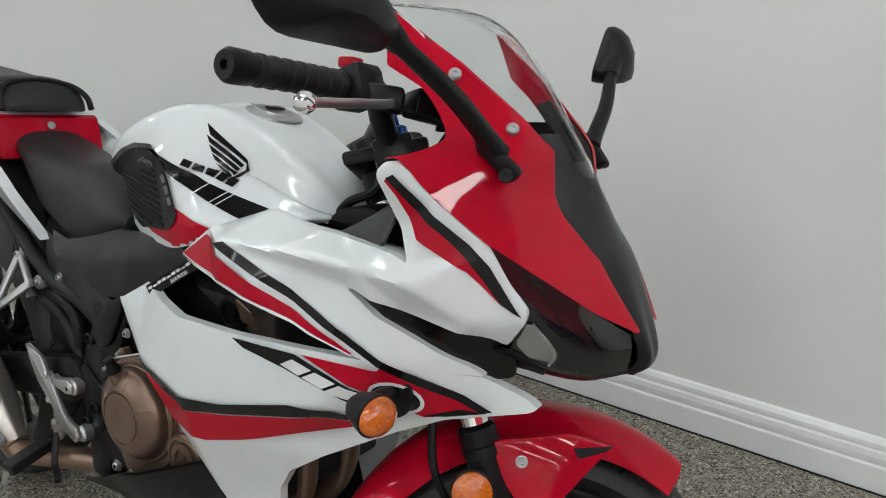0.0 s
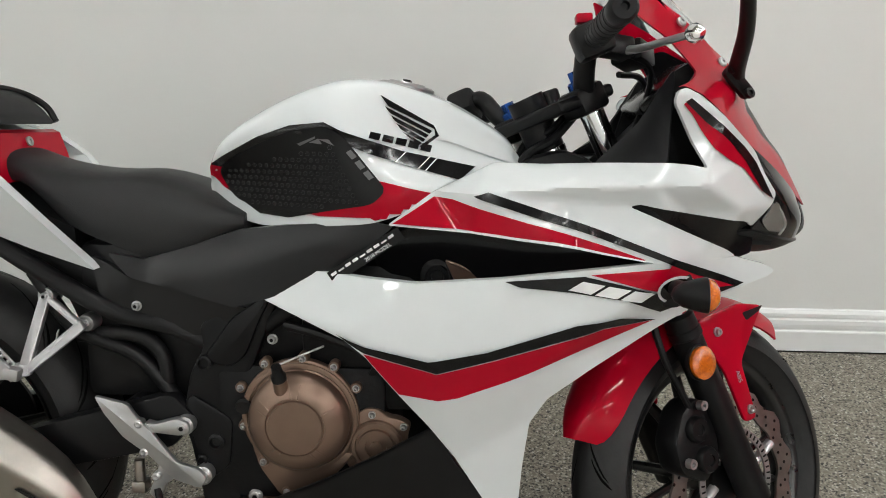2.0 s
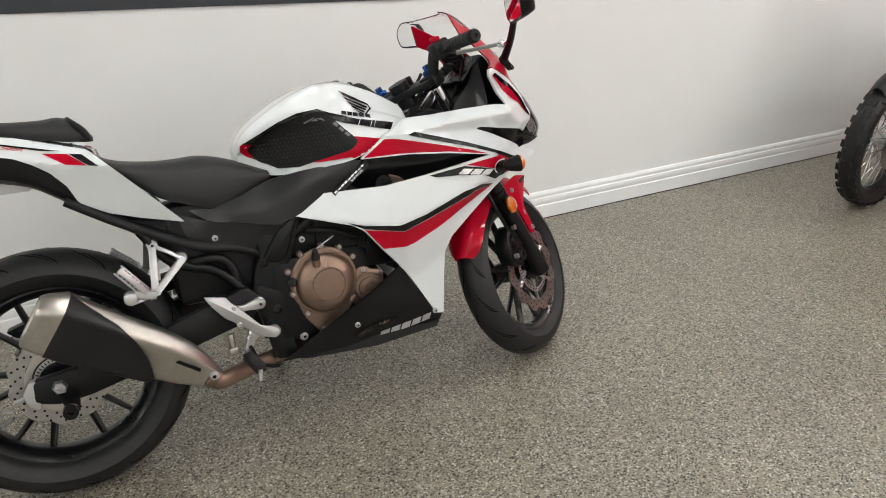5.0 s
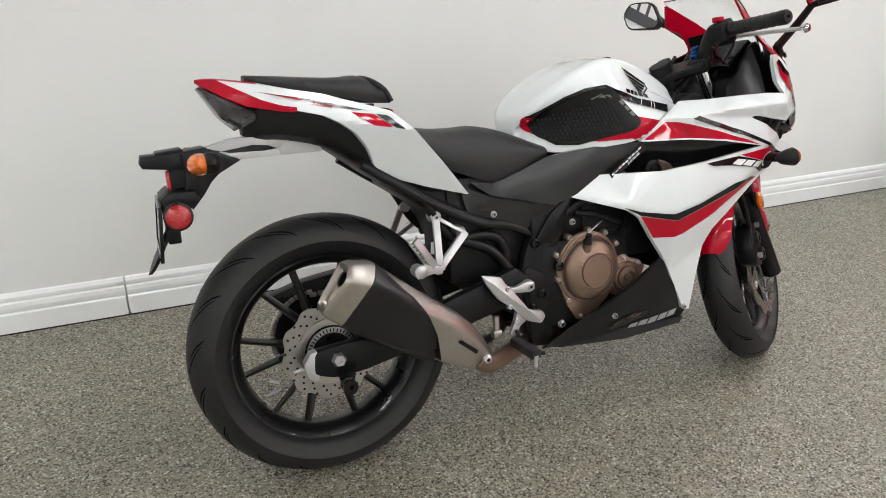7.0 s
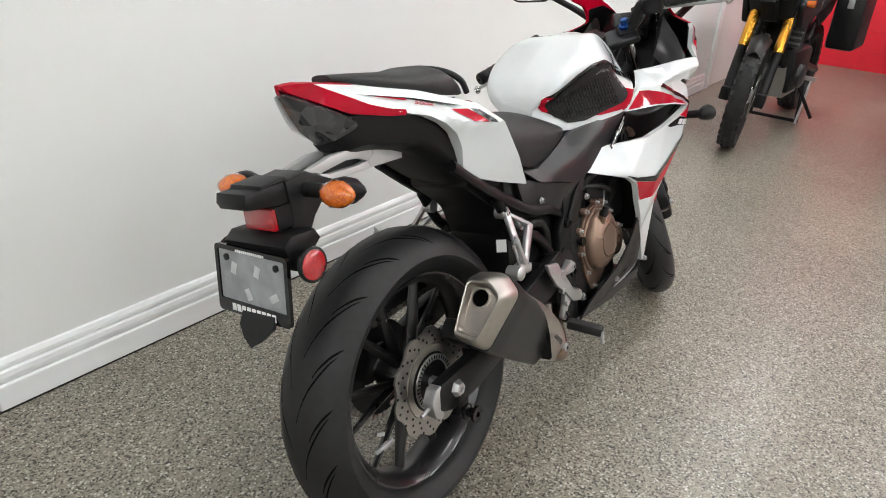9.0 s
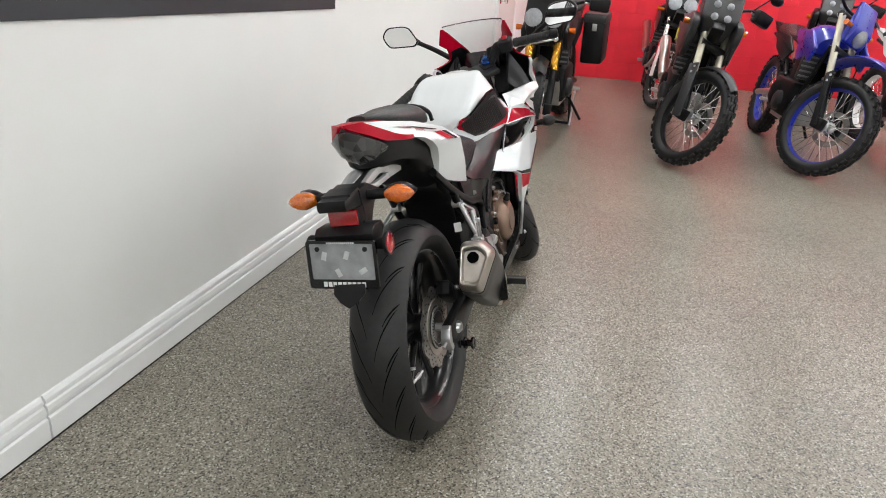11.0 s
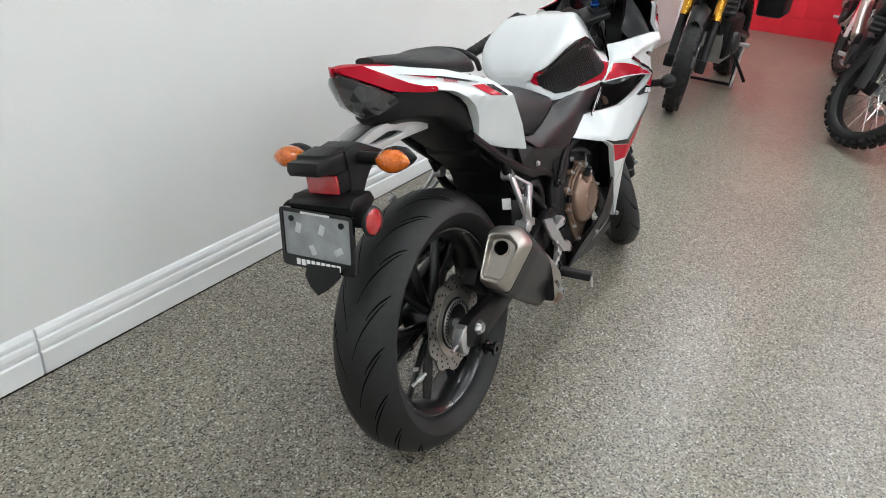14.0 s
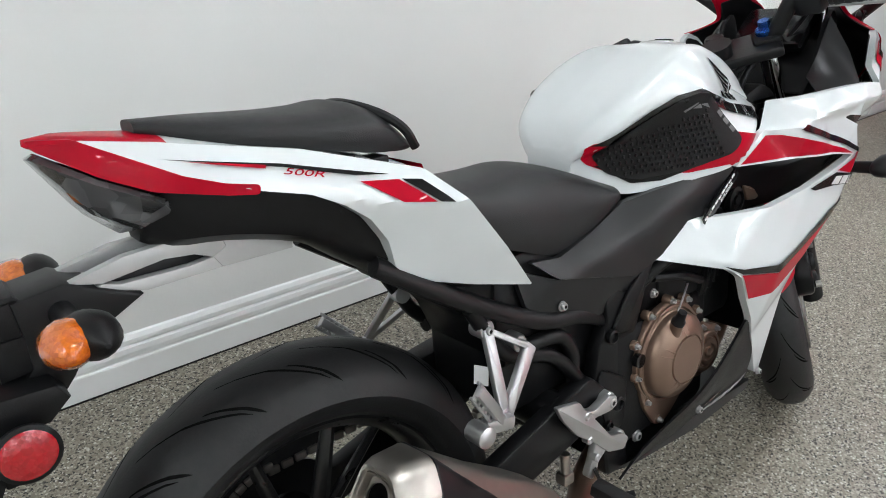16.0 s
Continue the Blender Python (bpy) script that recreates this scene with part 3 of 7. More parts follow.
PILLION = [(-0.118, 0.937, 0.925, 0.022), (-0.05, 0.932, 0.907, 0.062), (0.03, 0.925, 0.887, 0.082), (0.085, 0.923, 0.876, 0.092), (0.120, 0.925, 0.868, 0.092), (0.148, 0.914, 0.864, 0.088), (0.170, 0.894, 0.861, 0.082), (0.186, 0.873, 0.860, 0.074)]
part("pillion_seat", skin(dense([tank_ring(*t, 0.8) for t in PILLION]), caps=True, closed=True), SEATMAT, bike, "black vinyl pillion seat")
strap = tube([(0.182, -0.090, 0.864), (0.168, -0.087, 0.890), (0.148, -0.062, 0.910), (0.140, 0, 0.918), (0.148, 0.062, 0.910), (0.168, 0.087, 0.890), (0.182, 0.090, 0.864)], 0.0060, 8, flat=1.0)
part("seat_strap", strap, MATBLACK, bike, "black strap across the pillion seat")


def bolt(p, parent, r=0.008, d=-1, material=None):
    """A cap screw with a hollow head, its head towards y * d."""
    p = Vector(p)
    prof = [(r * 1.35, 0), (r * 1.35, 0.002), (r, 0.0022), (r, 0.0065), (r * 0.8, 0.008), (r * 0.5, 0.008), (r * 0.45, 0.003), (0, 0.003)]
    ob = part("bolt", lathe(prof, 12, p, p + Vector((0, d, 0))), material or ALU, parent, "bright cap screw")
    # A black disc at the lip paints the hollow as shaded.
    if parent.parent is bike:
        part("socket_shade", lathe([(r * 0.5, 0), (0, 0)], 6, p + Vector((0, d * 0.0079, 0)), p + Vector((0, d, 0))), MATBLACK, parent)
    return ob


def film(name, polys, tree, material, parent, label="", lift=0.0022, step=0.011, r=0.0):
    for poly in polys:
        if tree is fairing_tree:
            bm = cut_grid(rounded(poly, r, 3) if r else poly, 0.009)
            for v in bm.verts:
                v.co.y = SIDE(v.co.x, v.co.z) - lift - 0.0006
        else:
            bm = decal(poly, tree, lift + 0.0008, min(step, 0.008), r=r)
        ob = part(name, bm, material, parent, label)
    return ob


def lettering(name, body, size, m, material, parent):
    """Raised letters in the plain built-in type."""
    cu = bpy.data.curves.new(name, "FONT")
    cu.body, cu.size, cu.extrude, cu.align_x, cu.align_y = body, size, 0.0003, "CENTER", "CENTER"
    ob = bpy.data.objects.new(name, cu)
    scene.collection.objects.link(ob)
    me = bpy.data.meshes.new_from_object(ob.evaluated_get(bpy.context.evaluated_depsgraph_get()))
    bpy.data.objects.remove(ob)
    bm = bmesh.new()
    bm.from_mesh(me)
    return part(name, moved(bm, m), material, parent, smooth=False)


def slab_letters(n, x0, z0, x1, z1, h, slant=0.25, gap=0.25):
    """n plain blocks in a row from (x0, z0) to (x1, z1), h high, in place of a name."""
    u = Vector((x1 - x0, z1 - z0)) / n
    up = Vector((-u.y, u.x)).normalized() * h
    up = up + u.normalized() * h * slant
    out = []
    for k in range(n):
        a = Vector((x0, z0)) + u * k
        b = a + u * (1 - gap)
        out.append([tuple(a), tuple(b), tuple(b + up), tuple(a + up)])
    return out


# tank graphics
tank_tree = tree_of(tank)
PAD = [(0.531, 0.788), (0.556, 0.811), (0.612, 0.838), (0.664, 0.857), (0.715, 0.863), (0.738, 0.852), (0.776, 0.808), (0.805, 0.776), (0.784, 0.755), (0.700, 0.739), (0.607, 0.736), (0.558, 0.752)]
film("red_flash", [[(0.516, 0.786), (0.517, 0.799), (0.524, 0.806), (0.56, 0.812), (0.74, 0.80), (0.78, 0.79), (0.80, 0.787), (0.878, 0.77), (0.84, 0.742), (0.81, 0.72), (0.78, 0.735), (0.70, 0.733), (0.626, 0.745), (0.56, 0.756), (0.532, 0.770)]], tank_tree, RED, tank, "red flash on the tank", lift=0.0018)
film("black_flash", [[(0.521, 0.803), (0.550, 0.818), (0.609, 0.847), (0.660, 0.864), (0.712, 0.869), (0.738, 0.857), (0.821, 0.830), (0.928, 0.808), (0.907, 0.790), (0.817, 0.814), (0.775, 0.826), (0.74, 0.84), (0.550, 0.800)], [(0.540, 0.768), (0.600, 0.731), (0.651, 0.728), (0.73, 0.745), (0.651, 0.75)]], tank_tree, GLOSSBLACK, tank, "black stripe on the tank", lift=0.0028)
film("white_pinstripe", [[(0.828, 0.829), (0.830, 0.829), (0.815, 0.813), (0.813, 0.813)], [(0.862, 0.822), (0.864, 0.822), (0.848, 0.805), (0.846, 0.805)], [(0.872, 0.820), (0.874, 0.820), (0.858, 0.802), (0.856, 0.802)]], tank_tree, DECALW, tank, lift=0.0036)
pad = film("tank_pad", [PAD], tank_tree, MATBLACK, tank, "black rubber tank grip pad with studs", lift=0.004, r=0.012)
bm = bmesh.new()
pad_tree = tree_of(pad)
for i in range(27):
    for j in range(10):
        x, z = 0.540 + i * 0.0098 + (j % 2) * 0.0049, 0.748 + j * 0.0095
        if inside(x, z, PAD) and inside(x + 0.008, z, PAD) and inside(x - 0.008, z + 0.006, PAD) and inside(x, z - 0.006, PAD) and x + (z - 0.75) * 0.55 < 0.772 and z < 0.80 + (x - 0.56) * 0.22:
            hit = pad_tree.ray_cast(Vector((x, -0.5, z)), Vector((0, 1, 0)), 0.5)
            if hit[0] is not None:
                y = hit[0].y
                bm2 = lathe([(0.0034, 0), (0.0028, 0.0018), (0, 0.0018)], 6, (x, y, z), (x, y - 1, z))
                bm = join(bm, bm2)
part("studs", bm, MATBLACK, pad)
film("pad_mark", slab_letters(3, 0.745, 0.827, 0.783, 0.785, 0.008, 0.2, 0.3) + [[(0.672, 0.838), (0.70, 0.849), (0.70, 0.846), (0.676, 0.835)], [(0.69, 0.84), (0.71, 0.838), (0.705, 0.846)], [(0.705, 0.845), (0.728, 0.836), (0.72, 0.845)]], pad_tree, DECALGREY, pad, lift=0.0008, step=0.01)
# the swept wing mark, six feathers, and the name under it as plain blocks
WING = [[(0.788, 0.909), (0.866, 0.866), (0.868, 0.860), (0.80, 0.893)], [(0.795, 0.893), (0.864, 0.858), (0.860, 0.854), (0.803, 0.883)], [(0.804, 0.880), (0.859, 0.852), (0.855, 0.848), (0.811, 0.871)], [(0.812, 0.869), (0.854, 0.846), (0.851, 0.842), (0.819, 0.860)], [(0.821, 0.857), (0.850, 0.8405), (0.846, 0.838), (0.830, 0.849)], [(0.866, 0.866), (0.868, 0.852), (0.846, 0.836), (0.851, 0.834), (0.874, 0.851)]]
film("wing_mark", WING, tank_tree, GLOSSBLACK, tank, "black swept wing mark", step=0.015, lift=0.002)
film("name_block", slab_letters(5, 0.776, 0.8475, 0.866, 0.827, 0.0095, 0.0, 0.2), tank_tree, GLOSSBLACK, tank, step=0.012)
cap = part("filler_cap", lathe([(0.045, 0), (0.045, 0.004), (0.040, 0.007), (0.030, 0.0075), (0.028, 0.010), (0, 0.011)], 40, (0.815, 0, 0.9225), (0.815 + 0.18, 0, 0.9225 + 1)), ALU, bike, "round brushed metal filler cap")
part("key_cover", moved(box(-0.016, 0.016, -0.006, 0.006, 0, 0.003, 0.001), frame_to((0.817, 0, 0.9335), (0.817 + 0.18, 0, 1.9335))), MATBLACK, cap)

# fairing graphics
fairing = low
film("red_triangle", [[(0.812, 0.728), (0.842, 0.748), (0.872, 0.769), (0.898, 0.767), (0.959, 0.750), (1.037, 0.729), (1.109, 0.708), (1.162, 0.690), (1.155, 0.688), (1.10, 0.7005), (1.037, 0.7115), (0.962, 0.722), (0.908, 0.727)]], fairing_tree, RED, up, "red wedge", lift=0.0018)
film("black_stripe", [[(0.927, 0.773), (0.947, 0.779), (1.012, 0.758), (1.094, 0.732), (1.192, 0.695), (1.317, 0.649), (1.305, 0.644), (1.238, 0.666), (1.186, 0.688), (1.094, 0.721), (1.014, 0.745), (0.937, 0.769)]], fairing_tree, GLOSSBLACK, up, "black diagonal stripe", lift=0.0026)
film("red_wedge", [[(1.088, 0.669), (1.195, 0.678), (1.204, 0.689), (1.238, 0.676), (1.312, 0.648), (1.268, 0.631), (1.240, 0.622), (1.187, 0.643), (1.133, 0.657)]], fairing_tree, RED, low, "red wedge", lift=0.0018)
film("black_flag", [[(0.972, 0.658), (1.08, 0.667), (1.133, 0.655), (1.189, 0.640), (1.214, 0.618), (1.193, 0.611), (1.14, 0.633), (1.066, 0.644), (0.993, 0.650)], [(1.238, 0.624), (1.282, 0.644), (1.312, 0.646), (1.266, 0.630)]], fairing_tree, GLOSSBLACK, low, "black panel behind the model mark", lift=0.0028)
RINGS = [[(1.213 + a * math.cos(k * math.pi / 12), 0.645 + b * math.sin(k * math.pi / 12)) for k in range(24)] for a, b in ((0.031, 0.0215), (0.027, 0.0175))]
film("indicator_ring", RINGS[:1], fairing_tree, DECALW, low, "white ring round the indicator foot", lift=0.0036)
film("indicator_seat", RINGS[1:], fairing_tree, GLOSSBLACK, low, lift=0.0044)
film("model_block", slab_letters(3, 1.058, 0.648, 1.165, 0.629, 0.0155, 1.1, 0.14), fairing_tree, DECALW, low, "white model mark", lift=0.0038)
film("black_sweep", [[(0.733, 0.571), (0.777, 0.556), (0.868, 0.541), (0.95, 0.557), (1.073, 0.598), (1.133, 0.607), (1.19, 0.598), (1.11, 0.592), (0.96, 0.545), (0.88, 0.523), (0.775, 0.547)]], fairing_tree, GLOSSBLACK, low, "black sweep", lift=0.0026)
film("red_sweep", [[(0.775, 0.545), (0.88, 0.5215), (0.96, 0.543), (1.11, 0.590), (1.185, 0.597), (1.083, 0.555), (0.98, 0.510), (0.91, 0.483), (0.882, 0.478), (0.824, 0.482)]], fairing_tree, RED, low, "red sweep", lift=0.0018)
film("frame_line", [[(0.81, 0.726), (0.926, 0.7255), (1.037, 0.7135), (1.162, 0.689), (1.162, 0.687), (1.037, 0.7095), (0.926, 0.7225)]], fairing_tree, DECALW, up, lift=0.0034)

# dark ducts behind the side fairing and inside the cockpit
INNER = spline_surface([(0.80, 0.72, -0.13), (0.85, 0.65, -0.115), (1.0, 0.66, -0.15), (1.18, 0.68, -0.165), (1.0, 0.72, -0.165), (0.9, 0.7, -0.135)])
for side in (-1, 1):
    part("inner_duct", panel([(0.79, 0.735), (0.93, 0.74), (1.15, 0.71), (1.22, 0.675), (1.08, 0.64), (1.0, 0.62), (0.84, 0.62), (0.78, 0.66)], INNER, side=side), GLOSSBLACK, bike, "black duct behind the fairing")
    part("intake_panel", panel([(1.128, 0.765), (1.150, 0.770), (1.217, 0.760), (1.314, 0.745), (1.330, 0.728), (1.330, 0.690), (1.300, 0.680), (1.280, 0.690), (1.215, 0.720)], SIDE, side=side, lift=-0.010), GLOSSBLACK, bike, "black recessed side intake")
    part("inner_fairing", plate([(1.115, 0.80), (1.135, 0.820), (1.165, 0.848), (1.180, 0.900), (1.200, 0.942), (1.225, 0.957), (1.239, 0.94), (1.25, 0.90), (1.26, 0.80)], side * 0.112, side * 0.104, r=0.006), MATBLACK, bike, "black inner cockpit panel")
    ledge = [[(1.085, -0.160, 0.806), (1.105, -0.135, 0.822), (1.125, -0.114, 0.836)], [(1.145, -0.181, 0.812), (1.152, -0.145, 0.846), (1.160, -0.114, 0.872)], [(1.176, -0.187, 0.816), (1.180, -0.150, 0.866), (1.186, -0.114, 0.915)], [(1.186, -0.188, 0.822), (1.194, -0.160, 0.880), (1.206, -0.114, 0.945)]]
    part("cockpit_ledge", thick(skin(dense([[(x, -side * y, z) for x, y, z in r] for r in ledge], 3)), 0.003), CHARCOAL, bike, "dark grey ledge inside the fairing")
part("dashboard", plate([(1.14, 0.80), (1.30, 0.80), (1.32, 0.85), (1.265, 0.915), (1.22, 0.90), (1.17, 0.85)], -0.100, 0.100, 0.004, 0.01), MATBLACK, bike, "black cockpit with instrument pod")
part("instrument", moved(box(-0.055, 0.05, -0.075, 0.075, -0.015, 0.015, 0.008), pose(1.215, 0, 0.922, 0, -42, 0)), GLOSSBLACK, bike, "black instrument display")

# nose cowl: one bowed shell on each side, with a waist where it leaves the pillar
COWLY = spline_surface([(1.128, 1.072, -0.128), (1.143, 1.014, -0.152), (1.209, 1.012, -0.112), (1.18, 0.995, -0.132), (1.276, 0.958, -0.090), (1.312, 0.938, -0.068), (1.222, 0.946, -0.145), (1.285, 0.925, -0.126), (1.2, 0.915, -0.204), (1.222, 0.908, -0.204), (1.252, 0.884, -0.195), (1.303, 0.843, -0.163), (1.25, 0.91, -0.172), (1.322, 0.89, -0.072), (1.341, 0.864, -0.070), (1.381, 0.826, -0.060), (1.436, 0.748, -0.036), (1.351, 0.81, -0.125), (1.396, 0.776, -0.082), (1.33, 0.87, -0.100)])
COWL = [(1.122, 1.076), (1.172, 1.044), (1.212, 1.021), (1.28, 0.969), (1.314, 0.940), (1.324, 0.892), (1.343, 0.865), (1.383, 0.827), (1.436, 0.750), (1.396, 0.776), (1.351, 0.810), (1.325, 0.826), (1.304, 0.842), (1.288, 0.855), (1.252, 0.885), (1.221, 0.910), (1.199, 0.921), (1.188, 0.919), (1.207, 0.926), (1.218, 0.933), (1.226, 0.943), (1.220, 0.953), (1.209, 0.966), (1.196, 0.980), (1.180, 0.994), (1.165, 1.002), (1.143, 1.014)]
for side in (-1, 1):
    cowl = part("nose_cowl", panel(COWL, COWLY, d=0.008, r=0.004, step=0.011, side=side), RED, bike, "glossy red nose cowl")
    if side < 0:
        cowl_tree = tree_of(cowl)
for side in (-1, 1):
    part("cowl_liner", panel([(1.312, 0.938), (1.28, 0.966), (1.235, 0.992), (1.20, 0.982), (1.211, 0.967), (1.228, 0.943), (1.20, 0.918), (1.221, 0.908), (1.252, 0.883), (1.304, 0.842), (1.394, 0.778), (1.383, 0.825), (1.343, 0.863), (1.324, 0.890)], COWLY, d=0.003, lift=-0.0092, step=0.02, side=side), MATBLACK, bike, "black liner inside the cowl")
CENTRE = [((1.300, -0.068, 0.930), (1.326, 0, 0.926)), ((1.319, -0.071, 0.888), (1.358, 0, 0.886)), ((1.340, -0.068, 0.862), (1.380, 0, 0.852)), ((1.380, -0.057, 0.824), (1.408, 0, 0.812)), ((1.430, -0.035, 0.748), (1.441, 0, 0.738)), ((1.437, -0.026, 0.716), (1.447, 0, 0.708)), ((1.420, -0.02, 0.694), (1.428, 0, 0.688))]
rows = [[a, (a[0] * 0.4 + b[0] * 0.6 + 0.004, a[1] / 2, (a[2] + b[2]) / 2), b, (a[0] * 0.4 + b[0] * 0.6 + 0.004, -a[1] / 2, (a[2] + b[2]) / 2), (a[0], -a[1], a[2])] for a, b in CENTRE]
part("nose_strip", thick(skin([smooth_path(r, 3) for r in dense(rows, 4)]), 0.004), CHARCOAL, bike, "matt black nose strip")

# windscreen: bowed clear sheet over a dark foot panel
SCR = [((1.368, 0.0, 0.870), 0.012), ((1.336, 0.0, 0.920), 0.056), ((1.297, 0.0, 0.968), 0.084), ((1.252, 0.0, 1.021), 0.108), ((1.207, 0.0, 1.062), 0.121), ((1.170, 0.0, 1.084), 0.122), ((1.148, 0.0, 1.090), 0.110)]
rows = []
for (x, _, z), w in SCR:
    rows.append([(x - 0.050 * (w / 0.13) * t * t - 0.004 * t ** 4, w * t, z - 0.004 * t * t) for t in (-1, -0.8, -0.6, -0.4, -0.2, 0, 0.2, 0.4, 0.6, 0.8, 1)])
screen = part("windscreen", thick(skin(dense(rows, 4)), 0.003), SCREEN, bike, "clear curved windscreen")
screen.visible_shadow = False
part("screen_foot", thick(skin(dense([[(x - 0.014, y * 0.98, z - 0.014) for x, y, z in r] for r in rows[:3]], 4)), 0.002), CHARCOAL, bike, "dark panel under the foot of the screen")
for side in (-1, 1):
    for x, y, z in ((1.209, 0.1145, 1.011), (1.276, 0.091, 0.959)):
        p = Vector((x, side * y, z))
        part("screen_bolt", lathe([(0.0075, 0), (0.0075, 0.003), (0.0055, 0.005), (0.0025, 0.005), (0.002, 0.003), (0, 0.003)], 14, p, p + Vector((0.45, side * 0.8, 0.45))), ALU, screen, "bright button screw")

# headlights under the cowl
for side in (-1, 1):
    top = [(1.303, 0.163, 0.843), (1.351, 0.127, 0.811), (1.396, 0.084, 0.777), (1.428, 0.038, 0.748)]
    mid = [(1.343, 0.142, 0.770), (1.376, 0.122, 0.757), (1.410, 0.086, 0.738), (1.431, 0.036, 0.728)]
    bot = [(1.324, 0.129, 0.726), (1.372, 0.112, 0.713), (1.408, 0.074, 0.705), (1.428, 0.030, 0.703)]
    rows = [[(x, side * y, z) for x, y, z in line] for line in (top, mid, bot)]
    lens = part("headlight", thick(skin([smooth_path(r, 5) for r in dense(rows, 4)]), 0.006), LAMPLENS, bike, "dark glossy headlight lens")
    q = [[(x + 0.003, side * (y + 0.003), z) for x, y, z in line] for line in ([(1.344, 0.140, 0.764), (1.352, 0.136, 0.764)], [(1.338, 0.137, 0.750), (1.364, 0.126, 0.750)], [(1.333, 0.134, 0.737), (1.374, 0.118, 0.734)], [(1.345, 0.126, 0.723), (1.370, 0.114, 0.720)])]
    part("reflector", thick(skin([[Vector(r[0]), (Vector(r[0]) + Vector(r[1])) / 2, Vector(r[1])] for r in dense(q, 3)]), 0.002), LAMPCLEAR, lens, "bright reflector")
    part("lens_rib", tube([(1.352, side * 0.138, 0.764), (1.366, side * 0.128, 0.748), (1.374, side * 0.121, 0.730), (1.368, side * 0.118, 0.716)], 0.0016, 6), ALU, lens)
    part("lens_seam", tube([(1.345, side * 0.134, 0.795), (1.385, side * 0.102, 0.766), (1.422, side * 0.052, 0.738)], 0.0012, 6), GREYPL, lens)
    chin = [[(x, side * y, z) for x, y, z in line] for line in (bot, [(1.300, 0.128, 0.722), (1.345, 0.098, 0.703), (1.388, 0.064, 0.692), (1.418, 0.02, 0.697)], [(1.28, 0.09, 0.692), (1.33, 0.07, 0.687), (1.375, 0.045, 0.684), (1.408, 0.0, 0.69)])]
    part("chin", thick(skin([smooth_path(r, 4) for r in dense(chin, 3)]), 0.004), MATBLACK, bike, "black chin under the headlight")
part("lamp_backing", plate([(1.24, 0.70), (1.36, 0.70), (1.38, 0.75), (1.26, 0.82)], -0.11, 0.11), MATBLACK, bike)
# red and black flash along the white pillar, and the upper flash of the cowl
film("pillar_red", [[(1.195, 0.897), (1.208, 0.884), (1.239, 0.842), (1.263, 0.827), (1.289, 0.814), (1.321, 0.784), (1.343, 0.770), (1.324, 0.784), (1.309, 0.803), (1.289, 0.828), (1.262, 0.853), (1.226, 0.878), (1.200, 0.901)]], fairing_tree, RED, up, "red flash on the white pillar", lift=0.0018)
film("pillar_black", [[(1.197, 0.900), (1.205, 0.905), (1.238, 0.881), (1.288, 0.843), (1.308, 0.823), (1.324, 0.799), (1.343, 0.771), (1.323, 0.783), (1.308, 0.802), (1.288, 0.827), (1.262, 0.851), (1.226, 0.876)]], fairing_tree, GLOSSBLACK, up, "black line along the pillar", lift=0.0028)

# mirrors
for side in (-1, 1):
    base = part("mirror", tube([(1.284, side * 0.130, 0.935), (1.279, side * 0.150, 0.95), (1.268, side * 0.205, 0.99), (1.245, side * 0.268, 1.032)], 0.0125, 12, r2=0.009), MATBLACK, bike, "black mirror on a stalk")
    part("foot", moved(box(-0.010, 0.010, -0.008, 0.008, -0.032, 0.024, 0.006), pose(1.284, side * 0.136, 0.932, side * -20, -48, 0)), MATBLACK, base)
    for dx, dz in ((-0.012, 0.014), (0.016, -0.018)):
        p = Vector((1.284 + dx, side * (0.145 - dx * 0.3), 0.932 + dz))
        part("foot_bolt", lathe([(0.0075, 0), (0.0075, 0.005), (0.004, 0.005), (0.004, 0.002), (0, 0.002)], 12, p, p + Vector((0.5, side, 0.4))), MATBLACK, base)
    out = [(-0.076, 0.012), (-0.050, 0.048), (0.02, 0.044), (0.045, 0.034), (0.078, -0.028), (0.06, -0.046), (-0.05, -0.038)]
    out = rounded(out, 0.02, 3)
    shell = []
    for s, d in ((0.86, -0.002), (0.97, -0.003), (1.0, 0.004), (0.96, 0.014), (0.84, 0.028), (0.55, 0.043), (0.18, 0.050)):
        shell.append([(d, y * s, z * s - 0.026 * (1 - s)) for y, z in out])
    hm = pose(1.205, side * 0.335, 1.066, 0, -14 if side < 0 else 6, side * 14)
    flip = Matrix.Diagonal((1, -side, 1, 1))
    part("shell", moved(skin(shell, closed=True, caps=True), hm @ flip), MATBLACK, base, "black mirror housing")
    part("mirror_glass", moved(skin([[(-0.0035, y * 0.9, z * 0.88) for y, z in out], [(-0.001, y * 0.9, z * 0.88) for y, z in out]], closed=True, caps=True), hm @ flip), MIRROR, base, "mirror glass")
    part("neck", tube([(1.245, side * 0.268, 1.032), (1.235, side * 0.295, 1.052)], 0.011, 10, r2=0.016), MATBLACK, base)

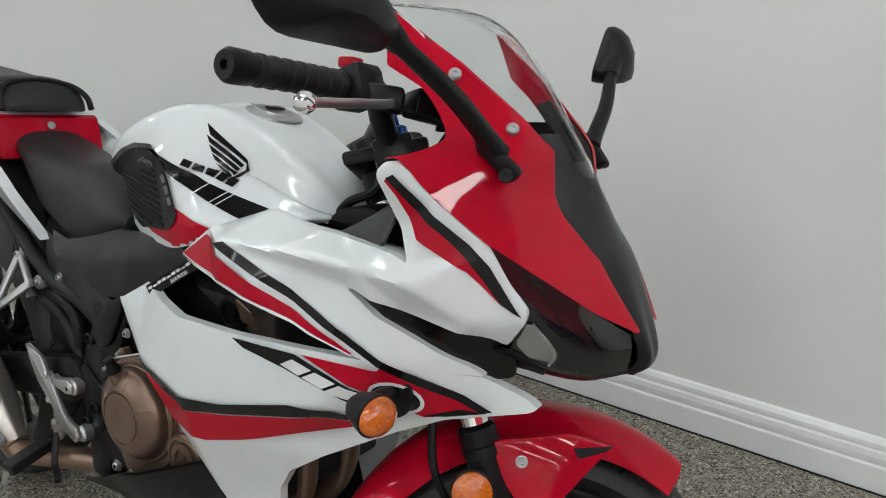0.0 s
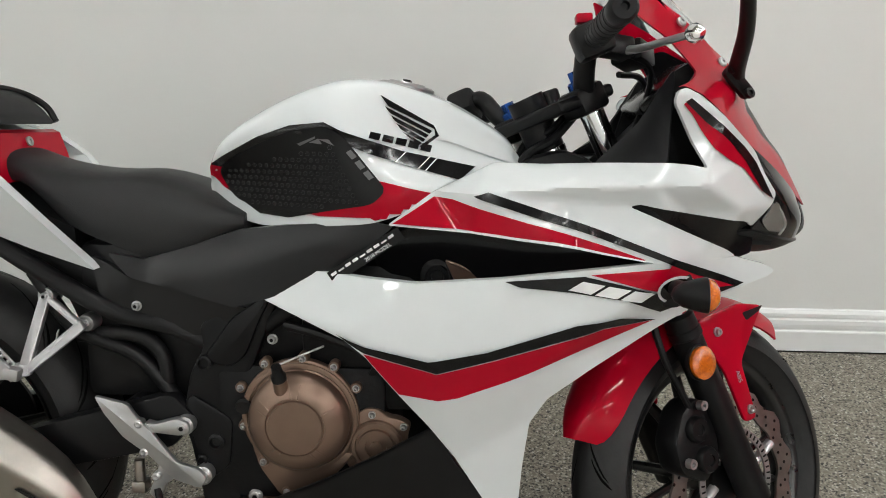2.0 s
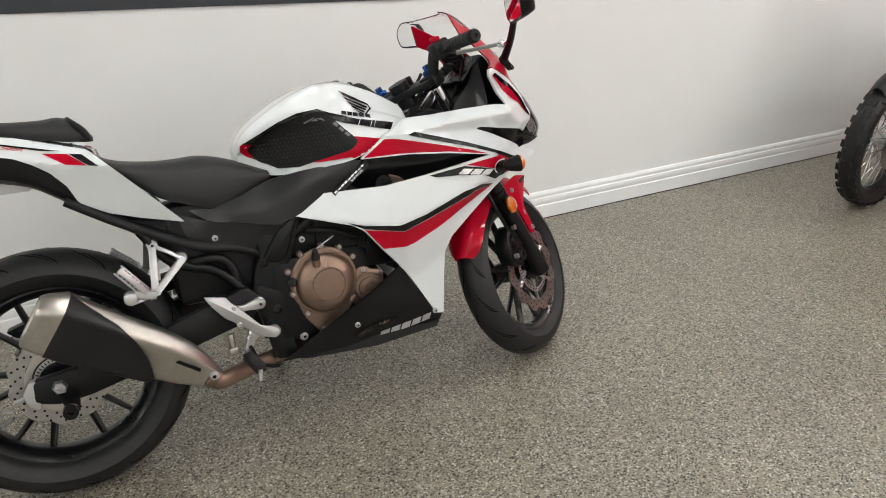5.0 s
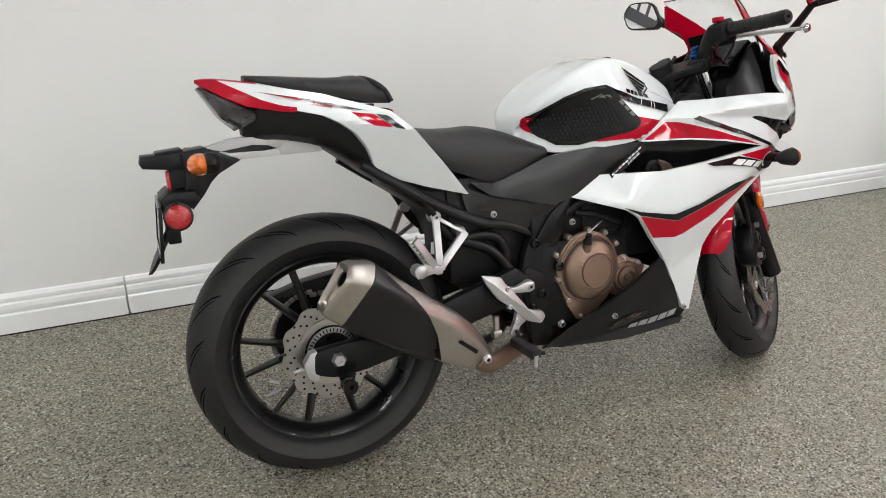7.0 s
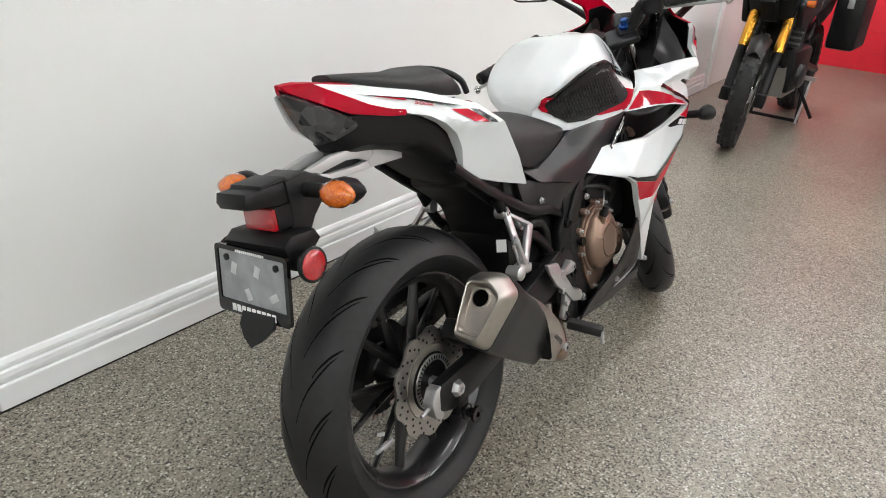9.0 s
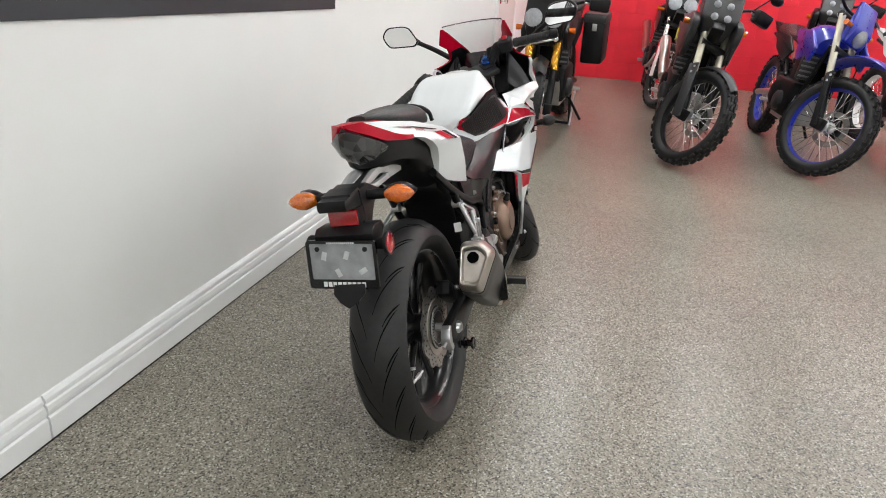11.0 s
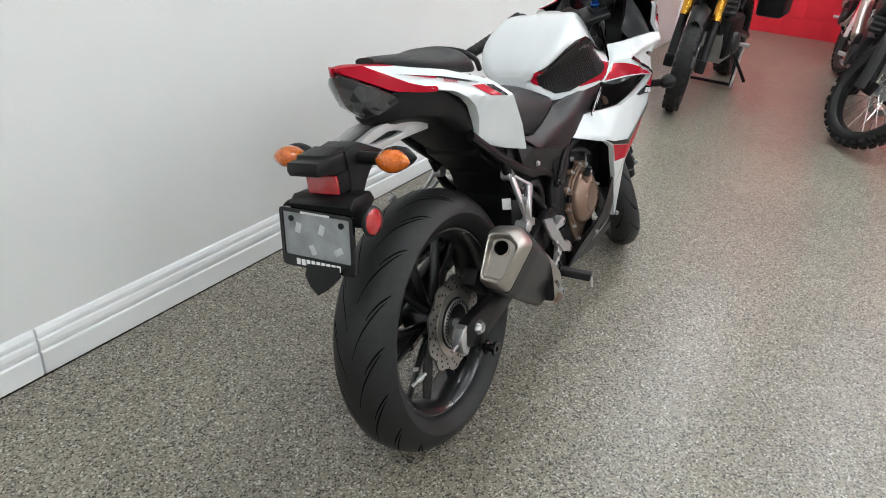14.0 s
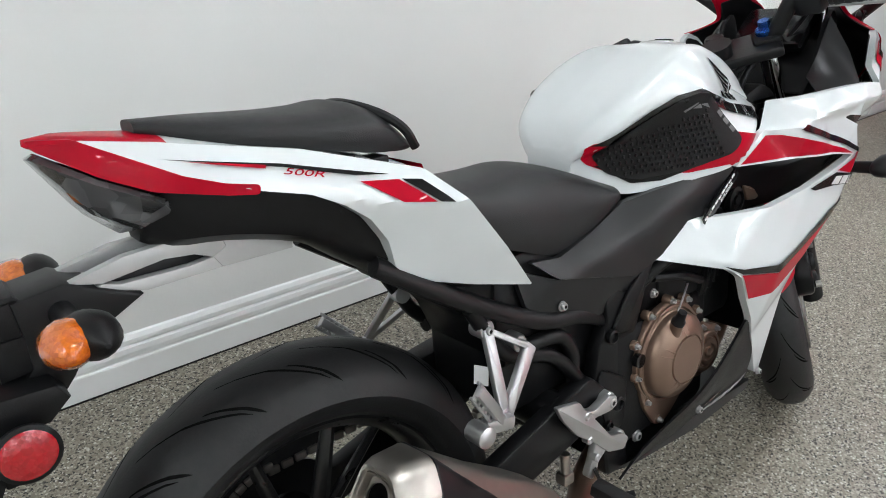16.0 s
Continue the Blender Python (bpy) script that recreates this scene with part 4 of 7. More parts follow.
# seat base and side covers
COVER = folded_surface([(0.355, 0.668, -0.098), (0.418, 0.660, -0.100), (0.490, 0.682, -0.100), (0.568, 0.710, -0.096), (0.648, 0.720, -0.116), (0.772, 0.732, -0.140), (0.815, 0.724, -0.150), (0.725, 0.643, -0.136), (0.620, 0.604, -0.134), (0.567, 0.588, -0.131), (0.523, 0.600, -0.128), (0.398, 0.630, -0.120), (0.470, 0.640, -0.122), (0.556, 0.655, -0.126), (0.660, 0.690, -0.138), (0.330, 0.660, -0.102), (0.60, 0.580, -0.126), (0.545, 0.540, -0.118), (0.470, 0.534, -0.116), (0.400, 0.556, -0.113), (0.340, 0.600, -0.108)], [(1, 12), (12, 13), (13, 14), (14, 6), (10, 13), (11, 12)], 0.005)
for side in (-1, 1):
    part("side_cover", panel([(0.36, 0.665), (0.418, 0.657), (0.49, 0.678), (0.568, 0.706), (0.648, 0.717), (0.772, 0.729), (0.812, 0.722), (0.725, 0.646), (0.62, 0.607), (0.567, 0.591), (0.523, 0.602), (0.40, 0.632)], COVER, side=side, d=0.01), CHARCOAL, bike, "charcoal plastic side cover")
    plate_low = part("frame_cover", panel([(0.33, 0.66), (0.40, 0.630), (0.523, 0.600), (0.57, 0.592), (0.60, 0.585), (0.545, 0.545), (0.47, 0.538), (0.40, 0.56), (0.345, 0.60)], COVER, side=side, d=0.01, lift=-0.006), CHARCOAL, bike, "charcoal plastic frame cover")
    if side < 0:
        bolt((0.409, -0.113, 0.586), plate_low, 0.006)
part("number_sticker", moved(box(-0.062, 0.062, -0.001, 0.001, -0.010, 0.010), pose(0.772, -0.150, 0.679, 0, -34, 2)), GLOSSBLACK, bike, "small printed sticker")
lettering("sticker_text", "2018 MODEL", 0.008, pose(0.772, -0.150, 0.679, 0, -34, 2) @ pose(0.018, -0.0013, -0.0055, 90, 0, 0), DECALW, bike)
for k in range(9):
    part("print_bar", moved(box(-0.058 + k * 0.0125, -0.049 + k * 0.0125, -0.0018, -0.001, 0.0015, 0.0055 - 0.0015 * (k % 3 == 1)), pose(0.772, -0.150, 0.679, 0, -34, 2)), DECALW, bike)

# tail
TAILY = folded_surface([(-0.217, 0.933, -0.004), (-0.181, 0.931, -0.038), (-0.110, 0.921, -0.058), (0.030, 0.892, -0.086), (0.170, 0.848, -0.118), (0.209, 0.804, -0.158), (0.282, 0.720, -0.140), (0.352, 0.638, -0.114), (0.250, 0.665, -0.104), (0.156, 0.697, -0.097), (0.124, 0.727, -0.102), (0.109, 0.768, -0.116), (0.098, 0.822, -0.142), (0.052, 0.830, -0.128), (0.018, 0.843, -0.117), (-0.030, 0.860, -0.108), (-0.032, 0.853, -0.104), (-0.059, 0.856, -0.094), (-0.127, 0.870, -0.068), (-0.169, 0.891, -0.050), (-0.212, 0.919, -0.008), (-0.097, 0.886, -0.082)], [(21, 15), (15, 12), (12, 5), (1, 21), (9, 7)], 0.004)
TAILW = [(-0.178, 0.929), (-0.11, 0.918), (0.03, 0.889), (0.168, 0.845), (0.207, 0.803), (0.28, 0.72), (0.348, 0.640), (0.25, 0.668), (0.158, 0.700), (0.127, 0.728), (0.112, 0.768), (0.085, 0.803), (0.055, 0.826), (0.02, 0.845), (-0.03, 0.858), (-0.097, 0.883)]
TAILR = [(-0.215, 0.932), (-0.181, 0.931), (-0.097, 0.884), (-0.061, 0.871), (-0.03, 0.865), (-0.032, 0.855), (-0.059, 0.858), (-0.125, 0.872), (-0.167, 0.893), (-0.209, 0.921)]
for side in (-1, 1):
    tailw = part("tail_panel", panel(TAILW, TAILY, side=side, d=0.022, step=0.010), WHITE, bike, "glossy white tail panel")
    part("tail_flash", panel(TAILR, TAILY, side=side, d=0.008, lift=0.002, r=0.003), RED, bike, "red tail flash")
    if side < 0:
        tail_tree = tree_of(tailw)
        film("tail_stripe", [[(0.078, 0.848), (0.127, 0.841), (0.162, 0.810), (0.120, 0.818)]], tail_tree, RED, tailw, "red tail stripe", lift=0.0018)
        film("tail_black", [[(0.130, 0.841), (0.156, 0.836), (0.186, 0.805), (0.166, 0.8095)], [(-0.115, 0.903), (0.0, 0.880), (0.118, 0.848), (0.075, 0.855), (0.0, 0.8765)]], tail_tree, GLOSSBLACK, tailw, "black tail line", lift=0.0028)
        film("tail_redline", [[(-0.098, 0.8985), (-0.016, 0.8815), (-0.018, 0.8782)]], tail_tree, RED, tailw, lift=0.0036)
        u = Vector((0.170, -0.118, 0.848)) - Vector((-0.110, -0.058, 0.921))
        v = (Vector((-0.110, -0.058, 0.921)) - Vector((-0.030, -0.108, 0.860))).normalized()
        u = u.normalized()
        v = (v - u * v.dot(u)).normalized()
        w = u.cross(v)
        c = Vector((0.022, TAILY(0.022, 0.8655), 0.8655)) + w * 0.0016
        m = Matrix(((u.x, v.x, w.x, c.x), (u.y, v.y, w.y, c.y), (u.z, v.z, w.z, c.z), (0, 0, 0, 1))) @ Matrix(((1.9, 0.55, 0, 0), (0, 1, 0, 0), (0, 0, 1, 0), (0, 0, 0, 1)))
        lettering("tail_number", "500R", 0.0115, m, RED, tailw)
DECK = ((-0.216, 0.930, 0.006), (-0.18, 0.931, 0.038), (-0.10, 0.920, 0.060), (0.0, 0.896, 0.080), (0.10, 0.868, 0.096), (0.165, 0.848, 0.102))
for name, rows, paint, text in (("tail_top", DECK[:3], RED, "red tail top"), ("tail_deck", DECK[2:], WHITE, "white deck under the pillion seat")):
    rows = [[(x, -w, z - 0.004), (x, -w * 0.7, z), (x, 0, z + 0.003), (x, w * 0.7, z), (x, w, z - 0.004)] for x, z, w in rows]
    part(name, thick(skin([smooth_path(r, 3) for r in dense(rows, 3)]), 0.006), paint, bike, text)
front = part("tail_front", skin(dense([[(0.165, y, 0.851), (0.178, y, 0.846), (0.19, y, 0.81), (0.2, y, 0.77)] for y in (-0.105, -0.06, 0, 0.06, 0.105)], 3)), RED, bike, "red panel behind the seat")
part("seat_lock", lathe([(0.008, 0), (0.008, 0.003), (0.004, 0.003), (0.003, 0.001), (0, 0.001)], 14, (0.187, 0.0, 0.832), (0.187 + 1, 0, 0.832 + 0.25)), ALU, front, "round metal seat lock")
rows = []
for x, z0, z1, w in ((-0.134, 0.812, 0.855, 0.028), (-0.11, 0.802, 0.866, 0.052), (-0.05, 0.797, 0.862, 0.076), (0.03, 0.775, 0.848, 0.09), (0.09, 0.735, 0.82, 0.098), (0.15, 0.69, 0.78, 0.09), (0.22, 0.655, 0.74, 0.088), (0.30, 0.63, 0.70, 0.08)):
    rows.append([(x, -w * 0.55, z0), (x, -w * 0.9, z0 + 0.012), (x, -w, z0 + 0.03), (x, -w, z1), (x, w, z1), (x, w, z0 + 0.03), (x, w * 0.9, z0 + 0.012), (x, w * 0.55, z0)])
part("undertail", skin(dense(rows, 3), closed=True, caps=True), MATBLACK, bike, "black plastic undertail")
half = [[(-0.207, 0.011, 0.917), (-0.210, 0.005, 0.918), (-0.211, 0, 0.918)], [(-0.166, 0.049, 0.890), (-0.186, 0.024, 0.888), (-0.192, 0, 0.887)], [(-0.113, 0.062, 0.862), (-0.160, 0.034, 0.856), (-0.172, 0, 0.856)], [(-0.108, 0.050, 0.850), (-0.130, 0.028, 0.836), (-0.143, 0, 0.829)]]
rows = [r + [(x, -y, z) for x, y, z in r[-2::-1]] for r in half]
part("tail_light", thick(skin(dense(rows, 2)), 0.008), TAILLENS, bike, "grey faceted tail light lens")
part("lamp_core", plate([(-0.165, 0.900), (-0.12, 0.89), (-0.09, 0.86), (-0.125, 0.832)], -0.030, 0.030), MATBLACK, bike)
# black blocks for the dark gaps below the pillion seat, shade made solid
for x in (0.03, 0.075, 0.12):
    part("gap_block", box(x, x + 0.022, -0.090, -0.06, 0.874 - x * 0.2, 0.886 - x * 0.2, 0.002), MATBLACK, bike)

# plate carrier
def arm_side(y0, y1):
    return join(plate([(-0.215, 0.792), (-0.157, 0.806), (-0.105, 0.809), (-0.054, 0.801), (-0.050, 0.789), (-0.066, 0.780), (-0.086, 0.7885), (-0.118, 0.7920), (-0.182, 0.7835)], y0, y1, 0.001),
                plate([(-0.054, 0.801), (0.03, 0.782), (0.03, 0.765), (-0.057, 0.766), (-0.066, 0.780), (-0.050, 0.789)], y0, y1, 0.001),
                plate([(-0.196, 0.781), (-0.182, 0.7835), (-0.165, 0.778), (-0.092, 0.777), (-0.066, 0.780), (-0.057, 0.766), (-0.142, 0.764)], y0, y1, 0.001))


hanger = part("plate_carrier", arm_side(-0.034, -0.020), SILVER, bike, "silver plate carrier arm with a long slot")
part("far_arm", arm_side(0.020, 0.034), SILVER, hanger)
part("arm_core", plate([(-0.20, 0.785), (-0.105, 0.800), (-0.05, 0.792), (0.03, 0.776), (0.03, 0.768), (-0.06, 0.770), (-0.142, 0.768)], -0.010, 0.010), GREYPL, hanger)
hub = part("lamp_bar", plate([(-0.342, 0.787), (-0.313, 0.788), (-0.271, 0.791), (-0.249, 0.787), (-0.262, 0.752), (-0.341, 0.762), (-0.346, 0.772)], -0.036, 0.036, 0.004), MATBLACK, hanger, "black lamp housing above the plate")
part("lamp_hood", plate([(-0.315, 0.7875), (-0.312, 0.793), (-0.262, 0.797), (-0.255, 0.789)], -0.037, 0.037, 0.003), MATBLACK, hub)
part("bracket", plate([(-0.266, 0.790), (-0.218, 0.796), (-0.146, 0.763), (-0.194, 0.738), (-0.212, 0.721), (-0.227, 0.699), (-0.254, 0.669), (-0.272, 0.688), (-0.275, 0.704), (-0.262, 0.721), (-0.262, 0.751)], -0.040, 0.040, 0.004), MATBLACK, hub, "black tapering bracket")
part("reflector_box", plate([(-0.293, 0.754), (-0.290, 0.714), (-0.25, 0.718), (-0.25, 0.756)], -0.038, 0.038, 0.003), MATBLACK, hub)
part("rear_reflector", box(-0.299, -0.290, -0.036, 0.036, 0.716, 0.752, 0.003), REDLENS, hub, "red rectangular reflector")
part("plate_bracket", plate([(-0.318, 0.700), (-0.300, 0.714), (-0.250, 0.712), (-0.240, 0.695), (-0.262, 0.676), (-0.310, 0.676)], -0.074, 0.074, 0.004), MATBLACK, hub)
part("plate_arm", box(-0.312, -0.285, -0.03, 0.03, 0.60, 0.69, 0.004), MATBLACK, hub)
flap = skin([[(-0.292 + (0.66 - z) * 0.55 * -1 + d, y, z) for y, z in ((-0.036, 0.66), (-0.040, 0.566), (-0.022, 0.548), (0.0, 0.536), (0.022, 0.548), (0.040, 0.566), (0.036, 0.66))] for d in (0, 0.008)], closed=True, caps=True)
part("mud_flap", flap, MATBLACK, hub, "black pointed mud flap")
for side in (-1, 1):
    stalk = part("turn_signal", rod((-0.225, side * 0.03, 0.768), (-0.225, side * 0.095, 0.767), 0.013, 0.012, bevel=0.003), MATBLACK, hub, "rear indicator with an amber lens")
    c = Vector((-0.228, side * 0.092, 0.768))
    sc = Matrix.Translation(c) @ Matrix.Diagonal((1.1, 1, 1, 1)) @ Matrix.Translation(-c)
    part("lens", moved(lathe([(0.010, -0.002), (0.0185, 0.012), (0.0225, 0.028), (0.0205, 0.044), (0.0125, 0.060), (0.004, 0.070), (0, 0.072)], 14, c + Vector((-0.006, 0, 0)), c + Vector((-0.018, side * 0.1, 0))), sc), AMBER, stalk, "amber faceted lens")
    part("shell", moved(lathe([(0.012, -0.008), (0.0185, 0.006), (0.0225, 0.026), (0.020, 0.044), (0.010, 0.060), (0.002, 0.068)], 18, c + Vector((0.007, 0, 0)), c + Vector((0.016, side * 0.1, 0))), sc), MATBLACK, stalk)
    disc = part("round_reflector", lathe([(0.026, 0), (0.026, 0.006), (0.023, 0.009), (0.01, 0.011), (0, 0.011)], 26, (-0.289, side * 0.094, 0.667), (-0.289, side * 1.094, 0.667)), REDLENS, hub, "round red side reflector")
    part("reflector_rim", lathe([(0.0275, 0), (0.029, 0.003), (0.029, 0.007), (0.0262, 0.0085)], 26, (-0.289, side * 0.093, 0.667), (-0.289, side * 1.094, 0.667)), MATBLACK, disc)
    part("reflector_bracket", box(-0.302, -0.276, min(side * 0.045, side * 0.094), max(side * 0.045, side * 0.094), 0.656, 0.680, 0.003), MATBLACK, hub)
pm = pose(-0.324, 0.011, 0.632, 0, 5, 0) @ pose(0, 0, 0, 3, 0, 0)
def yz_ring(w, h, w1, z0, z1, x0, x1):
    """A flat frame facing backwards with rounded corners and an open middle."""
    out = rounded([(-w, -h), (w, -h), (w, h), (-w, h)], 0.010, 5)
    inn = rounded([(-w1, z0), (w1, z0), (w1, z1), (-w1, z1)], 0.004, 5)
    rows = [[(x0, y, z) for y, z in inn], [(x0, y, z) for y, z in out], [(x1, y, z) for y, z in out], [(x1, y, z) for y, z in inn]]
    return skin(rows + rows[:1], closed=True)


board = part("plate_frame", moved(yz_ring(0.088, 0.058, 0.080, -0.036, 0.050, -0.004, 0.003), pm), GLOSSBLACK, hub, "black dealer frame around a blank plate")
part("blank_plate", moved(box(-0.001, 0.001, -0.080, 0.080, -0.036, 0.050), pm), PLATEMAT, board, "grey blank plate with a wrinkled film and painted sheen")
# Pale chips laid on the plate paint its sheen as colour.
for y, z, r in ((-0.012, 0.022, 20), (0.012, -0.020, -25), (-0.05, -0.015, 60), (0.045, 0.02, 15)):
    part("sheen_patch", moved(box(-0.0016, -0.001, -0.006, 0.006, -0.010, 0.010), pm @ Matrix.Translation((0, y, z)) @ Matrix.Rotation(radians(r), 4, "X")), PLATESHEEN, board)
def yz_bars(n, y0, y1, z0, z1, x, gap):
    w = (y1 - y0) / n
    out = None
    for k in range(n):
        b = box(x - 0.0006, x, y0 + k * w, y0 + (k + 1 - gap) * w, z0, z1)
        out = b if out is None else join(out, b)
    return out


part("frame_blocks", moved(yz_bars(9, -0.055, 0.055, -0.053, -0.041, -0.0042, 0.25), pm), DECALW, board)
part("frame_small_blocks", moved(yz_bars(14, -0.035, 0.035, 0.050, 0.054, -0.0042, 0.3), pm), DECALW, board)
for y in (-0.06, 0.06):
    part("plate_screw", moved(lathe([(0.006, 0), (0.006, 0.003), (0, 0.004)], 10, (-0.001, y, 0.037), (-1, y, 0.037)), pm), MATBLACK, board)

# ---- running gear ----
def ring_disc(r0, r1, y, d, waves, holes, m, parent, name="brake_disc"):
    """A wavy brake disc with rows of small black dots painted as shaded drill holes."""
    n = waves * 8
    bm = bmesh.new()
    out, inn = [], []
    for k in range(n):
        a = 2 * math.pi * k / n
        rr = r1 * (1 + 0.035 * (1 if math.sin(waves * a) > 0.2 else -1 if math.sin(waves * a) < -0.2 else math.sin(waves * a) * 5) - 0.02)
        ri = r0 * (1 + 0.02 * math.sin(waves * a + 1))
        out.append((rr * math.cos(a), rr * math.sin(a)))
        inn.append((ri * math.cos(a), ri * math.sin(a)))
    rows = []
    for pts, yy in ((inn, y - d), (out, y - d), (out, y + d), (inn, y + d)):
        rows.append([(x, yy, z) for x, z in pts])
    rows.append(rows[0])
    ob = part(name, moved(skin(rows, closed=True), m), DISC, parent, "drilled steel brake disc")
    bm = None
    for k in range(holes):
        for j, f in enumerate((0.22, 0.5, 0.78)):
            a = 2 * math.pi * (k + j * 0.33) / holes
            r = r0 + (r1 - r0) * f
            c = lathe([(0.003, 0), (0.003, 0.0006), (0, 0.0006)], 8, (r * math.cos(a), y - d, r * math.sin(a)), (r * math.cos(a), y - d - 1, r * math.sin(a)))
            bm = c if bm is None else join(bm, c)
    part("hole_dots", moved(bm, m), FRAME, ob)
    return ob


# rear disc, sensor ring, swingarm, chain
ring_disc(0.078, 0.114, -0.062, 0.0025, 10, 20, REAR, rear_wheel)
part("disc_carrier", moved(lathe([(0.03, 0), (0.078, 0.002), (0.078, 0.007), (0.03, 0.009)], 30, (0, -0.056, 0), (0, -1, 0)), REAR), RIM, rear_wheel)
part("carrier_ring", moved(lathe([(0.062, 0), (0.078, 0), (0.078, 0.003), (0.062, 0.003)], 48, (0, -0.064, 0), (0, -1, 0), closed=True), REAR), STEEL, rear_wheel, "pale metal disc carrier")
sensor = part("sensor_ring", moved(lathe([(0.046, 0), (0.058, 0), (0.058, 0.003), (0.046, 0.003)], 50, (0, -0.070, 0), (0, -1, 0), closed=True), REAR), ALU, rear_wheel, "slotted metal sensor ring")
# Black bars laid on the ring paint its slots as dark.
bm = None
for k in range(40):
    a = 2 * math.pi * k / 40
    c = moved(box(-0.004, 0.004, -0.0006, 0.0006, -0.0012, 0.0012), REAR @ Matrix.Rotation(-a, 4, "Y") @ Matrix.Translation((0.052, -0.0735, 0)))
    bm = c if bm is None else join(bm, c)
part("slots", bm, FRAME, sensor)
part("axle", moved(lathe([(0.012, 0), (0.012, 0.17), (0.018, 0.17), (0.018, 0.182), (0.013, 0.19), (0.007, 0.19), (0.007, 0.184), (0, 0.184)], 6, (0, 0.05, 0), (0, -1, 0)), REAR), ALU, bike, "bright rear axle nut")
SWING = [(-0.055, 0.338), (-0.06, 0.285), (-0.01, 0.268), (0.06, 0.272), (0.20, 0.30), (0.46, 0.36), (0.50, 0.41), (0.46, 0.45), (0.30, 0.405), (0.12, 0.352), (0.02, 0.345)]
swing = part("swingarm", plate(SWING, -0.128, -0.098, 0.006, 0.012), FRAME, bike, "black box-section swingarm")
part("left_arm", plate(SWING, 0.098, 0.128, 0.006, 0.012), FRAME, swing)
part("cross_tube", rod((0.40, -0.11, 0.40), (0.40, 0.11, 0.40), 0.035), FRAME, swing)
for s in (-1, 1):
    part("axle_block", plate([(-0.046, 0.340), (-0.062, 0.336), (-0.078, 0.312), (-0.072, 0.282), (-0.056, 0.268), (-0.046, 0.275)], s * 0.114 - 0.013, s * 0.114 + 0.013, 0.002, 0.004), ALU, swing, "bright chain adjuster block")
    part("adjuster_screw", rod((-0.075, s * 0.114, 0.300), (-0.100, s * 0.114, 0.297), 0.004), ALU, swing)
spool = part("stand_spool", lathe([(0.008, 0), (0.008, 0.01), (0.017, 0.012), (0.017, 0.018), (0.01, 0.022), (0.01, 0.03), (0.017, 0.034), (0.017, 0.04), (0.006, 0.04), (0.005, 0.03), (0, 0.03)], 20, (0.012, -0.125, 0.255), (0.012, -1, 0.255)), GLOSSBLACK, swing, "black stand spool")
part("spool_bracket", plate([(-0.01, 0.30), (0.04, 0.30), (0.03, 0.24), (0.004, 0.24)], -0.128, -0.12, r=0.008), FRAME, swing)
part("sprocket", moved(lathe([(0.055, 0), (0.106, 0), (0.106, 0.006), (0.055, 0.006)], 44, (0, 0.075, 0), (0, 1, 0), closed=True), REAR), FRAME, rear_wheel, "dark rear sprocket")
bm = None
for k in range(46):
    t = k / 46
    if t < 0.5:
        p, q = Vector((0, 0.078, 0.412)), Vector((0.50, 0.078, 0.44))
        c = p.lerp(q, t * 2)
    else:
        p, q = Vector((0.50, 0.078, 0.36)), Vector((0, 0.078, 0.212))
        c = p.lerp(q, (t - 0.5) * 2)
    b = moved(box(-0.009, 0.009, -0.008, 0.008, -0.006, 0.006, 0.002), Matrix.Translation(c))
    bm = b if bm is None else join(bm, b)
for k in range(22):
    a = math.pi / 2 + math.pi * (k + 0.5) / 22
    bm = join(bm, moved(box(-0.007, 0.007, -0.008, 0.008, -0.006, 0.006, 0.002), Matrix.Translation((0.108 * math.cos(a), 0.078, 0.312 + 0.108 * math.sin(a))) @ Matrix.Rotation(-a + math.pi / 2, 4, "Y")))
part("drive_chain", bm, STEEL, bike, "steel drive chain")
part("chain_guard", plate([(-0.108, 0.420), (-0.020, 0.446), (0.10, 0.462), (0.35, 0.490), (0.36, 0.445), (0.08, 0.412), (-0.012, 0.392), (-0.085, 0.398)], 0.075, 0.118, 0.003, 0.006), MATBLACK, bike, "black chain guard")
cal = part("rear_caliper", moved(box(-0.04, 0.045, -0.03, 0.012, -0.022, 0.022, 0.008), pose(0.085, -0.075, 0.385, 0, 40, 0)), FRAME, bike, "black rear brake caliper")
part("caliper_bolt", lathe([(0.007, 0), (0.007, 0.01), (0, 0.01)], 6, (0.10, -0.105, 0.39), (0.10, -1, 0.39)), ALU, cal)
part("valve_stem", moved(join(rod((-0.150, -0.03, -0.092), (-0.118, -0.05, -0.072), 0.0042), rod((-0.138, -0.038, -0.0845), (-0.126, -0.045, -0.077), 0.0065)), REAR), ALU, rear_wheel, "small valve stem")
part("wheel_weight", moved(box(-0.012, 0.012, -0.003, 0.003, -0.004, 0.004), REAR @ pose(-0.13, -0.028, -0.06, 0, 25, 0)), ALU, rear_wheel)
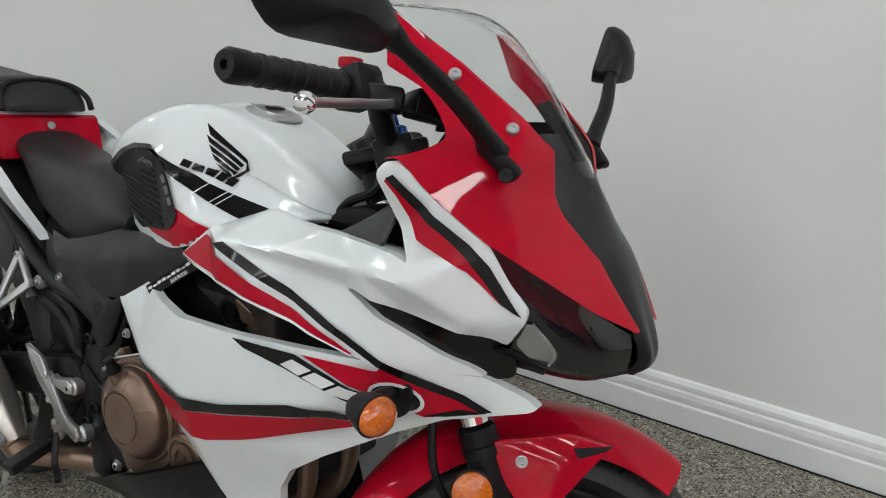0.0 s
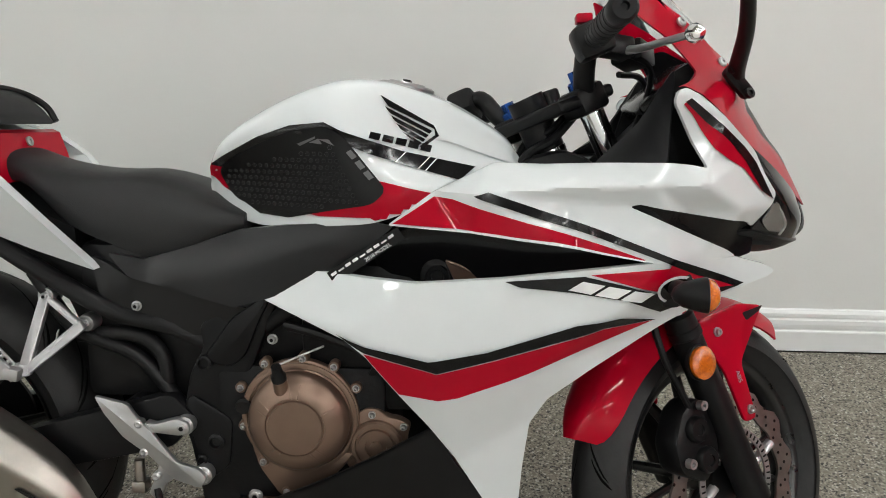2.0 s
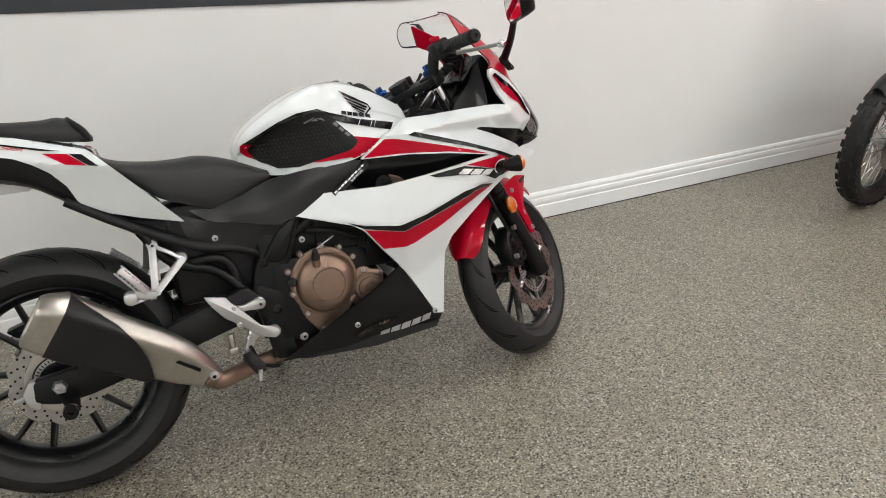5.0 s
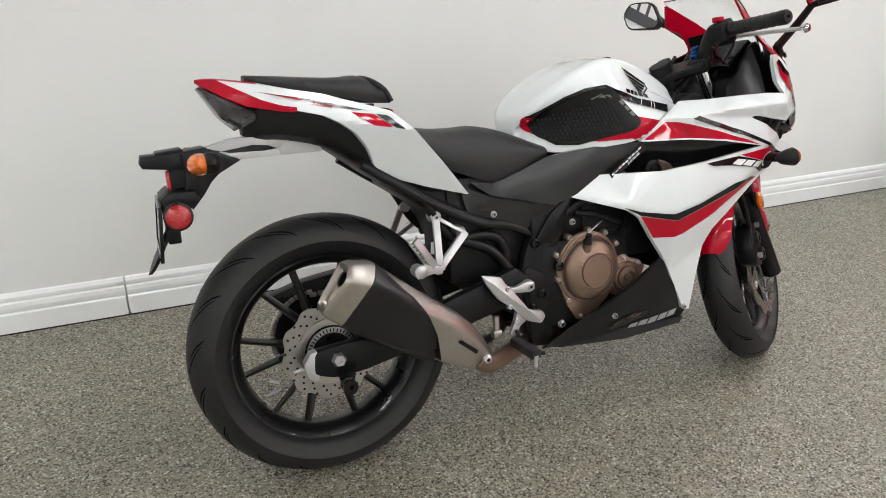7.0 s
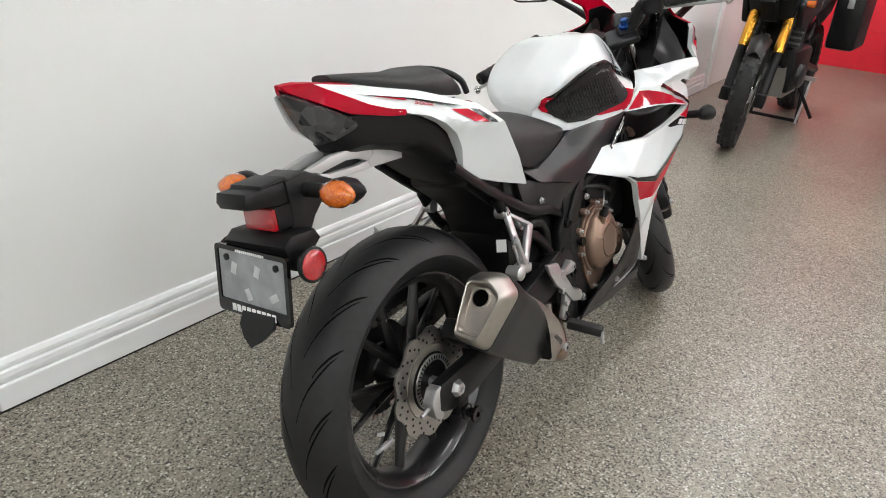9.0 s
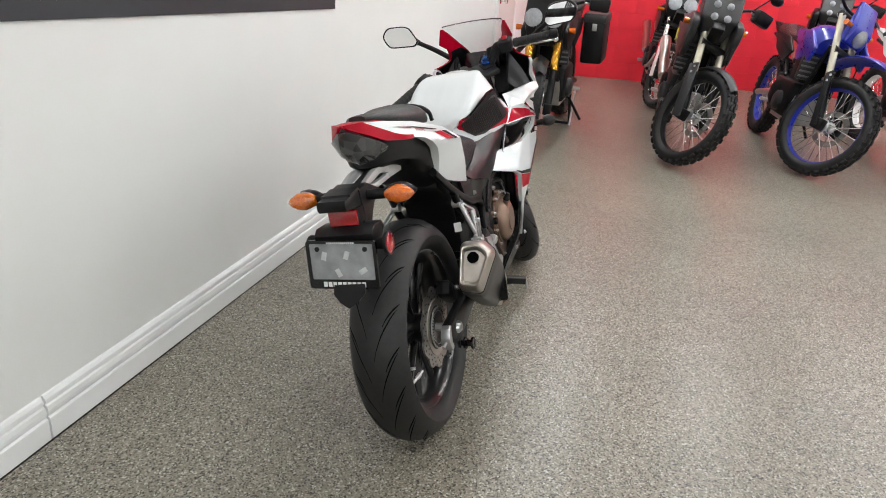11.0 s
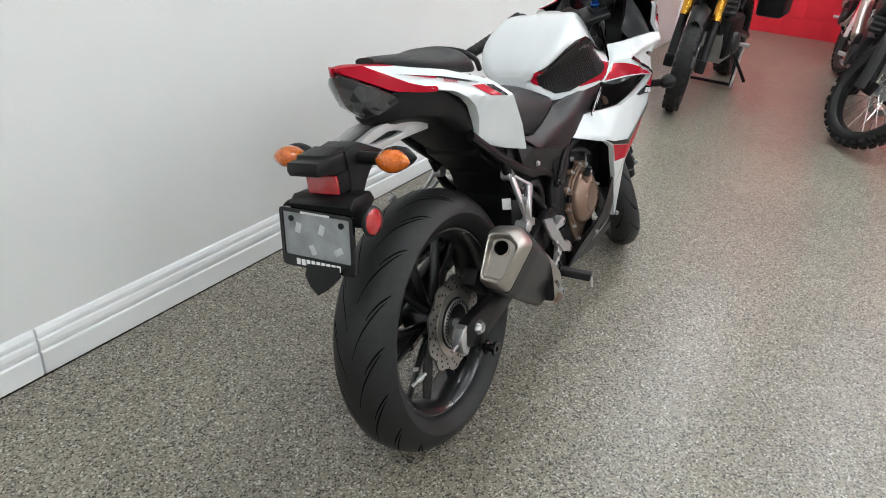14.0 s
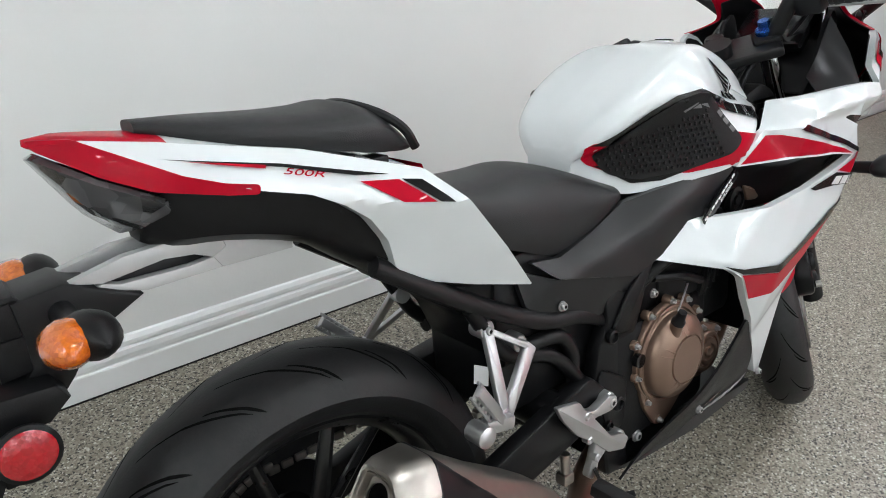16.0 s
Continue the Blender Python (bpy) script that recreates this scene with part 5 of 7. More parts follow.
# tyre grooves: thin dark strokes laid on in slanting pairs, groove shade as colour
def grooves(radius, width, m, parent, n, sweep):
    w = width / 2
    prof = [(-0.9 * w, radius - 0.034), (-0.7 * w, radius - 0.0185), (-0.38 * w, radius - 0.0042), (0, radius), (0.38 * w, radius - 0.0042), (0.7 * w, radius - 0.0185), (0.9 * w, radius - 0.034)]
    ys, rs = np.array([p[0] for p in prof]), np.array([p[1] for p in prof])
    bm = bmesh.new()
    for k in range(n):
        for s in (-1, 1):
            base = 2 * math.pi * (k + (0.5 if s > 0 else 0)) / n
            for (f0, f1, a0, a1) in ((0.10, 0.80, 0.0, sweep), (0.42, 0.86, sweep * 0.15, sweep * 0.62)):
                left, right = [], []
                for i in range(9):
                    t = i / 8
                    y = s * w * (f0 + (f1 - f0) * t)
                    a = base + a0 + (a1 - a0) * t ** 0.8 + (sweep * 0.5 if f0 > 0.3 else 0)
                    r = float(np.interp(y, ys, rs)) + 0.0009
                    g = 0.0029 * math.sin(math.pi * min(1, max(0.12, t))) ** 0.5 + 0.0006
                    left.append(bm.verts.new((r * math.cos(a - g / r), y, r * math.sin(a - g / r))))
                    right.append(bm.verts.new((r * math.cos(a + g / r), y, r * math.sin(a + g / r))))
                for i in range(8):
                    bm.faces.new((left[i], left[i + 1], right[i + 1], right[i]))
    return tagged(part("tread", moved(bm, m), GROOVE, parent, "dark slanting strokes painted as shaded tread grooves"), kind="stuff")


GROOVE = mat("hollow_shade", (0.004, 0.004, 0.004), 0.95, vary=0.05, spec=0.05)
grooves(0.312, 0.155, REAR, rear_wheel, 17, -0.42)
grooves(0.30, 0.12, FRONT, front_wheel, 14, 0.34)

# front end, built straight and then turned with the steering
def steered(name, bm, material, parent=bike, label="", **k):
    return part(name, moved(bm, STEER), material, parent, label, **k)


up_dir = Vector((-math.sin(RAKE), 0, math.cos(RAKE)))
AX = Vector((1.41, 0, 0.30))
ring_disc(0.118, 0.158, -0.068, 0.0025, 12, 26, FRONT, front_wheel)
carrier = part("disc_carrier", moved(lathe([(0.03, 0), (0.05, 0.004), (0.05, 0.01), (0.03, 0.012)], 30, (0, -0.055, 0), (0, -1, 0)), FRONT), RIM, front_wheel)
for k in range(6):
    a = 2 * math.pi * k / 6 + 0.2
    part("carrier_arm", moved(tube([(0.045 * math.cos(a), -0.064, 0.045 * math.sin(a)), (0.12 * math.cos(a + 0.25), -0.068, 0.12 * math.sin(a + 0.25))], 0.009, 8, flat=0.5), FRONT), ALU, carrier, "bright disc carrier arm")
fs = part("sensor_ring", moved(lathe([(0.078, 0), (0.092, 0), (0.092, 0.003), (0.078, 0.003)], 60, (0, -0.072, 0), (0, -1, 0), closed=True), FRONT), ALU, front_wheel, "slotted metal sensor ring")
# Its slots too are only black bars laid on the ring.
bm = None
for k in range(50):
    a = 2 * math.pi * k / 50
    c = moved(box(-0.004, 0.004, -0.0006, 0.0006, -0.0015, 0.0015), FRONT @ Matrix.Rotation(-a, 4, "Y") @ Matrix.Translation((0.085, -0.0755, 0)))
    bm = c if bm is None else join(bm, c)
part("slots", bm, FRAME, fs)
for s in (-1, 1):
    off = Vector((0, s * 0.10, 0))
    fork = steered("fork_leg", rod(AX + off - up_dir * 0.035, AX + off + up_dir * 0.34, 0.029, 0.027, 18, 0.006), FRAME, bike, "black fork slider with a chrome tube")
    steered("stanchion", rod(AX + off + up_dir * 0.29, AX + off + up_dir * 0.742, 0.0205, segs=18), CHROME, fork, "chrome fork tube")
    steered("dust_seal", rod(AX + off + up_dir * 0.292, AX + off + up_dir * 0.312, 0.029, segs=18, bevel=0.003), MATBLACK, fork)
    steered("fork_foot", rod(AX + off * 0.8, AX + off * 1.12, 0.022, segs=18, bevel=0.004), FRAME, fork)
    steered("fork_cap", join(rod(AX + off + up_dir * 0.742, AX + off + up_dir * 0.768, 0.0195, segs=20, bevel=0.003), rod(AX + off + up_dir * 0.768, AX + off + up_dir * 0.784, 0.012, segs=6)), BLUE, fork, "fork cap")
    steered("pinch_bolt", lathe([(0.008, 0), (0.008, 0.012), (0.004, 0.012), (0.004, 0.006), (0, 0.006)], 12, AX + off * 1.1, AX + off * 1.1 + Vector((0, s, 0))), ALU, fork)
steered("lower_clamp", rod(AX + Vector((0, -0.10, 0)) + up_dir * 0.54, AX + Vector((0, 0.10, 0)) + up_dir * 0.54, 0.032, segs=16), FRAME)
clamp = steered("top_clamp", plate([(1.025, 0.925), (1.137, 0.969), (1.130, 0.989), (1.016, 0.945)], -0.125, 0.125, 0.006, 0.008), FRAME, bike, "black top fork clamp")
steered("steering_nut", rod((1.050, 0, 0.953), (1.038, 0, 0.980), 0.016, segs=6), CHROME, clamp)
steered("steering_head", rod(AX + Vector((-0.04, 0, 0)) + up_dir * 0.5, AX + Vector((-0.04, 0, 0)) + up_dir * 0.76, 0.032), FRAME)
cp = steered("front_caliper", moved(plate([(-0.160, 0.035), (-0.10, 0.012), (-0.066, 0.06), (-0.072, 0.135), (-0.115, 0.162), (-0.150, 0.140), (-0.172, 0.085)], -0.104, -0.048, 0.010, 0.016), Matrix.Translation(AX)), FRAME, bike, "black front brake caliper")
for x, z in ((-0.105, 0.055), (-0.125, 0.108)):
    steered("piston_boss", lathe([(0.023, 0), (0.023, 0.008), (0.019, 0.013), (0.010, 0.013), (0.009, 0.010), (0, 0.010)], 22, AX + Vector((x, -0.103, z)), AX + Vector((x, -1, z))), FRAME, cp)
steered("caliper_arm", tube([(1.41 - 0.07, -0.10, 0.30 + 0.13), (1.41 - 0.05, -0.10, 0.30 + 0.17), (1.41 - 0.075, -0.10, 0.30 + 0.20)], 0.012, 8, flat=0.6), FRAME, cp)
for dx, dz in ((-0.116, 0.148), (-0.150, 0.055)):
    steered("caliper_bolt", lathe([(0.0085, 0), (0.0085, 0.012), (0.004, 0.012), (0.004, 0.005), (0, 0.005)], 12, (1.41 + dx, -0.108, 0.30 + dz), (1.41 + dx, -1, 0.30 + dz)), ALU, cp)
steered("brake_hose", tube([(1.30, -0.095, 0.41), (1.27, -0.10, 0.46), (1.22, -0.11, 0.53), (1.20, -0.10, 0.62), (1.18, -0.09, 0.72)], 0.006, 8), MATBLACK)
orr = steered("fork_reflector", lathe([(0.0275, 0), (0.0275, 0.006), (0.023, 0.010), (0.01, 0.012), (0, 0.012)], 26, (1.272, -0.140, 0.523), (1.272, -1.140, 0.523)), AMBER, bike, "round amber reflector on the fork")
steered("reflector_base", lathe([(0.030, 0), (0.030, 0.006), (0.02, 0.006)], 26, (1.272, -0.133, 0.523), (1.272, -1.133, 0.523)), MATBLACK, orr)

# front mudguard
def arc_shell(r, w0, a0, a1, depth, m):
    rows = []
    n = 26
    for i in range(n + 1):
        t = i / n
        a = radians(a0 + (a1 - a0) * t)
        w = w0 * (0.55 + 0.45 * math.sin(math.pi * min(1, 0.12 + 0.80 * t)) ** 0.6) * (1 if t < 0.88 else math.sqrt(1 - 0.75 * ((t - 0.88) / 0.12) ** 2))
        row = []
        for k in range(-6, 7):
            u = k / 6
            rr = r - depth * abs(u) ** 3.2
            row.append((rr * math.cos(a), w * u, rr * math.sin(a)))
        rows.append(row)
    return moved(thick(skin(rows), 0.004), m)


guard = part("front_mudguard", arc_shell(0.335, 0.08, 58, 162, 0.05, FRONT), RED, bike, "glossy red front mudguard")
for s in (-1, 1):
    ear = rounded([(-0.12, 0.292), (-0.02, 0.318), (0.045, 0.312), (0.02, 0.275), (-0.02, 0.215), (0.010, 0.115), (-0.020, 0.108), (-0.062, 0.20), (-0.12, 0.265)], 0.012)
    part("mudguard_ear", moved(plate(ear, s * 0.082, s * 0.090, 0.003), FRONT @ Matrix.Translation((0.0, s * 0.032, 0)) ), RED, guard, "red mudguard stay")
    for x, z in ((-0.007, 0.131), (-0.076, 0.270)):
        p = FRONT @ Vector((x, s * 0.122, z))
        q = FRONT @ Vector((x, s * 1.122, z))
        part("bolt", lathe([(0.008, 0), (0.008, 0.002), (0.006, 0.0022), (0.006, 0.006), (0.003, 0.006), (0.003, 0.003), (0, 0.003)], 12, p, q), ALU, guard)
    if s < 0:
        lettering("ear_text", "ABS", 0.013, FRONT @ pose(-0.030, -0.1227, 0.190, 90, 0, 0) @ pose(0, 0, 0, 0, 0, -72), DECALLIGHT, guard)
    part("scoop", moved(plate(rounded([(-0.01, 0.300), (0.045, 0.312), (0.035, 0.302), (0.0, 0.286)], 0.004), s * 0.1205, s * 0.1225), FRONT), MATBLACK, guard)

# handlebar
for s in (-1, 1):
    root = Vector((1.09, s * 0.10, 0.955))
    mid = STEER.inverted() @ Vector((1.085, -0.095, 0.982))
    end = STEER.inverted() @ Vector((1.09, -0.318, 0.998))
    mid.y, end.y = -s * mid.y, -s * end.y
    bar = steered("handlebar", tube([root, root.lerp(mid, 0.5) + Vector((-0.004, 0, 0)), mid, mid.lerp(end, 0.12)], 0.017, 12), MATBLACK, bike, "black clip-on handlebar")
    steered("bar_clamp", moved(box(-0.03, 0.03, -0.028, 0.028, -0.02, 0.025, 0.008), pose(1.09, s * 0.10, 0.957, 0, -25, 0)), FRAME, bar)
    steered("grip", rod(mid.lerp(end, 0.30), mid.lerp(end, 0.93), 0.0175, segs=20, bevel=0.003), RUBBER, bar, "black rubber grip")
    for k in range(7):
        t = 0.34 + k * 0.085
        steered("grip_rib", rod(mid.lerp(end, t), mid.lerp(end, t + 0.045), 0.0186, segs=20, bevel=0.002), RUBBER, bar)
    steered("bar_end", lathe([(0.018, 0), (0.019, 0.006), (0.019, 0.028), (0.015, 0.034), (0.006, 0.034), (0.005, 0.026), (0, 0.026)], 20, mid.lerp(end, 0.93), end + (end - mid)), MATBLACK, bar)
    steered("switch_box", moved(box(-0.028, 0.028, -0.026, 0.026, -0.03, 0.026, 0.01), frame_to(mid.lerp(end, 0.17), end) @ pose(0, 0, 0, 0, 0, 20)), MATBLACK, bar, "black switch housing")
    lever0 = STEER.inverted() @ Vector((1.127, -0.121, 0.972))
    lever1 = STEER.inverted() @ Vector((1.172, -0.302, 0.973))
    lever0.y, lever1.y = -s * lever0.y, -s * lever1.y
    steered("lever", tube([lever0, lever0.lerp(lever1, 0.2) + Vector((0.012, 0, 0)), lever0.lerp(lever1, 0.6) + Vector((0.006, 0, 0)), lever1], 0.0085, 10, r2=0.0065, flat=0.7), ALU, bar, "bright metal lever")
    steered("lever_ball", lathe([(0.004, 0), (0.011, 0.005), (0.0125, 0.012), (0.009, 0.02), (0, 0.023)], 16, lever1, lever1 + (lever1 - lever0)), CHROME, bar)
    steered("perch", moved(box(-0.022, 0.03, -0.016, 0.016, -0.016, 0.016, 0.006), Matrix.Translation(lever0 + Vector((-0.012, 0, 0.004)))), FRAME, bar)
    if s < 0:
        steered("reservoir", moved(box(-0.03, 0.03, -0.026, 0.026, -0.016, 0.018, 0.005), pose(1.13, -0.175, 1.015, 0, 0, 25)), FRAME, bar, "black brake fluid reservoir")
        steered("stop_switch", moved(box(-0.012, 0.012, -0.012, 0.012, -0.004, 0.01, 0.003), frame_to(mid.lerp(end, 0.17), end) @ pose(-0.012, 0.028, 0, -90, 0, 0)), RED, bar, "red stop switch")
    steered("cable", tube([lever0, lever0 + Vector((0.08, -s * 0.02, -0.02)), Vector((1.19, s * 0.09, 0.90)), Vector((1.15, s * 0.05, 0.80))], 0.005, 8), MATBLACK, bar)
steered("cable_loop", tube([(1.14, -0.13, 1.0), (1.20, -0.12, 1.0), (1.235, -0.1, 0.94), (1.21, -0.08, 0.84)], 0.0055, 8), MATBLACK)
steered("ignition", rod((1.107, 0, 0.958), (1.091, 0, 1.004), 0.02, segs=18, bevel=0.003), MATBLACK)

# looms and hoses between the tank and the steering head
for k, (y0, y1, z0) in enumerate(((-0.045, -0.03, 0.825), (0.02, -0.02, 0.84), (0.06, 0.05, 0.83))):
    part("wiring_loom", tube([(0.985, y0, 0.79), (1.01, y0 * 0.9, z0), (1.045, y1, z0 + 0.020), (1.075, y1 * 1.2, z0 + 0.055), (1.11, y1 * 1.4, 0.93)], 0.007 - 0.001 * (k % 3), 8), MATBLACK, bike)
part("head_cover", plate([(0.98, 0.79), (1.0, 0.815), (1.06, 0.832), (1.10, 0.82), (1.13, 0.79)], -0.06, 0.06, 0.01, 0.015), ENGINE, bike, "dark cover below the steering head")
steered("lock_ring", lathe([(0.034, 0), (0.034, 0.008), (0.028, 0.010), (0.028, 0.018), (0.033, 0.019), (0.033, 0.026), (0.02, 0.028)], 24, AX + Vector((-0.04, 0, 0)) + up_dir * 0.655, AX + Vector((-0.04, 0, 0)) + up_dir * 0.75), CHROME, bike, "bright steering lock rings")

# front indicators on the fairing
for s in (-1, 1):
    st = part("front_indicator", rod((1.205, s * 0.165, 0.649), (1.212, s * 0.222, 0.652), 0.011, 0.013), MATBLACK, bike, "front indicator with an amber lens")
    c = Vector((1.232, s * 0.240, 0.653))
    ax_d = Vector((1, s * 0.22, 0.06)).normalized()
    sc = Matrix.Translation(c) @ Matrix.Diagonal((1, 1.12, 0.98, 1)) @ Matrix.Translation(-c)
    part("shell", moved(lathe([(0, -0.044), (0.009, -0.040), (0.017, -0.029), (0.0225, -0.009), (0.0245, 0.002), (0.0225, 0.003)], 26, c, c + ax_d), sc), MATBLACK, st)
    part("lens", moved(lathe([(0.0222, 0), (0.0226, 0.004), (0.020, 0.010), (0.012, 0.016), (0, 0.018)], 26, c, c + ax_d), sc), AMBER, st, "amber lens")
    part("collar", lathe([(0.030, 0), (0.030, 0.003), (0.024, 0.005)], 24, (1.205, s * 0.174, 0.649), (1.195, s * 1.174, 0.66)), MATBLACK, st)

# ---- engine and frame ----
block = part("engine", box(0.52, 0.80, -0.12, 0.12, 0.27, 0.50, 0.02), ENGINE, bike, "black parallel twin engine")
part("cylinder_block", box(0.66, 0.90, -0.11, 0.11, 0.42, 0.66, 0.02), ENGINE, block)
part("gearbox_cover", box(0.56, 0.72, -0.10, 0.10, 0.48, 0.60, 0.02), ENGINE, block)
for k in range(7):
    part("cooling_fin", moved(box(-0.006, 0.006, -0.118, 0.118, -0.07, 0.07, 0.002), pose(0.80 + k * 0.016, 0, 0.54 + k * 0.008, 0, 24, 0)), ENGINE, block)
flange = []
BOSSES = ((0.572, 0.463), (0.611, 0.503), (0.670, 0.513), (0.718, 0.501), (0.752, 0.468), (0.575, 0.401), (0.604, 0.342), (0.640, 0.292))
for k in range(48):
    a = 2 * math.pi * k / 48
    flange.append((0.664 + 0.0925 * math.cos(a), 0.419 + 0.0925 * math.sin(a)))
cover = part("clutch_cover", plate(flange, -0.128, -0.114, 0.003), COPPER, block, "round copper-coloured clutch cover")
part("dome", lathe([(0.081, 0), (0.081, 0.003), (0.0785, 0.005), (0.0785, 0.014), (0.0765, 0.020), (0.071, 0.0255), (0.058, 0.0325), (0.0475, 0.0375), (0.0455, 0.0375), (0.0445, 0.0352), (0.0425, 0.0352), (0.0415, 0.0385), (0, 0.0390)], 64, (0.665, -0.1275, 0.416), (0.665, -1.1275, 0.416)), COPPER, cover)
part("rim_step", lathe([(0.089, 0), (0.089, 0.0045), (0.087, 0.0055), (0.0835, 0.0055), (0.0825, 0.002), (0.0825, 0)], 64, (0.665, -0.1275, 0.4175), (0.665, -1.1275, 0.4175)), COPPER, cover)
part("lower_flange", plate(rounded([(0.585, 0.37), (0.750, 0.36), (0.72, 0.325), (0.672, 0.286), (0.650, 0.278), (0.630, 0.284), (0.598, 0.330)], 0.01), -0.127, -0.112, 0.003), COPPER, cover)
for x, z in BOSSES:
    part("boss", lathe([(0.0088, 0), (0.0088, 0.014), (0.0078, 0.0155)], 14, (x, -0.113, z), (x, -1.113, z)), COPPER, cover)
    bolt((x, -0.1282, z), cover, 0.0042)
for deg in (28, 84, 97, 146, 158, 228, 242, 300, 313):
    b = radians(deg)
    c, d = math.cos(b), math.sin(b)
    part("rib", rod((0.665 + 0.045 * c, -0.1650, 0.416 + 0.045 * d), (0.665 + 0.066 * c, -0.1545, 0.416 + 0.066 * d), 0.0020, 0.0014, 8), COPPER, cover)
part("filler_neck", rod((0.645, -0.146, 0.458), (0.642, -0.160, 0.492), 0.0135, 0.0105, 18), COPPER, cover)
part("cable_end", lathe([(0.0115, 0), (0.0115, 0.008), (0.0085, 0.012), (0.0075, 0.026), (0, 0.027)], 18, (0.642, -0.159, 0.490), (0.640, -0.172, 0.520)), MATBLACK, cover, "black cable end")
part("clutch_lever", tube([(0.640, -0.160, 0.512), (0.668, -0.150, 0.523), (0.705, -0.135, 0.536)], 0.0018, 8), ALU, cover, "thin bright cable and lever")
part("sight_glass", lathe([(0.0125, 0), (0.0125, 0.010), (0.009, 0.011), (0, 0.009)], 18, (0.577, -0.124, 0.435), (0.577, -1, 0.435)), GLOSSBLACK, cover)
small = part("timing_cover", plate(rounded([(0.738, 0.412), (0.765, 0.434), (0.785, 0.434), (0.800, 0.420), (0.818, 0.418), (0.836, 0.408), (0.832, 0.392), (0.826, 0.360), (0.805, 0.333), (0.772, 0.322), (0.735, 0.335)], 0.010), -0.124, -0.104, 0.003), COPPER, block, "small round copper-coloured cover")
part("timing_ring", lathe([(0.041, 0), (0.041, 0.008), (0.038, 0.011), (0.033, 0.011), (0.032, 0.008), (0.0285, 0.008), (0.0275, 0.013), (0.017, 0.013), (0.016, 0.009), (0, 0.009)], 40, (0.783, -0.123, 0.375), (0.783, -1, 0.375)), COPPER, small)
part("hex_plug", lathe([(0.010, 0), (0.010, 0.006), (0, 0.007)], 6, (0.783, -0.131, 0.375), (0.783, -1, 0.375)), COPPER, small)
for x, z in ((0.776, 0.424), (0.825, 0.406)):
    bolt((x, -0.124, z), small, 0.0045)
part("cam_plug", lathe([(0.026, 0), (0.026, 0.012), (0.018, 0.014), (0.017, 0.010), (0.010, 0.010), (0.009, 0.014), (0, 0.014)], 30, (0.875, -0.112, 0.645), (0.875, -1, 0.645)), ENGINE, block, "dark round end cover")
part("cam_bracket", plate([(0.885, 0.672), (0.91, 0.665), (0.955, 0.645), (0.93, 0.635), (0.90, 0.640)], -0.130, -0.115, 0.003, 0.006), COPPER, block, "brownish bracket")
part("hose", tube([(0.60, -0.10, 0.55), (0.66, -0.12, 0.59), (0.74, -0.12, 0.585), (0.80, -0.10, 0.56)], 0.012, 10), MATBLACK, block)
part("hose", tube([(0.64, -0.11, 0.56), (0.70, -0.125, 0.55), (0.77, -0.12, 0.52)], 0.008, 8), MATBLACK, block)
part("radiator", box(0.93, 0.97, -0.13, 0.13, 0.36, 0.62, 0.006), FRAME, bike, "dark radiator")
main = part("frame_plate", plate([(0.505, 0.560), (0.575, 0.600), (0.612, 0.624), (0.640, 0.615), (0.622, 0.580), (0.594, 0.505), (0.570, 0.455), (0.558, 0.377), (0.560, 0.298), (0.566, 0.230), (0.506, 0.232), (0.497, 0.291), (0.484, 0.363), (0.472, 0.403), (0.489, 0.483), (0.512, 0.520)], -0.118, -0.09, 0.006, 0.015), FRAME, bike, "black frame side plate")
part("frame_plate_left", plate([(0.455, 0.53), (0.585, 0.60), (0.64, 0.64), (0.555, 0.50), (0.545, 0.40), (0.58, 0.23), (0.52, 0.225), (0.475, 0.36)], 0.10, 0.132, 0.006, 0.015), FRAME, bike)
part("frame_shoulder", plate([(0.516, 0.512), (0.560, 0.572), (0.606, 0.606), (0.622, 0.604), (0.604, 0.570), (0.580, 0.512), (0.556, 0.494), (0.532, 0.498)], -0.127, -0.117, 0.006, 0.012), FRAME, main)
part("frame_step", plate([(0.480, 0.432), (0.492, 0.448), (0.556, 0.408), (0.549, 0.330), (0.512, 0.302), (0.503, 0.330), (0.492, 0.366)], -0.123, -0.117, 0.0035, 0.012), FRAME, main)
bolt((0.623, -0.122, 0.541), main, 0.0062)
bolt((0.587, -0.118, 0.279), main, 0.0085)
for x, z, r in ((0.529, 0.371, 0.013), (0.515, 0.500, 0.012), (0.505, 0.340, 0.009)):
    part("pivot_boss", lathe([(r, 0), (r, 0.008), (r * 0.7, 0.010), (r * 0.6, 0.005), (0, 0.005)], 20, (x, -0.119, z), (x, -1, z)), FRAME, main)
for s in (-1, 1):
    part("subframe_tube", tube([(0.10, s * 0.095, 0.735), (0.22, s * 0.10, 0.655), (0.36, s * 0.106, 0.578), (0.46, s * 0.104, 0.552), (0.545, s * 0.098, 0.510)], 0.015, 12, flat=0.7), FRAME, bike, "black subframe tube")
    part("subframe_brace", tube([(0.24, s * 0.10, 0.635), (0.30, s * 0.10, 0.545), (0.40, s * 0.10, 0.50), (0.47, s * 0.105, 0.42)], 0.012, 12), FRAME, bike)
    part("hose", tube([(0.30, s * 0.09, 0.53), (0.40, s * 0.10, 0.535), (0.44, s * 0.10, 0.50), (0.445, s * 0.10, 0.44)], 0.012, 10), MATBLACK, bike)
part("airbox", box(0.30, 0.56, -0.085, 0.085, 0.42, 0.68, 0.02), MATBLACK, bike, "black box between the frame tubes")
part("rear_shock", rod((0.42, 0, 0.42), (0.36, 0, 0.64), 0.035), FRAME, bike)
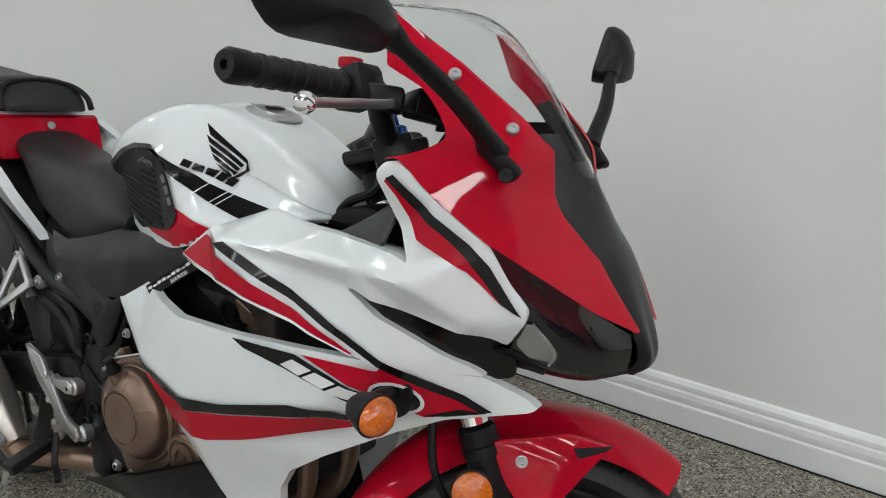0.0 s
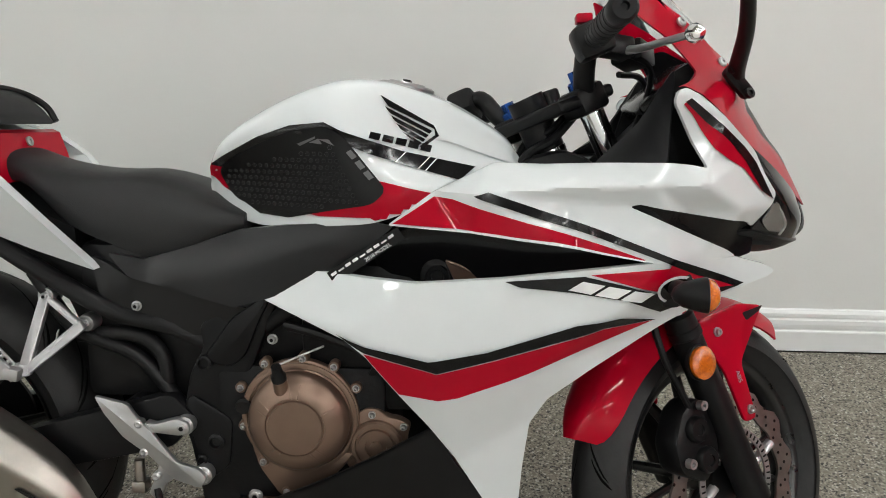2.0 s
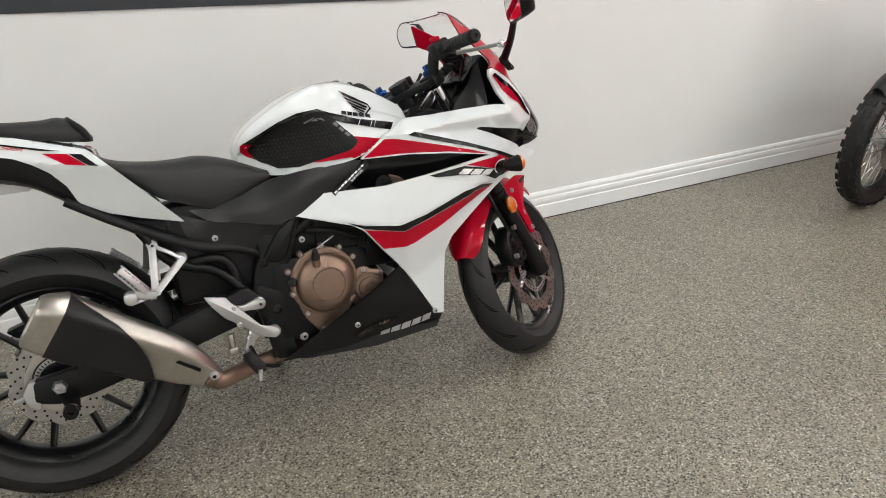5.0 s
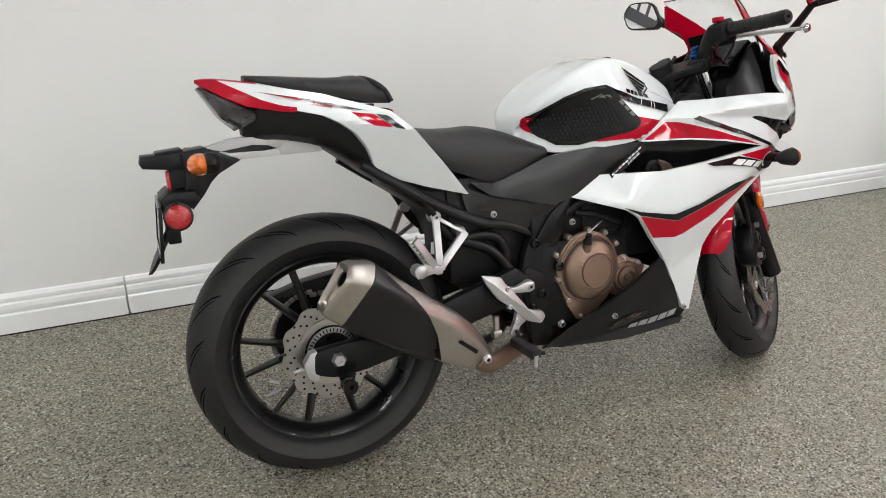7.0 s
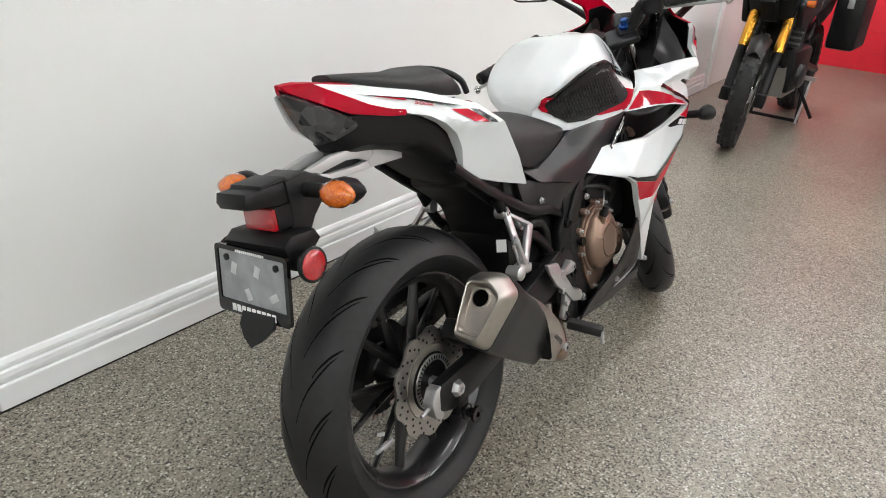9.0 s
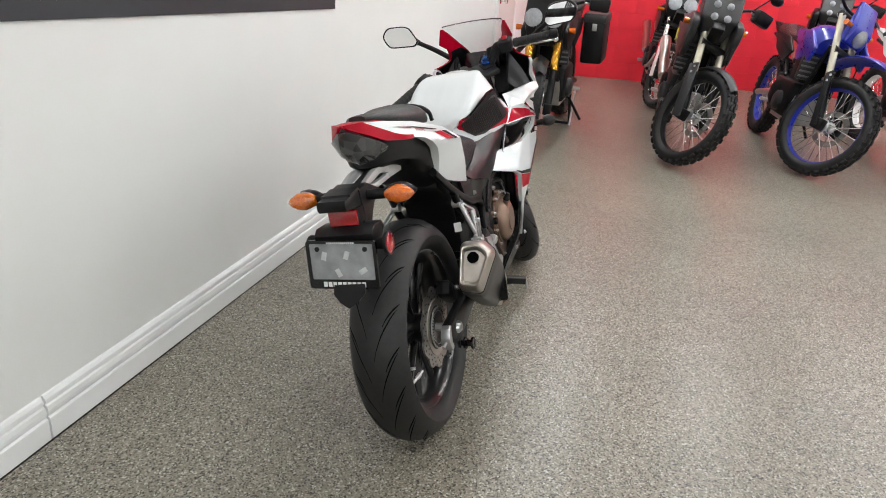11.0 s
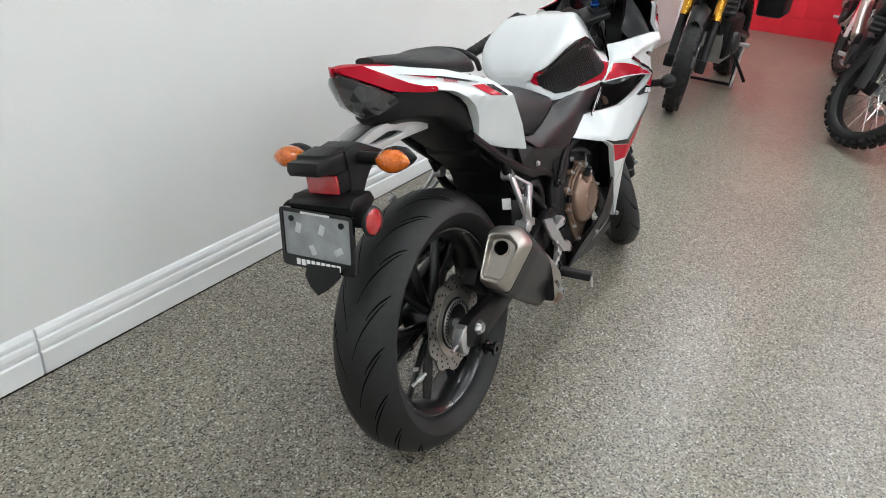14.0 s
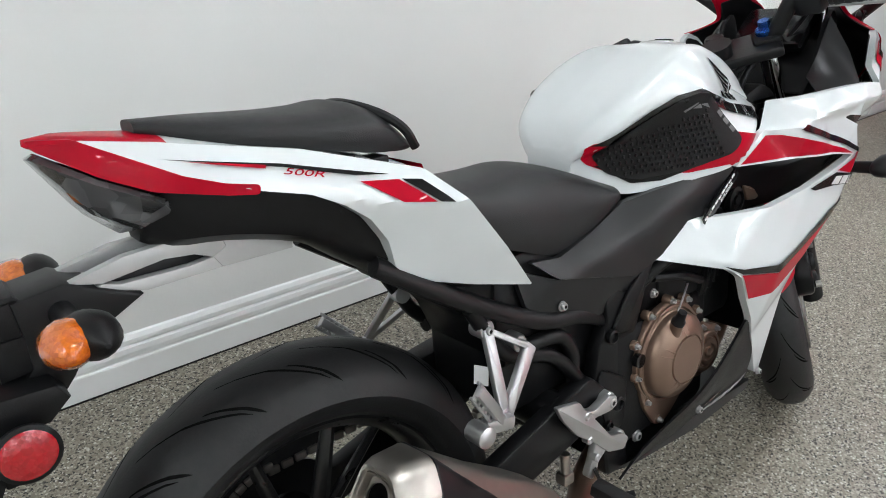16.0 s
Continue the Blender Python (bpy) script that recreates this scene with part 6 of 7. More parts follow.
part("inner_mudguard", plate([(0.18, 0.70), (0.34, 0.64), (0.37, 0.48), (0.34, 0.42), (0.325, 0.47), (0.27, 0.60), (0.17, 0.67)], -0.075, 0.075, 0.005, 0.02), MATBLACK, bike, "black inner mudguard")
part("warning_label", moved(box(-0.001, 0.001, -0.011, 0.011, -0.014, 0.014), pose(0.262, -0.090, 0.520, 0, 10, 24)), DECALW, bike, "small white sticker behind the hanger")
# belly pan
BELLYY = spline_surface([(0.52, 0.236, -0.14), (0.645, 0.304, -0.158), (0.87, 0.418, -0.16), (1.0, 0.232, -0.10), (0.79, 0.21, -0.10), (0.73, 0.281, -0.148), (0.6, 0.225, -0.115), (0.9, 0.30, -0.14)])
BELLY = [(0.515, 0.232), (0.58, 0.262), (0.645, 0.304), (0.868, 0.420), (0.884, 0.404), (0.905, 0.362), (1.005, 0.236), (0.997, 0.219), (0.90, 0.209), (0.787, 0.203), (0.586, 0.221)]
for s in (-1, 1):
    belly = part("belly_pan", panel(BELLY, BELLYY, side=s, d=0.005), MATBLACK, bike, "matt black belly pan")
    if s < 0:
        bt = tree_of(belly)
        # The pan stays whole: films paint the shaded opening and the pipe in it.
        film("slot", [[(0.722, 0.243), (0.75, 0.262), (0.80, 0.272), (0.855, 0.270), (0.83, 0.252), (0.79, 0.24), (0.735, 0.235)]], bt, GLOSSBLACK, belly, "black film painted as a shaded opening", r=0.006)
        film("header_glimpse", [[(0.742, 0.247), (0.76, 0.26), (0.81, 0.269), (0.84, 0.268), (0.80, 0.255)]], bt, COPPER, belly, "copper-coloured film painted as a pipe in the opening", lift=0.0022)
        film("name_block", slab_letters(5, 0.800, 0.214, 0.965, 0.233, 0.020, 0.35, 0.16), bt, DECALLIGHT, belly, "grey name blocks", lift=0.0016)
        bolt((0.729, -0.151, 0.283), belly, 0.006)
        film("edge_lip", [[(0.65, 0.303), (0.866, 0.416), (0.872, 0.405), (0.66, 0.293)]], bt, MATBLACK, belly, lift=0.004)
bolt((0.968, -0.137, 0.262), fairing, 0.006)
part("belly_floor", plate([(0.54, 0.225), (0.99, 0.222), (0.98, 0.205), (0.79, 0.195), (0.59, 0.212)], -0.11, 0.11), CHARCOAL, bike)
for y in (-0.05, 0.05):
    part("header_pipe", tube([(0.86, y, 0.52), (0.95, y, 0.46), (0.965, y, 0.36), (0.90, y * 0.8, 0.27), (0.75, y * 0.6, 0.24)], 0.02, 12), COPPER, bike, "brownish header pipe")

# ---- exhaust ----
D = Vector((0.318, 0.03, -0.218)).normalized()
A0 = Vector((0.003, -0.201, 0.51)) - D * 0.010
V = (Vector((0, 0, 1)) - D * D.z).normalized()
U = D.cross(V).normalized()
PENT = rounded([(-0.036, 0.045), (0.022, 0.047), (0.054, 0.014), (0.015, -0.092), (-0.043, -0.082)], 0.014, 4)
PENT = [tuple(Vector(p).lerp(Vector(q), k / 4)) for p, q in zip(PENT, PENT[1:] + PENT[:1]) for k in range(4 if (Vector(q) - Vector(p)).length > 0.02 else 1)]
if U.y > 0:
    U = -U


def muffler(stations, name, material, parent, label="", closed=True, top=None):
    """A five-sided drum: each station is a distance, a width and a shift; `top` cuts it off above a height."""
    rows = []
    for d, s, o in stations:
        c = A0 + D * d
        cut = 1.0 if top is None else top(d)
        rows.append([c + U * (a * s) + V * min(b * s + o, cut) for a, b in PENT])
    return part(name, skin(rows, closed=True, caps=closed), material, parent, label)


def shield_top(d):
    """The slanting upper edge of the black shield."""
    line = ((0.0, 0.072), (0.045, 0.066), (0.093, 0.052), (0.16, 0.036), (0.213, 0.012), (0.254, -0.018), (0.285, -0.055), (0.31, -0.085))
    for (d0, h0), (d1, h1) in zip(line, line[1:]):
        if d <= d1:
            return h0 + (h1 - h0) * (d - d0) / (d1 - d0)
    return line[-1][1]


exh = muffler([(0.007, 0.71, -0.005), (0.001, 0.75, -0.004), (0.0, 0.81, -0.003), (0.003, 0.86, -0.002), (0.012, 0.94, 0.002), (0.050, 1.09, 0.0125), (0.10, 1.06, 0.010), (0.17, 0.975, 0.008), (0.25, 0.92, 0.009), (0.30, 0.86, 0.008), (0.35, 0.76, 0.004), (0.39, 0.61, -0.003), (0.42, 0.47, -0.011), (0.44, 0.36, -0.016)], "exhaust", STEEL, bike, "brushed steel silencer with a black shield", closed="last")
muffler([(0.050, 1.06, 0.012), (0.052, 1.12, 0.0125)] + [(0.06 + 0.012 * k, 1.125 - 0.0008 * (k - 3) ** 2 if k < 4 else 1.125 - 0.0098 * (k - 3), 0.0125 - 0.0003 * k) for k in range(20)] + [(0.292, 0.86, 0.006)], "shield", CHARCOAL, exh, "matt black heat shield", top=shield_top)
face = []
for s, d in ((0.73, 0.006), (0.70, 0.004), (0.67, 0.006), (0.64, 0.016)):
    face.append([A0 + D * d + U * (a * s) + V * (b * s - 0.005) for a, b in PENT])
part("end_face", skin(face, closed=True, caps="last"), STEEL, exh, "recessed end face")
oc = A0 + D * 0.016 + V * 0.004
part("outlet", lathe([(0.0195, 0), (0.0195, 0.006), (0.0165, 0.006), (0.016, -0.03), (0, -0.03)], 28, oc, oc - D), STEEL, exh, "round outlet")
# A black disc across the outlet paints the shade inside it.
part("outlet_shade", lathe([(0.0164, 0), (0, 0)], 24, oc - D * 0.003, oc - D), GROOVE, exh)
# No cut is made here: black film paints the slot's dark inside.
film("cone_slot", [[(0.253, 0.327), (0.263, 0.330), (0.309, 0.292), (0.305, 0.283)]], tree_of(exh), GLOSSBLACK, exh, "black film painted as a shaded slot on the steel cone", lift=0.0008, r=0.003)
p = A0 + D * 0.425 - V * 0.026
part("exhaust_pipe", tube([p, p + D * 0.03, Vector((0.42, -0.130, 0.236)), Vector((0.50, -0.08, 0.232)), Vector((0.62, -0.03, 0.235))], 0.022, 14), COPPER, bike, "heat-browned exhaust pipe")
part("clamp", rod(p - D * 0.012, p + D * 0.018, 0.026, segs=20, bevel=0.003), COPPER, exh)
bolt((0.335, -0.192, 0.262), exh, 0.0095)

# ---- footrests ----
for s in (-1, 1):
    def lean_plate(poly, y0, k):
        """A bevelled casting whose foot stands further out than its head."""
        bm = plate(poly, 0.0, 0.011, 0.0025, 0.003)
        for v in bm.verts:
            v.co.y = s * (y0 + (0.60 - v.co.z) * k * (1.0 if s < 0 else 1.8) - v.co.y)
        return bm
    def bar(p, q, w0, w1):
        """A straight bar of the casting from p to q, w0 and w1 half wide."""
        p, q = Vector(p), Vector(q)
        n = Vector((q.y - p.y, p.x - q.x)).normalized()
        return lean_plate([tuple(p + n * w0), tuple(q + n * w1), tuple(q - n * w1), tuple(p - n * w0)], 0.112, 0.42)
    hang = part("pillion_hanger", join(bar((0.262, 0.600), (0.247, 0.496), 0.0085, 0.009), bar((0.328, 0.558), (0.247, 0.488), 0.009, 0.0075), bar((0.262, 0.597), (0.323, 0.556), 0.0045, 0.0045), bar((0.257, 0.494), (0.186, 0.482), 0.010, 0.010)), ALU, bike, "cast aluminium pillion footrest hanger")
    for x, z in ((0.262, 0.597), (0.323, 0.554)):
        part("eye", lathe([(0.0145, 0), (0.0145, 0.02), (0.0125, 0.024), (0.007, 0.024)], 18, (x, s * 0.086, z), (x, s * 1.086, z)), ALU, hang)
        bolt((x, s * 0.109, z), hang, 0.0060, s)
    part("peg_pivot", lathe([(0.015, 0), (0.015, 0.03), (0.010, 0.034), (0, 0.034)], 16, (0.19, s * 0.150, 0.492), (0.19, s * 1.15, 0.488)), ALU, hang)
    part("peg", moved(join(box(-0.004, 0.005, -0.007, 0.007, -0.006, 0.10, 0.002), box(-0.008, -0.003, -0.014, -0.009, 0.012, 0.102, 0.002), box(-0.008, -0.003, 0.009, 0.014, 0.012, 0.102, 0.002), *[box(-0.0075, -0.002, -0.012, 0.012, 0.018 + 0.012 * k, 0.024 + 0.012 * k, 0.001) for k in range(7)]), frame_to((0.235, s * (0.165 if s < 0 else 0.200), 0.485), (0.165 if s < 0 else 0.150, s * 0.185, 0.585 if s < 0 else 0.568))), ALU, hang, "folded ribbed footrest")
    part("knuckle", moved(box(-0.026, 0.026, -0.008, 0.008, -0.010, 0.010, 0.004), pose(0.222, s * 0.165, 0.492, 0, 12, 0)), ALU, hang)
guard = part("heel_guard", plate([(0.350, 0.452), (0.402, 0.440), (0.412, 0.424), (0.440, 0.392), (0.476, 0.346), (0.508, 0.337), (0.522, 0.322), (0.510, 0.305), (0.470, 0.318), (0.432, 0.356), (0.392, 0.386), (0.364, 0.424)], -0.152, -0.143, 0.002, 0.006), ALU, bike, "aluminium heel guard and footrest hanger")
part("upper_arm", plate([(0.426, 0.412), (0.440, 0.407), (0.478, 0.418), (0.496, 0.410), (0.496, 0.394), (0.480, 0.389), (0.441, 0.393), (0.430, 0.388)], -0.149, -0.133, 0.003, 0.006), ALU, guard)
part("lower_arm", plate([(0.446, 0.350), (0.478, 0.332), (0.470, 0.318), (0.452, 0.306), (0.448, 0.290), (0.438, 0.278), (0.424, 0.290), (0.436, 0.316)], -0.146, -0.132, 0.003, 0.005), ALU, guard)
for x, z in ((0.424, 0.362), (0.441, 0.322), (0.418, 0.408)):
    part("small_screw", lathe([(0.007, 0), (0.007, 0.012), (0.004, 0.014), (0, 0.012)], 12, (x, -0.140, z), (x, -1, z)), ALU, guard)
part("pedal", tube([(0.44, -0.146, 0.30), (0.455, -0.16, 0.255), (0.48, -0.17, 0.24), (0.50, -0.18, 0.238)], 0.006, 8, flat=0.6), FRAME, guard)
for x, z in ((0.484, 0.402), (0.510, 0.320)):
    part("eye", lathe([(0.0155, 0), (0.0155, 0.016), (0.012, 0.02), (0.008, 0.02)], 18, (x, -0.124, z), (x, -1, z)), ALU, guard)
    bolt((x, -0.143, z), guard, 0.008)
part("rider_peg", moved(box(-0.014, 0.014, -0.011, 0.011, 0, 0.085, 0.004), frame_to((0.428, -0.155, 0.278), (0.445, -0.245, 0.262))), RUBBER, guard, "black rubber footrest")
part("peg_tip", rod((0.441, -0.236, 0.262), (0.437, -0.240, 0.236), 0.006, 0.004), ALU, guard)
part("master_cylinder", join(rod((0.40, -0.12, 0.30), (0.40, -0.12, 0.335), 0.008), box(0.388, 0.412, -0.13, -0.108, 0.28, 0.30, 0.004)), STEEL, bike, "small brake cylinder")
# side stand on the far side, down on the floor
inv = BIKE.inverted()
foot = inv @ Vector((0.43 + 0.60, -0.967 + 0.36, 0.012))
part("side_stand", tube([(0.56, 0.11, 0.25), (0.575, 0.20, 0.17), foot], 0.012, 10), FRAME, bike, "black side stand")
part("stand_foot", moved(box(-0.03, 0.03, -0.02, 0.02, -0.006, 0.006, 0.003), inv @ pose(0.43 + 0.60, -0.967 + 0.37, 0.007, 0, 0, 20)), FRAME, bike)

# ---- the motorcycles at the far end ----
MAROON = mat("maroon_paint", (0.10, 0.008, 0.015), 0.3, coat=0.6, vary=0.08)
YELLOWM = mat("yellow_mark", (0.55, 0.6, 0.03), 0.4, vary=0.05)
LAMPGLASS = mat("lamp_glass", (0.26, 0.27, 0.29), 0.06, coat=1.0, vary=0.15, scale=40)


def wire_wheel(name, parent, r, w, rim_r, m, rim_mat, knob, spokes=36):
    """A spoked wheel with a tyre; knob is the height of its blocks."""
    hub = part(name, moved(lathe([(0.03, -0.05), (0.045, -0.04), (0.025, -0.02), (0.025, 0.02), (0.045, 0.04), (0.03, 0.05)], 18, (0, 0, 0), (0, 1, 0)), m), ALU, parent)
    h = w / 2
    prof = [(-0.6 * h, rim_r), (-0.95 * h, rim_r + 0.02), (-1.0 * h, r - 0.035), (-0.8 * h, r - 0.014), (-0.4 * h, r - 0.004), (0, r)]
    prof = prof + [(-y, q) for y, q in prof[-2::-1]]
    part("tyre", moved(lathe([(q, y) for y, q in prof], 60, (0, 0, 0), (0, 1, 0), closed=True), m), RUBBER, hub, "black block-pattern tyre")
    bm = bmesh.new()
    n = 34
    verts, faces = [], []
    for k in range(n):
        for j, (u, s) in enumerate(((-0.82, 0.5), (-0.3, 0), (0.3, 0), (0.82, 0.5))):
            a = 2 * math.pi * (k + s) / n
            rr = r - (0.014 if abs(u) > 0.5 else 0.003)
            c = Matrix.Rotation(-a, 4, "Y") @ Matrix.Translation((rr, u * h, 0))
            i = len(verts)
            for dx in (-0.004, knob):
                for dy, dz in ((-1, -1), (1, -1), (1, 1), (-1, 1)):
                    verts.append(c @ Vector((dx, dy * h * 0.17, dz * math.pi * r / n * 0.55)))
            faces += [[i + 4, i + 5, i + 6, i + 7], [i, i + 1, i + 5, i + 4], [i + 1, i + 2, i + 6, i + 5], [i + 2, i + 3, i + 7, i + 6], [i + 3, i, i + 4, i + 7]]
    vs = [bm.verts.new(v) for v in verts]
    for f in faces:
        bm.faces.new([vs[i] for i in f])
    tagged(part("tread", moved(bm, m), RUBBER, hub, smooth=False), kind="stuff")
    rw = 0.55 * h
    part("rim", moved(lathe([(rim_r + 0.008, -rw), (rim_r - 0.004, -rw), (rim_r - 0.01, -rw * 0.5), (rim_r - 0.016, 0), (rim_r - 0.01, rw * 0.5), (rim_r - 0.004, rw), (rim_r + 0.008, rw)], 60, (0, 0, 0), (0, 1, 0), closed=True), m), rim_mat, hub)
    bm = None
    for k in range(spokes):
        s = 1 if k % 2 else -1
        a = 2 * math.pi * k / spokes
        b = a + (0.5 if k % 4 < 2 else -0.5)
        c = rod((0.04 * math.cos(b), s * 0.036, 0.04 * math.sin(b)), ((rim_r - 0.008) * math.cos(a), 0, (rim_r - 0.008) * math.sin(a)), 0.0022, segs=5)
        bm = c if bm is None else join(bm, c)
    tagged(part("wire_spokes", moved(bm, m), CHROME, hub), kind="stuff")
    return hub


def offroad_bike(name, label, front, rear, lean, steer, rf, rr, w, colours, style):
    """A standing trail motorcycle. colours: body, fork, rim, seat, guard."""
    body_mat, fork_mat, rim_mat, seat_mat, guard_mat = colours
    d = Vector(front) - Vector(rear)
    wb = d.length
    b = empty(name, Matrix.Translation((*rear, 0.004 + 0.01 * (lean > 0))) @ Matrix.Rotation(math.atan2(d.y, d.x), 4, "Z") @ Matrix.Rotation(radians(-lean), 4, "X"), label=label, category="motorcycle")
    rake = radians(27)
    up = Vector((-math.sin(rake), 0, math.cos(rake)))
    ax = Vector((wb, 0, rf))
    piv = ax - Vector((0.05, 0, 0))
    st = Matrix.Translation(piv) @ Matrix.Rotation(radians(steer), 4, up) @ Matrix.Translation(-piv)
    knob = 0.012 if style != "tourer" else 0.004
    wire_wheel("rear_wheel", b, rr, w * 1.25, rr - 0.09, Matrix.Translation((0, 0, rr)), rim_mat, knob)
    fw = wire_wheel("front_wheel", b, rf, w, rf - 0.075, st @ Matrix.Translation(ax), rim_mat, knob)
    part("brake_disc", moved(lathe([(0.09, 0), (0.13, 0), (0.13, 0.004), (0.09, 0.004)], 36, (0, 0.055, 0), (0, 1, 0), closed=True), st @ Matrix.Translation(ax)), DISC, fw)
    top = 0.78 if style != "tourer" else 0.70
    for s in (-1, 1):
        o = Vector((0, s * 0.10, 0))
        f = part("fork_leg", moved(rod(ax + o - up * 0.03, ax + o + up * 0.30, 0.028), st), FRAME, b, "fork leg")
        part("fork_tube", moved(rod(ax + o + up * 0.28, ax + o + up * top, 0.025 if style != "tourer" else 0.03), st), fork_mat, f)
        if style != "tourer":
            wide = 0.5 if style == "enduro" else 1.0
            part("fork_guard", moved(plate([(wb + 0.01 - 0.04 * wide, rf - 0.05), (wb + 0.01 + 0.04 * wide, rf - 0.03), (wb - 0.13 + 0.04 * wide, rf + 0.34), (wb - 0.13 - 0.04 * wide, rf + 0.30)], s * 0.145, s * 0.135, 0.004, 0.012), st), guard_mat, f)
            for h in (0.26, 0.30):
                part("guard_screw", moved(rod((wb - 0.105, s * 0.144, rf + h), (wb - 0.105, s * 0.150, rf + h), 0.008), st), ALU, f)
        part("fork_boot", moved(box(-0.03, 0.05, -0.03, 0.03, -0.05, 0.03, 0.01), st @ Matrix.Translation(ax + o)), FRAME, f)
    part("clamp", moved(rod(ax + Vector((0, -0.12, 0)) + up * 0.52, ax + Vector((0, 0.12, 0)) + up * 0.52, 0.03), st), FRAME, b)
    part("top_clamp", moved(rod(ax + Vector((0, -0.12, 0)) + up * top, ax + Vector((0, 0.12, 0)) + up * top, 0.026), st), FRAME, b)
    hz = ax + up * (top + 0.06)
    bar = part("handlebar", moved(tube([hz + Vector((-0.10, -0.42, 0.06)), hz + Vector((-0.02, -0.25, 0.07)), hz + Vector((0, -0.08, 0)), hz + Vector((0, 0.08, 0)), hz + Vector((-0.02, 0.25, 0.07)), hz + Vector((-0.10, 0.42, 0.06))], 0.012, 10), st), FRAME, b)
    for s in (-1, 1):
        part("grip", moved(rod(hz + Vector((-0.075, s * 0.33, 0.066)), hz + Vector((-0.105, s * 0.43, 0.06)), 0.018), st), RUBBER, bar)
        part("lever", moved(tube([hz + Vector((0.0, s * 0.24, 0.06)), hz + Vector((-0.03, s * 0.38, 0.04))], 0.007, 8), st), ALU, bar)
        part("mirror_stalk", moved(tube([hz + Vector((-0.03, s * 0.26, 0.07)), hz + Vector((-0.02, s * 0.34, 0.20))], 0.006, 8), st), FRAME, bar)
        glass_c = hz + Vector((-0.01, s * 0.38, 0.22))
        m_out = [(0.062 * math.cos(a * math.pi / 8) * (1.25 if style == "tourer" else 1.0), 0.042 * math.sin(a * math.pi / 8)) for a in range(16)]
        mirror = part("mirror", moved(skin([[(d, y * q, z * q) for y, z in m_out] for q, d in ((0.9, -0.004), (1.0, 0.0), (0.95, 0.014), (0.7, 0.028), (0.25, 0.034))], closed=True, caps=True), st @ Matrix.Translation(glass_c)), MATBLACK, bar)
        part("mirror_glass", moved(skin([[(d, y * 0.86, z * 0.86) for y, z in m_out] for d in (-0.006, -0.0035)], closed=True, caps=True), st @ Matrix.Translation(glass_c)), MIRROR, bar)
    # front mudguard
    def guard(r, a0, a1, hw, drop):
        rows = []
        for i in range(19):
            a = radians(a0 + (a1 - a0) * i / 18)
            q = hw * (0.5 + 0.5 * math.sin(math.pi * (0.1 + 0.85 * i / 18)))
            rows.append([((r + drop * math.cos(a)) * math.cos(a), q * k / 4, r * math.sin(a) - 0.03 * (abs(k) / 4) ** 2) for k in range(-4, 5)])
        return thick(skin(rows), 0.005)
    if style == "enduro":
        part("front_mudguard", moved(moved(guard(rf + 0.15, 32, 132, 0.10, 0.12), Matrix.Translation(ax + Vector((0.02, 0, 0.02)))), st), body_mat, b, "high front mudguard")
    else:
        part("front_mudguard", moved(moved(guard(rf + 0.028, 52, 142, 0.058, 0.0), Matrix.Translation(ax)), st), guard_mat, b, "low front mudguard")
    # head
    hc = ax + up * (top - 0.02) + Vector((0.10, 0, 0.02))
    if style == "enduro":
        mask = part("headlight_mask", moved(plate([(hc.x - 0.03, hc.z - 0.16), (hc.x + 0.04, hc.z - 0.17), (hc.x + 0.06, hc.z - 0.06), (hc.x - 0.02, hc.z + 0.12), (hc.x - 0.05, hc.z + 0.12)], -0.10, 0.10, 0.02, 0.02), st), body_mat, b, "headlight mask")
        part("headlight", moved(lathe([(0.06, 0), (0.06, 0.02), (0.03, 0.035), (0, 0.038)], 24, hc + Vector((0.04, 0, -0.10)), hc + Vector((1, 0, -0.16))), st), LAMPGLASS, mask)
        for s in (-1, 1):
            part("indicator", moved(rod(hc + Vector((0, s * 0.10, -0.05)), hc + Vector((0, s * 0.16, -0.05)), 0.016, 0.02), st), AMBER, mask)
    else:
        half = 0.135 if style == "rally" else 0.15
        nose = plate([(hc.x - 0.16, hc.z - 0.24), (hc.x + 0.0, hc.z - 0.20), (hc.x + 0.10, hc.z - 0.04), (hc.x - 0.02, hc.z + 0.14), (hc.x - 0.22, hc.z + 0.04)], -half, half, 0.03, 0.03)
        for v in nose.verts:
            v.co.y *= 1.0 - (2.2 if style == "rally" else 0.9) * max(0.0, hc.z - 0.02 - v.co.z)
        mask = part("nose_fairing", nose, GREYPL if style == "rally" else MATBLACK, b, "nose fairing")
        part("beak", plate([(hc.x - 0.08, hc.z - 0.23), (hc.x + 0.02, hc.z - 0.215), (hc.x + 0.16, hc.z - 0.10), (hc.x + 0.10, hc.z - 0.06), (hc.x + 0.02, hc.z - 0.13)], -0.045, 0.045, 0.012, 0.01), MATBLACK, mask, "pointed black beak")
        part("screen", thick(skin([[(hc.x - 0.0, -0.11, hc.z + 0.10), (hc.x + 0.04, 0, hc.z + 0.11), (hc.x, 0.11, hc.z + 0.10)], [(hc.x - 0.10, -0.10, hc.z + 0.30), (hc.x - 0.07, 0, hc.z + 0.31), (hc.x - 0.10, 0.10, hc.z + 0.30)]]), 0.004), SCREEN, mask)
        for y, z in (((-0.045, -0.03), (0.045, -0.03), (-0.045, 0.05), (0.045, 0.05)) if style == "rally" else ((-0.075, -0.02), (0.075, -0.02))):
            r = 0.021 if style == "rally" else 0.055
            x = hc.x + (0.085 if z < 0 else 0.04)
            part("headlight", lathe([(r * 1.2, -0.02), (r * 1.2, 0.008), (r, 0.012), (r * 0.6, 0.02), (0, 0.022)], 22, (x, y, hc.z + z), (x + 1, y, hc.z + z + 0.25)), LAMPGLASS, mask, "round headlight")
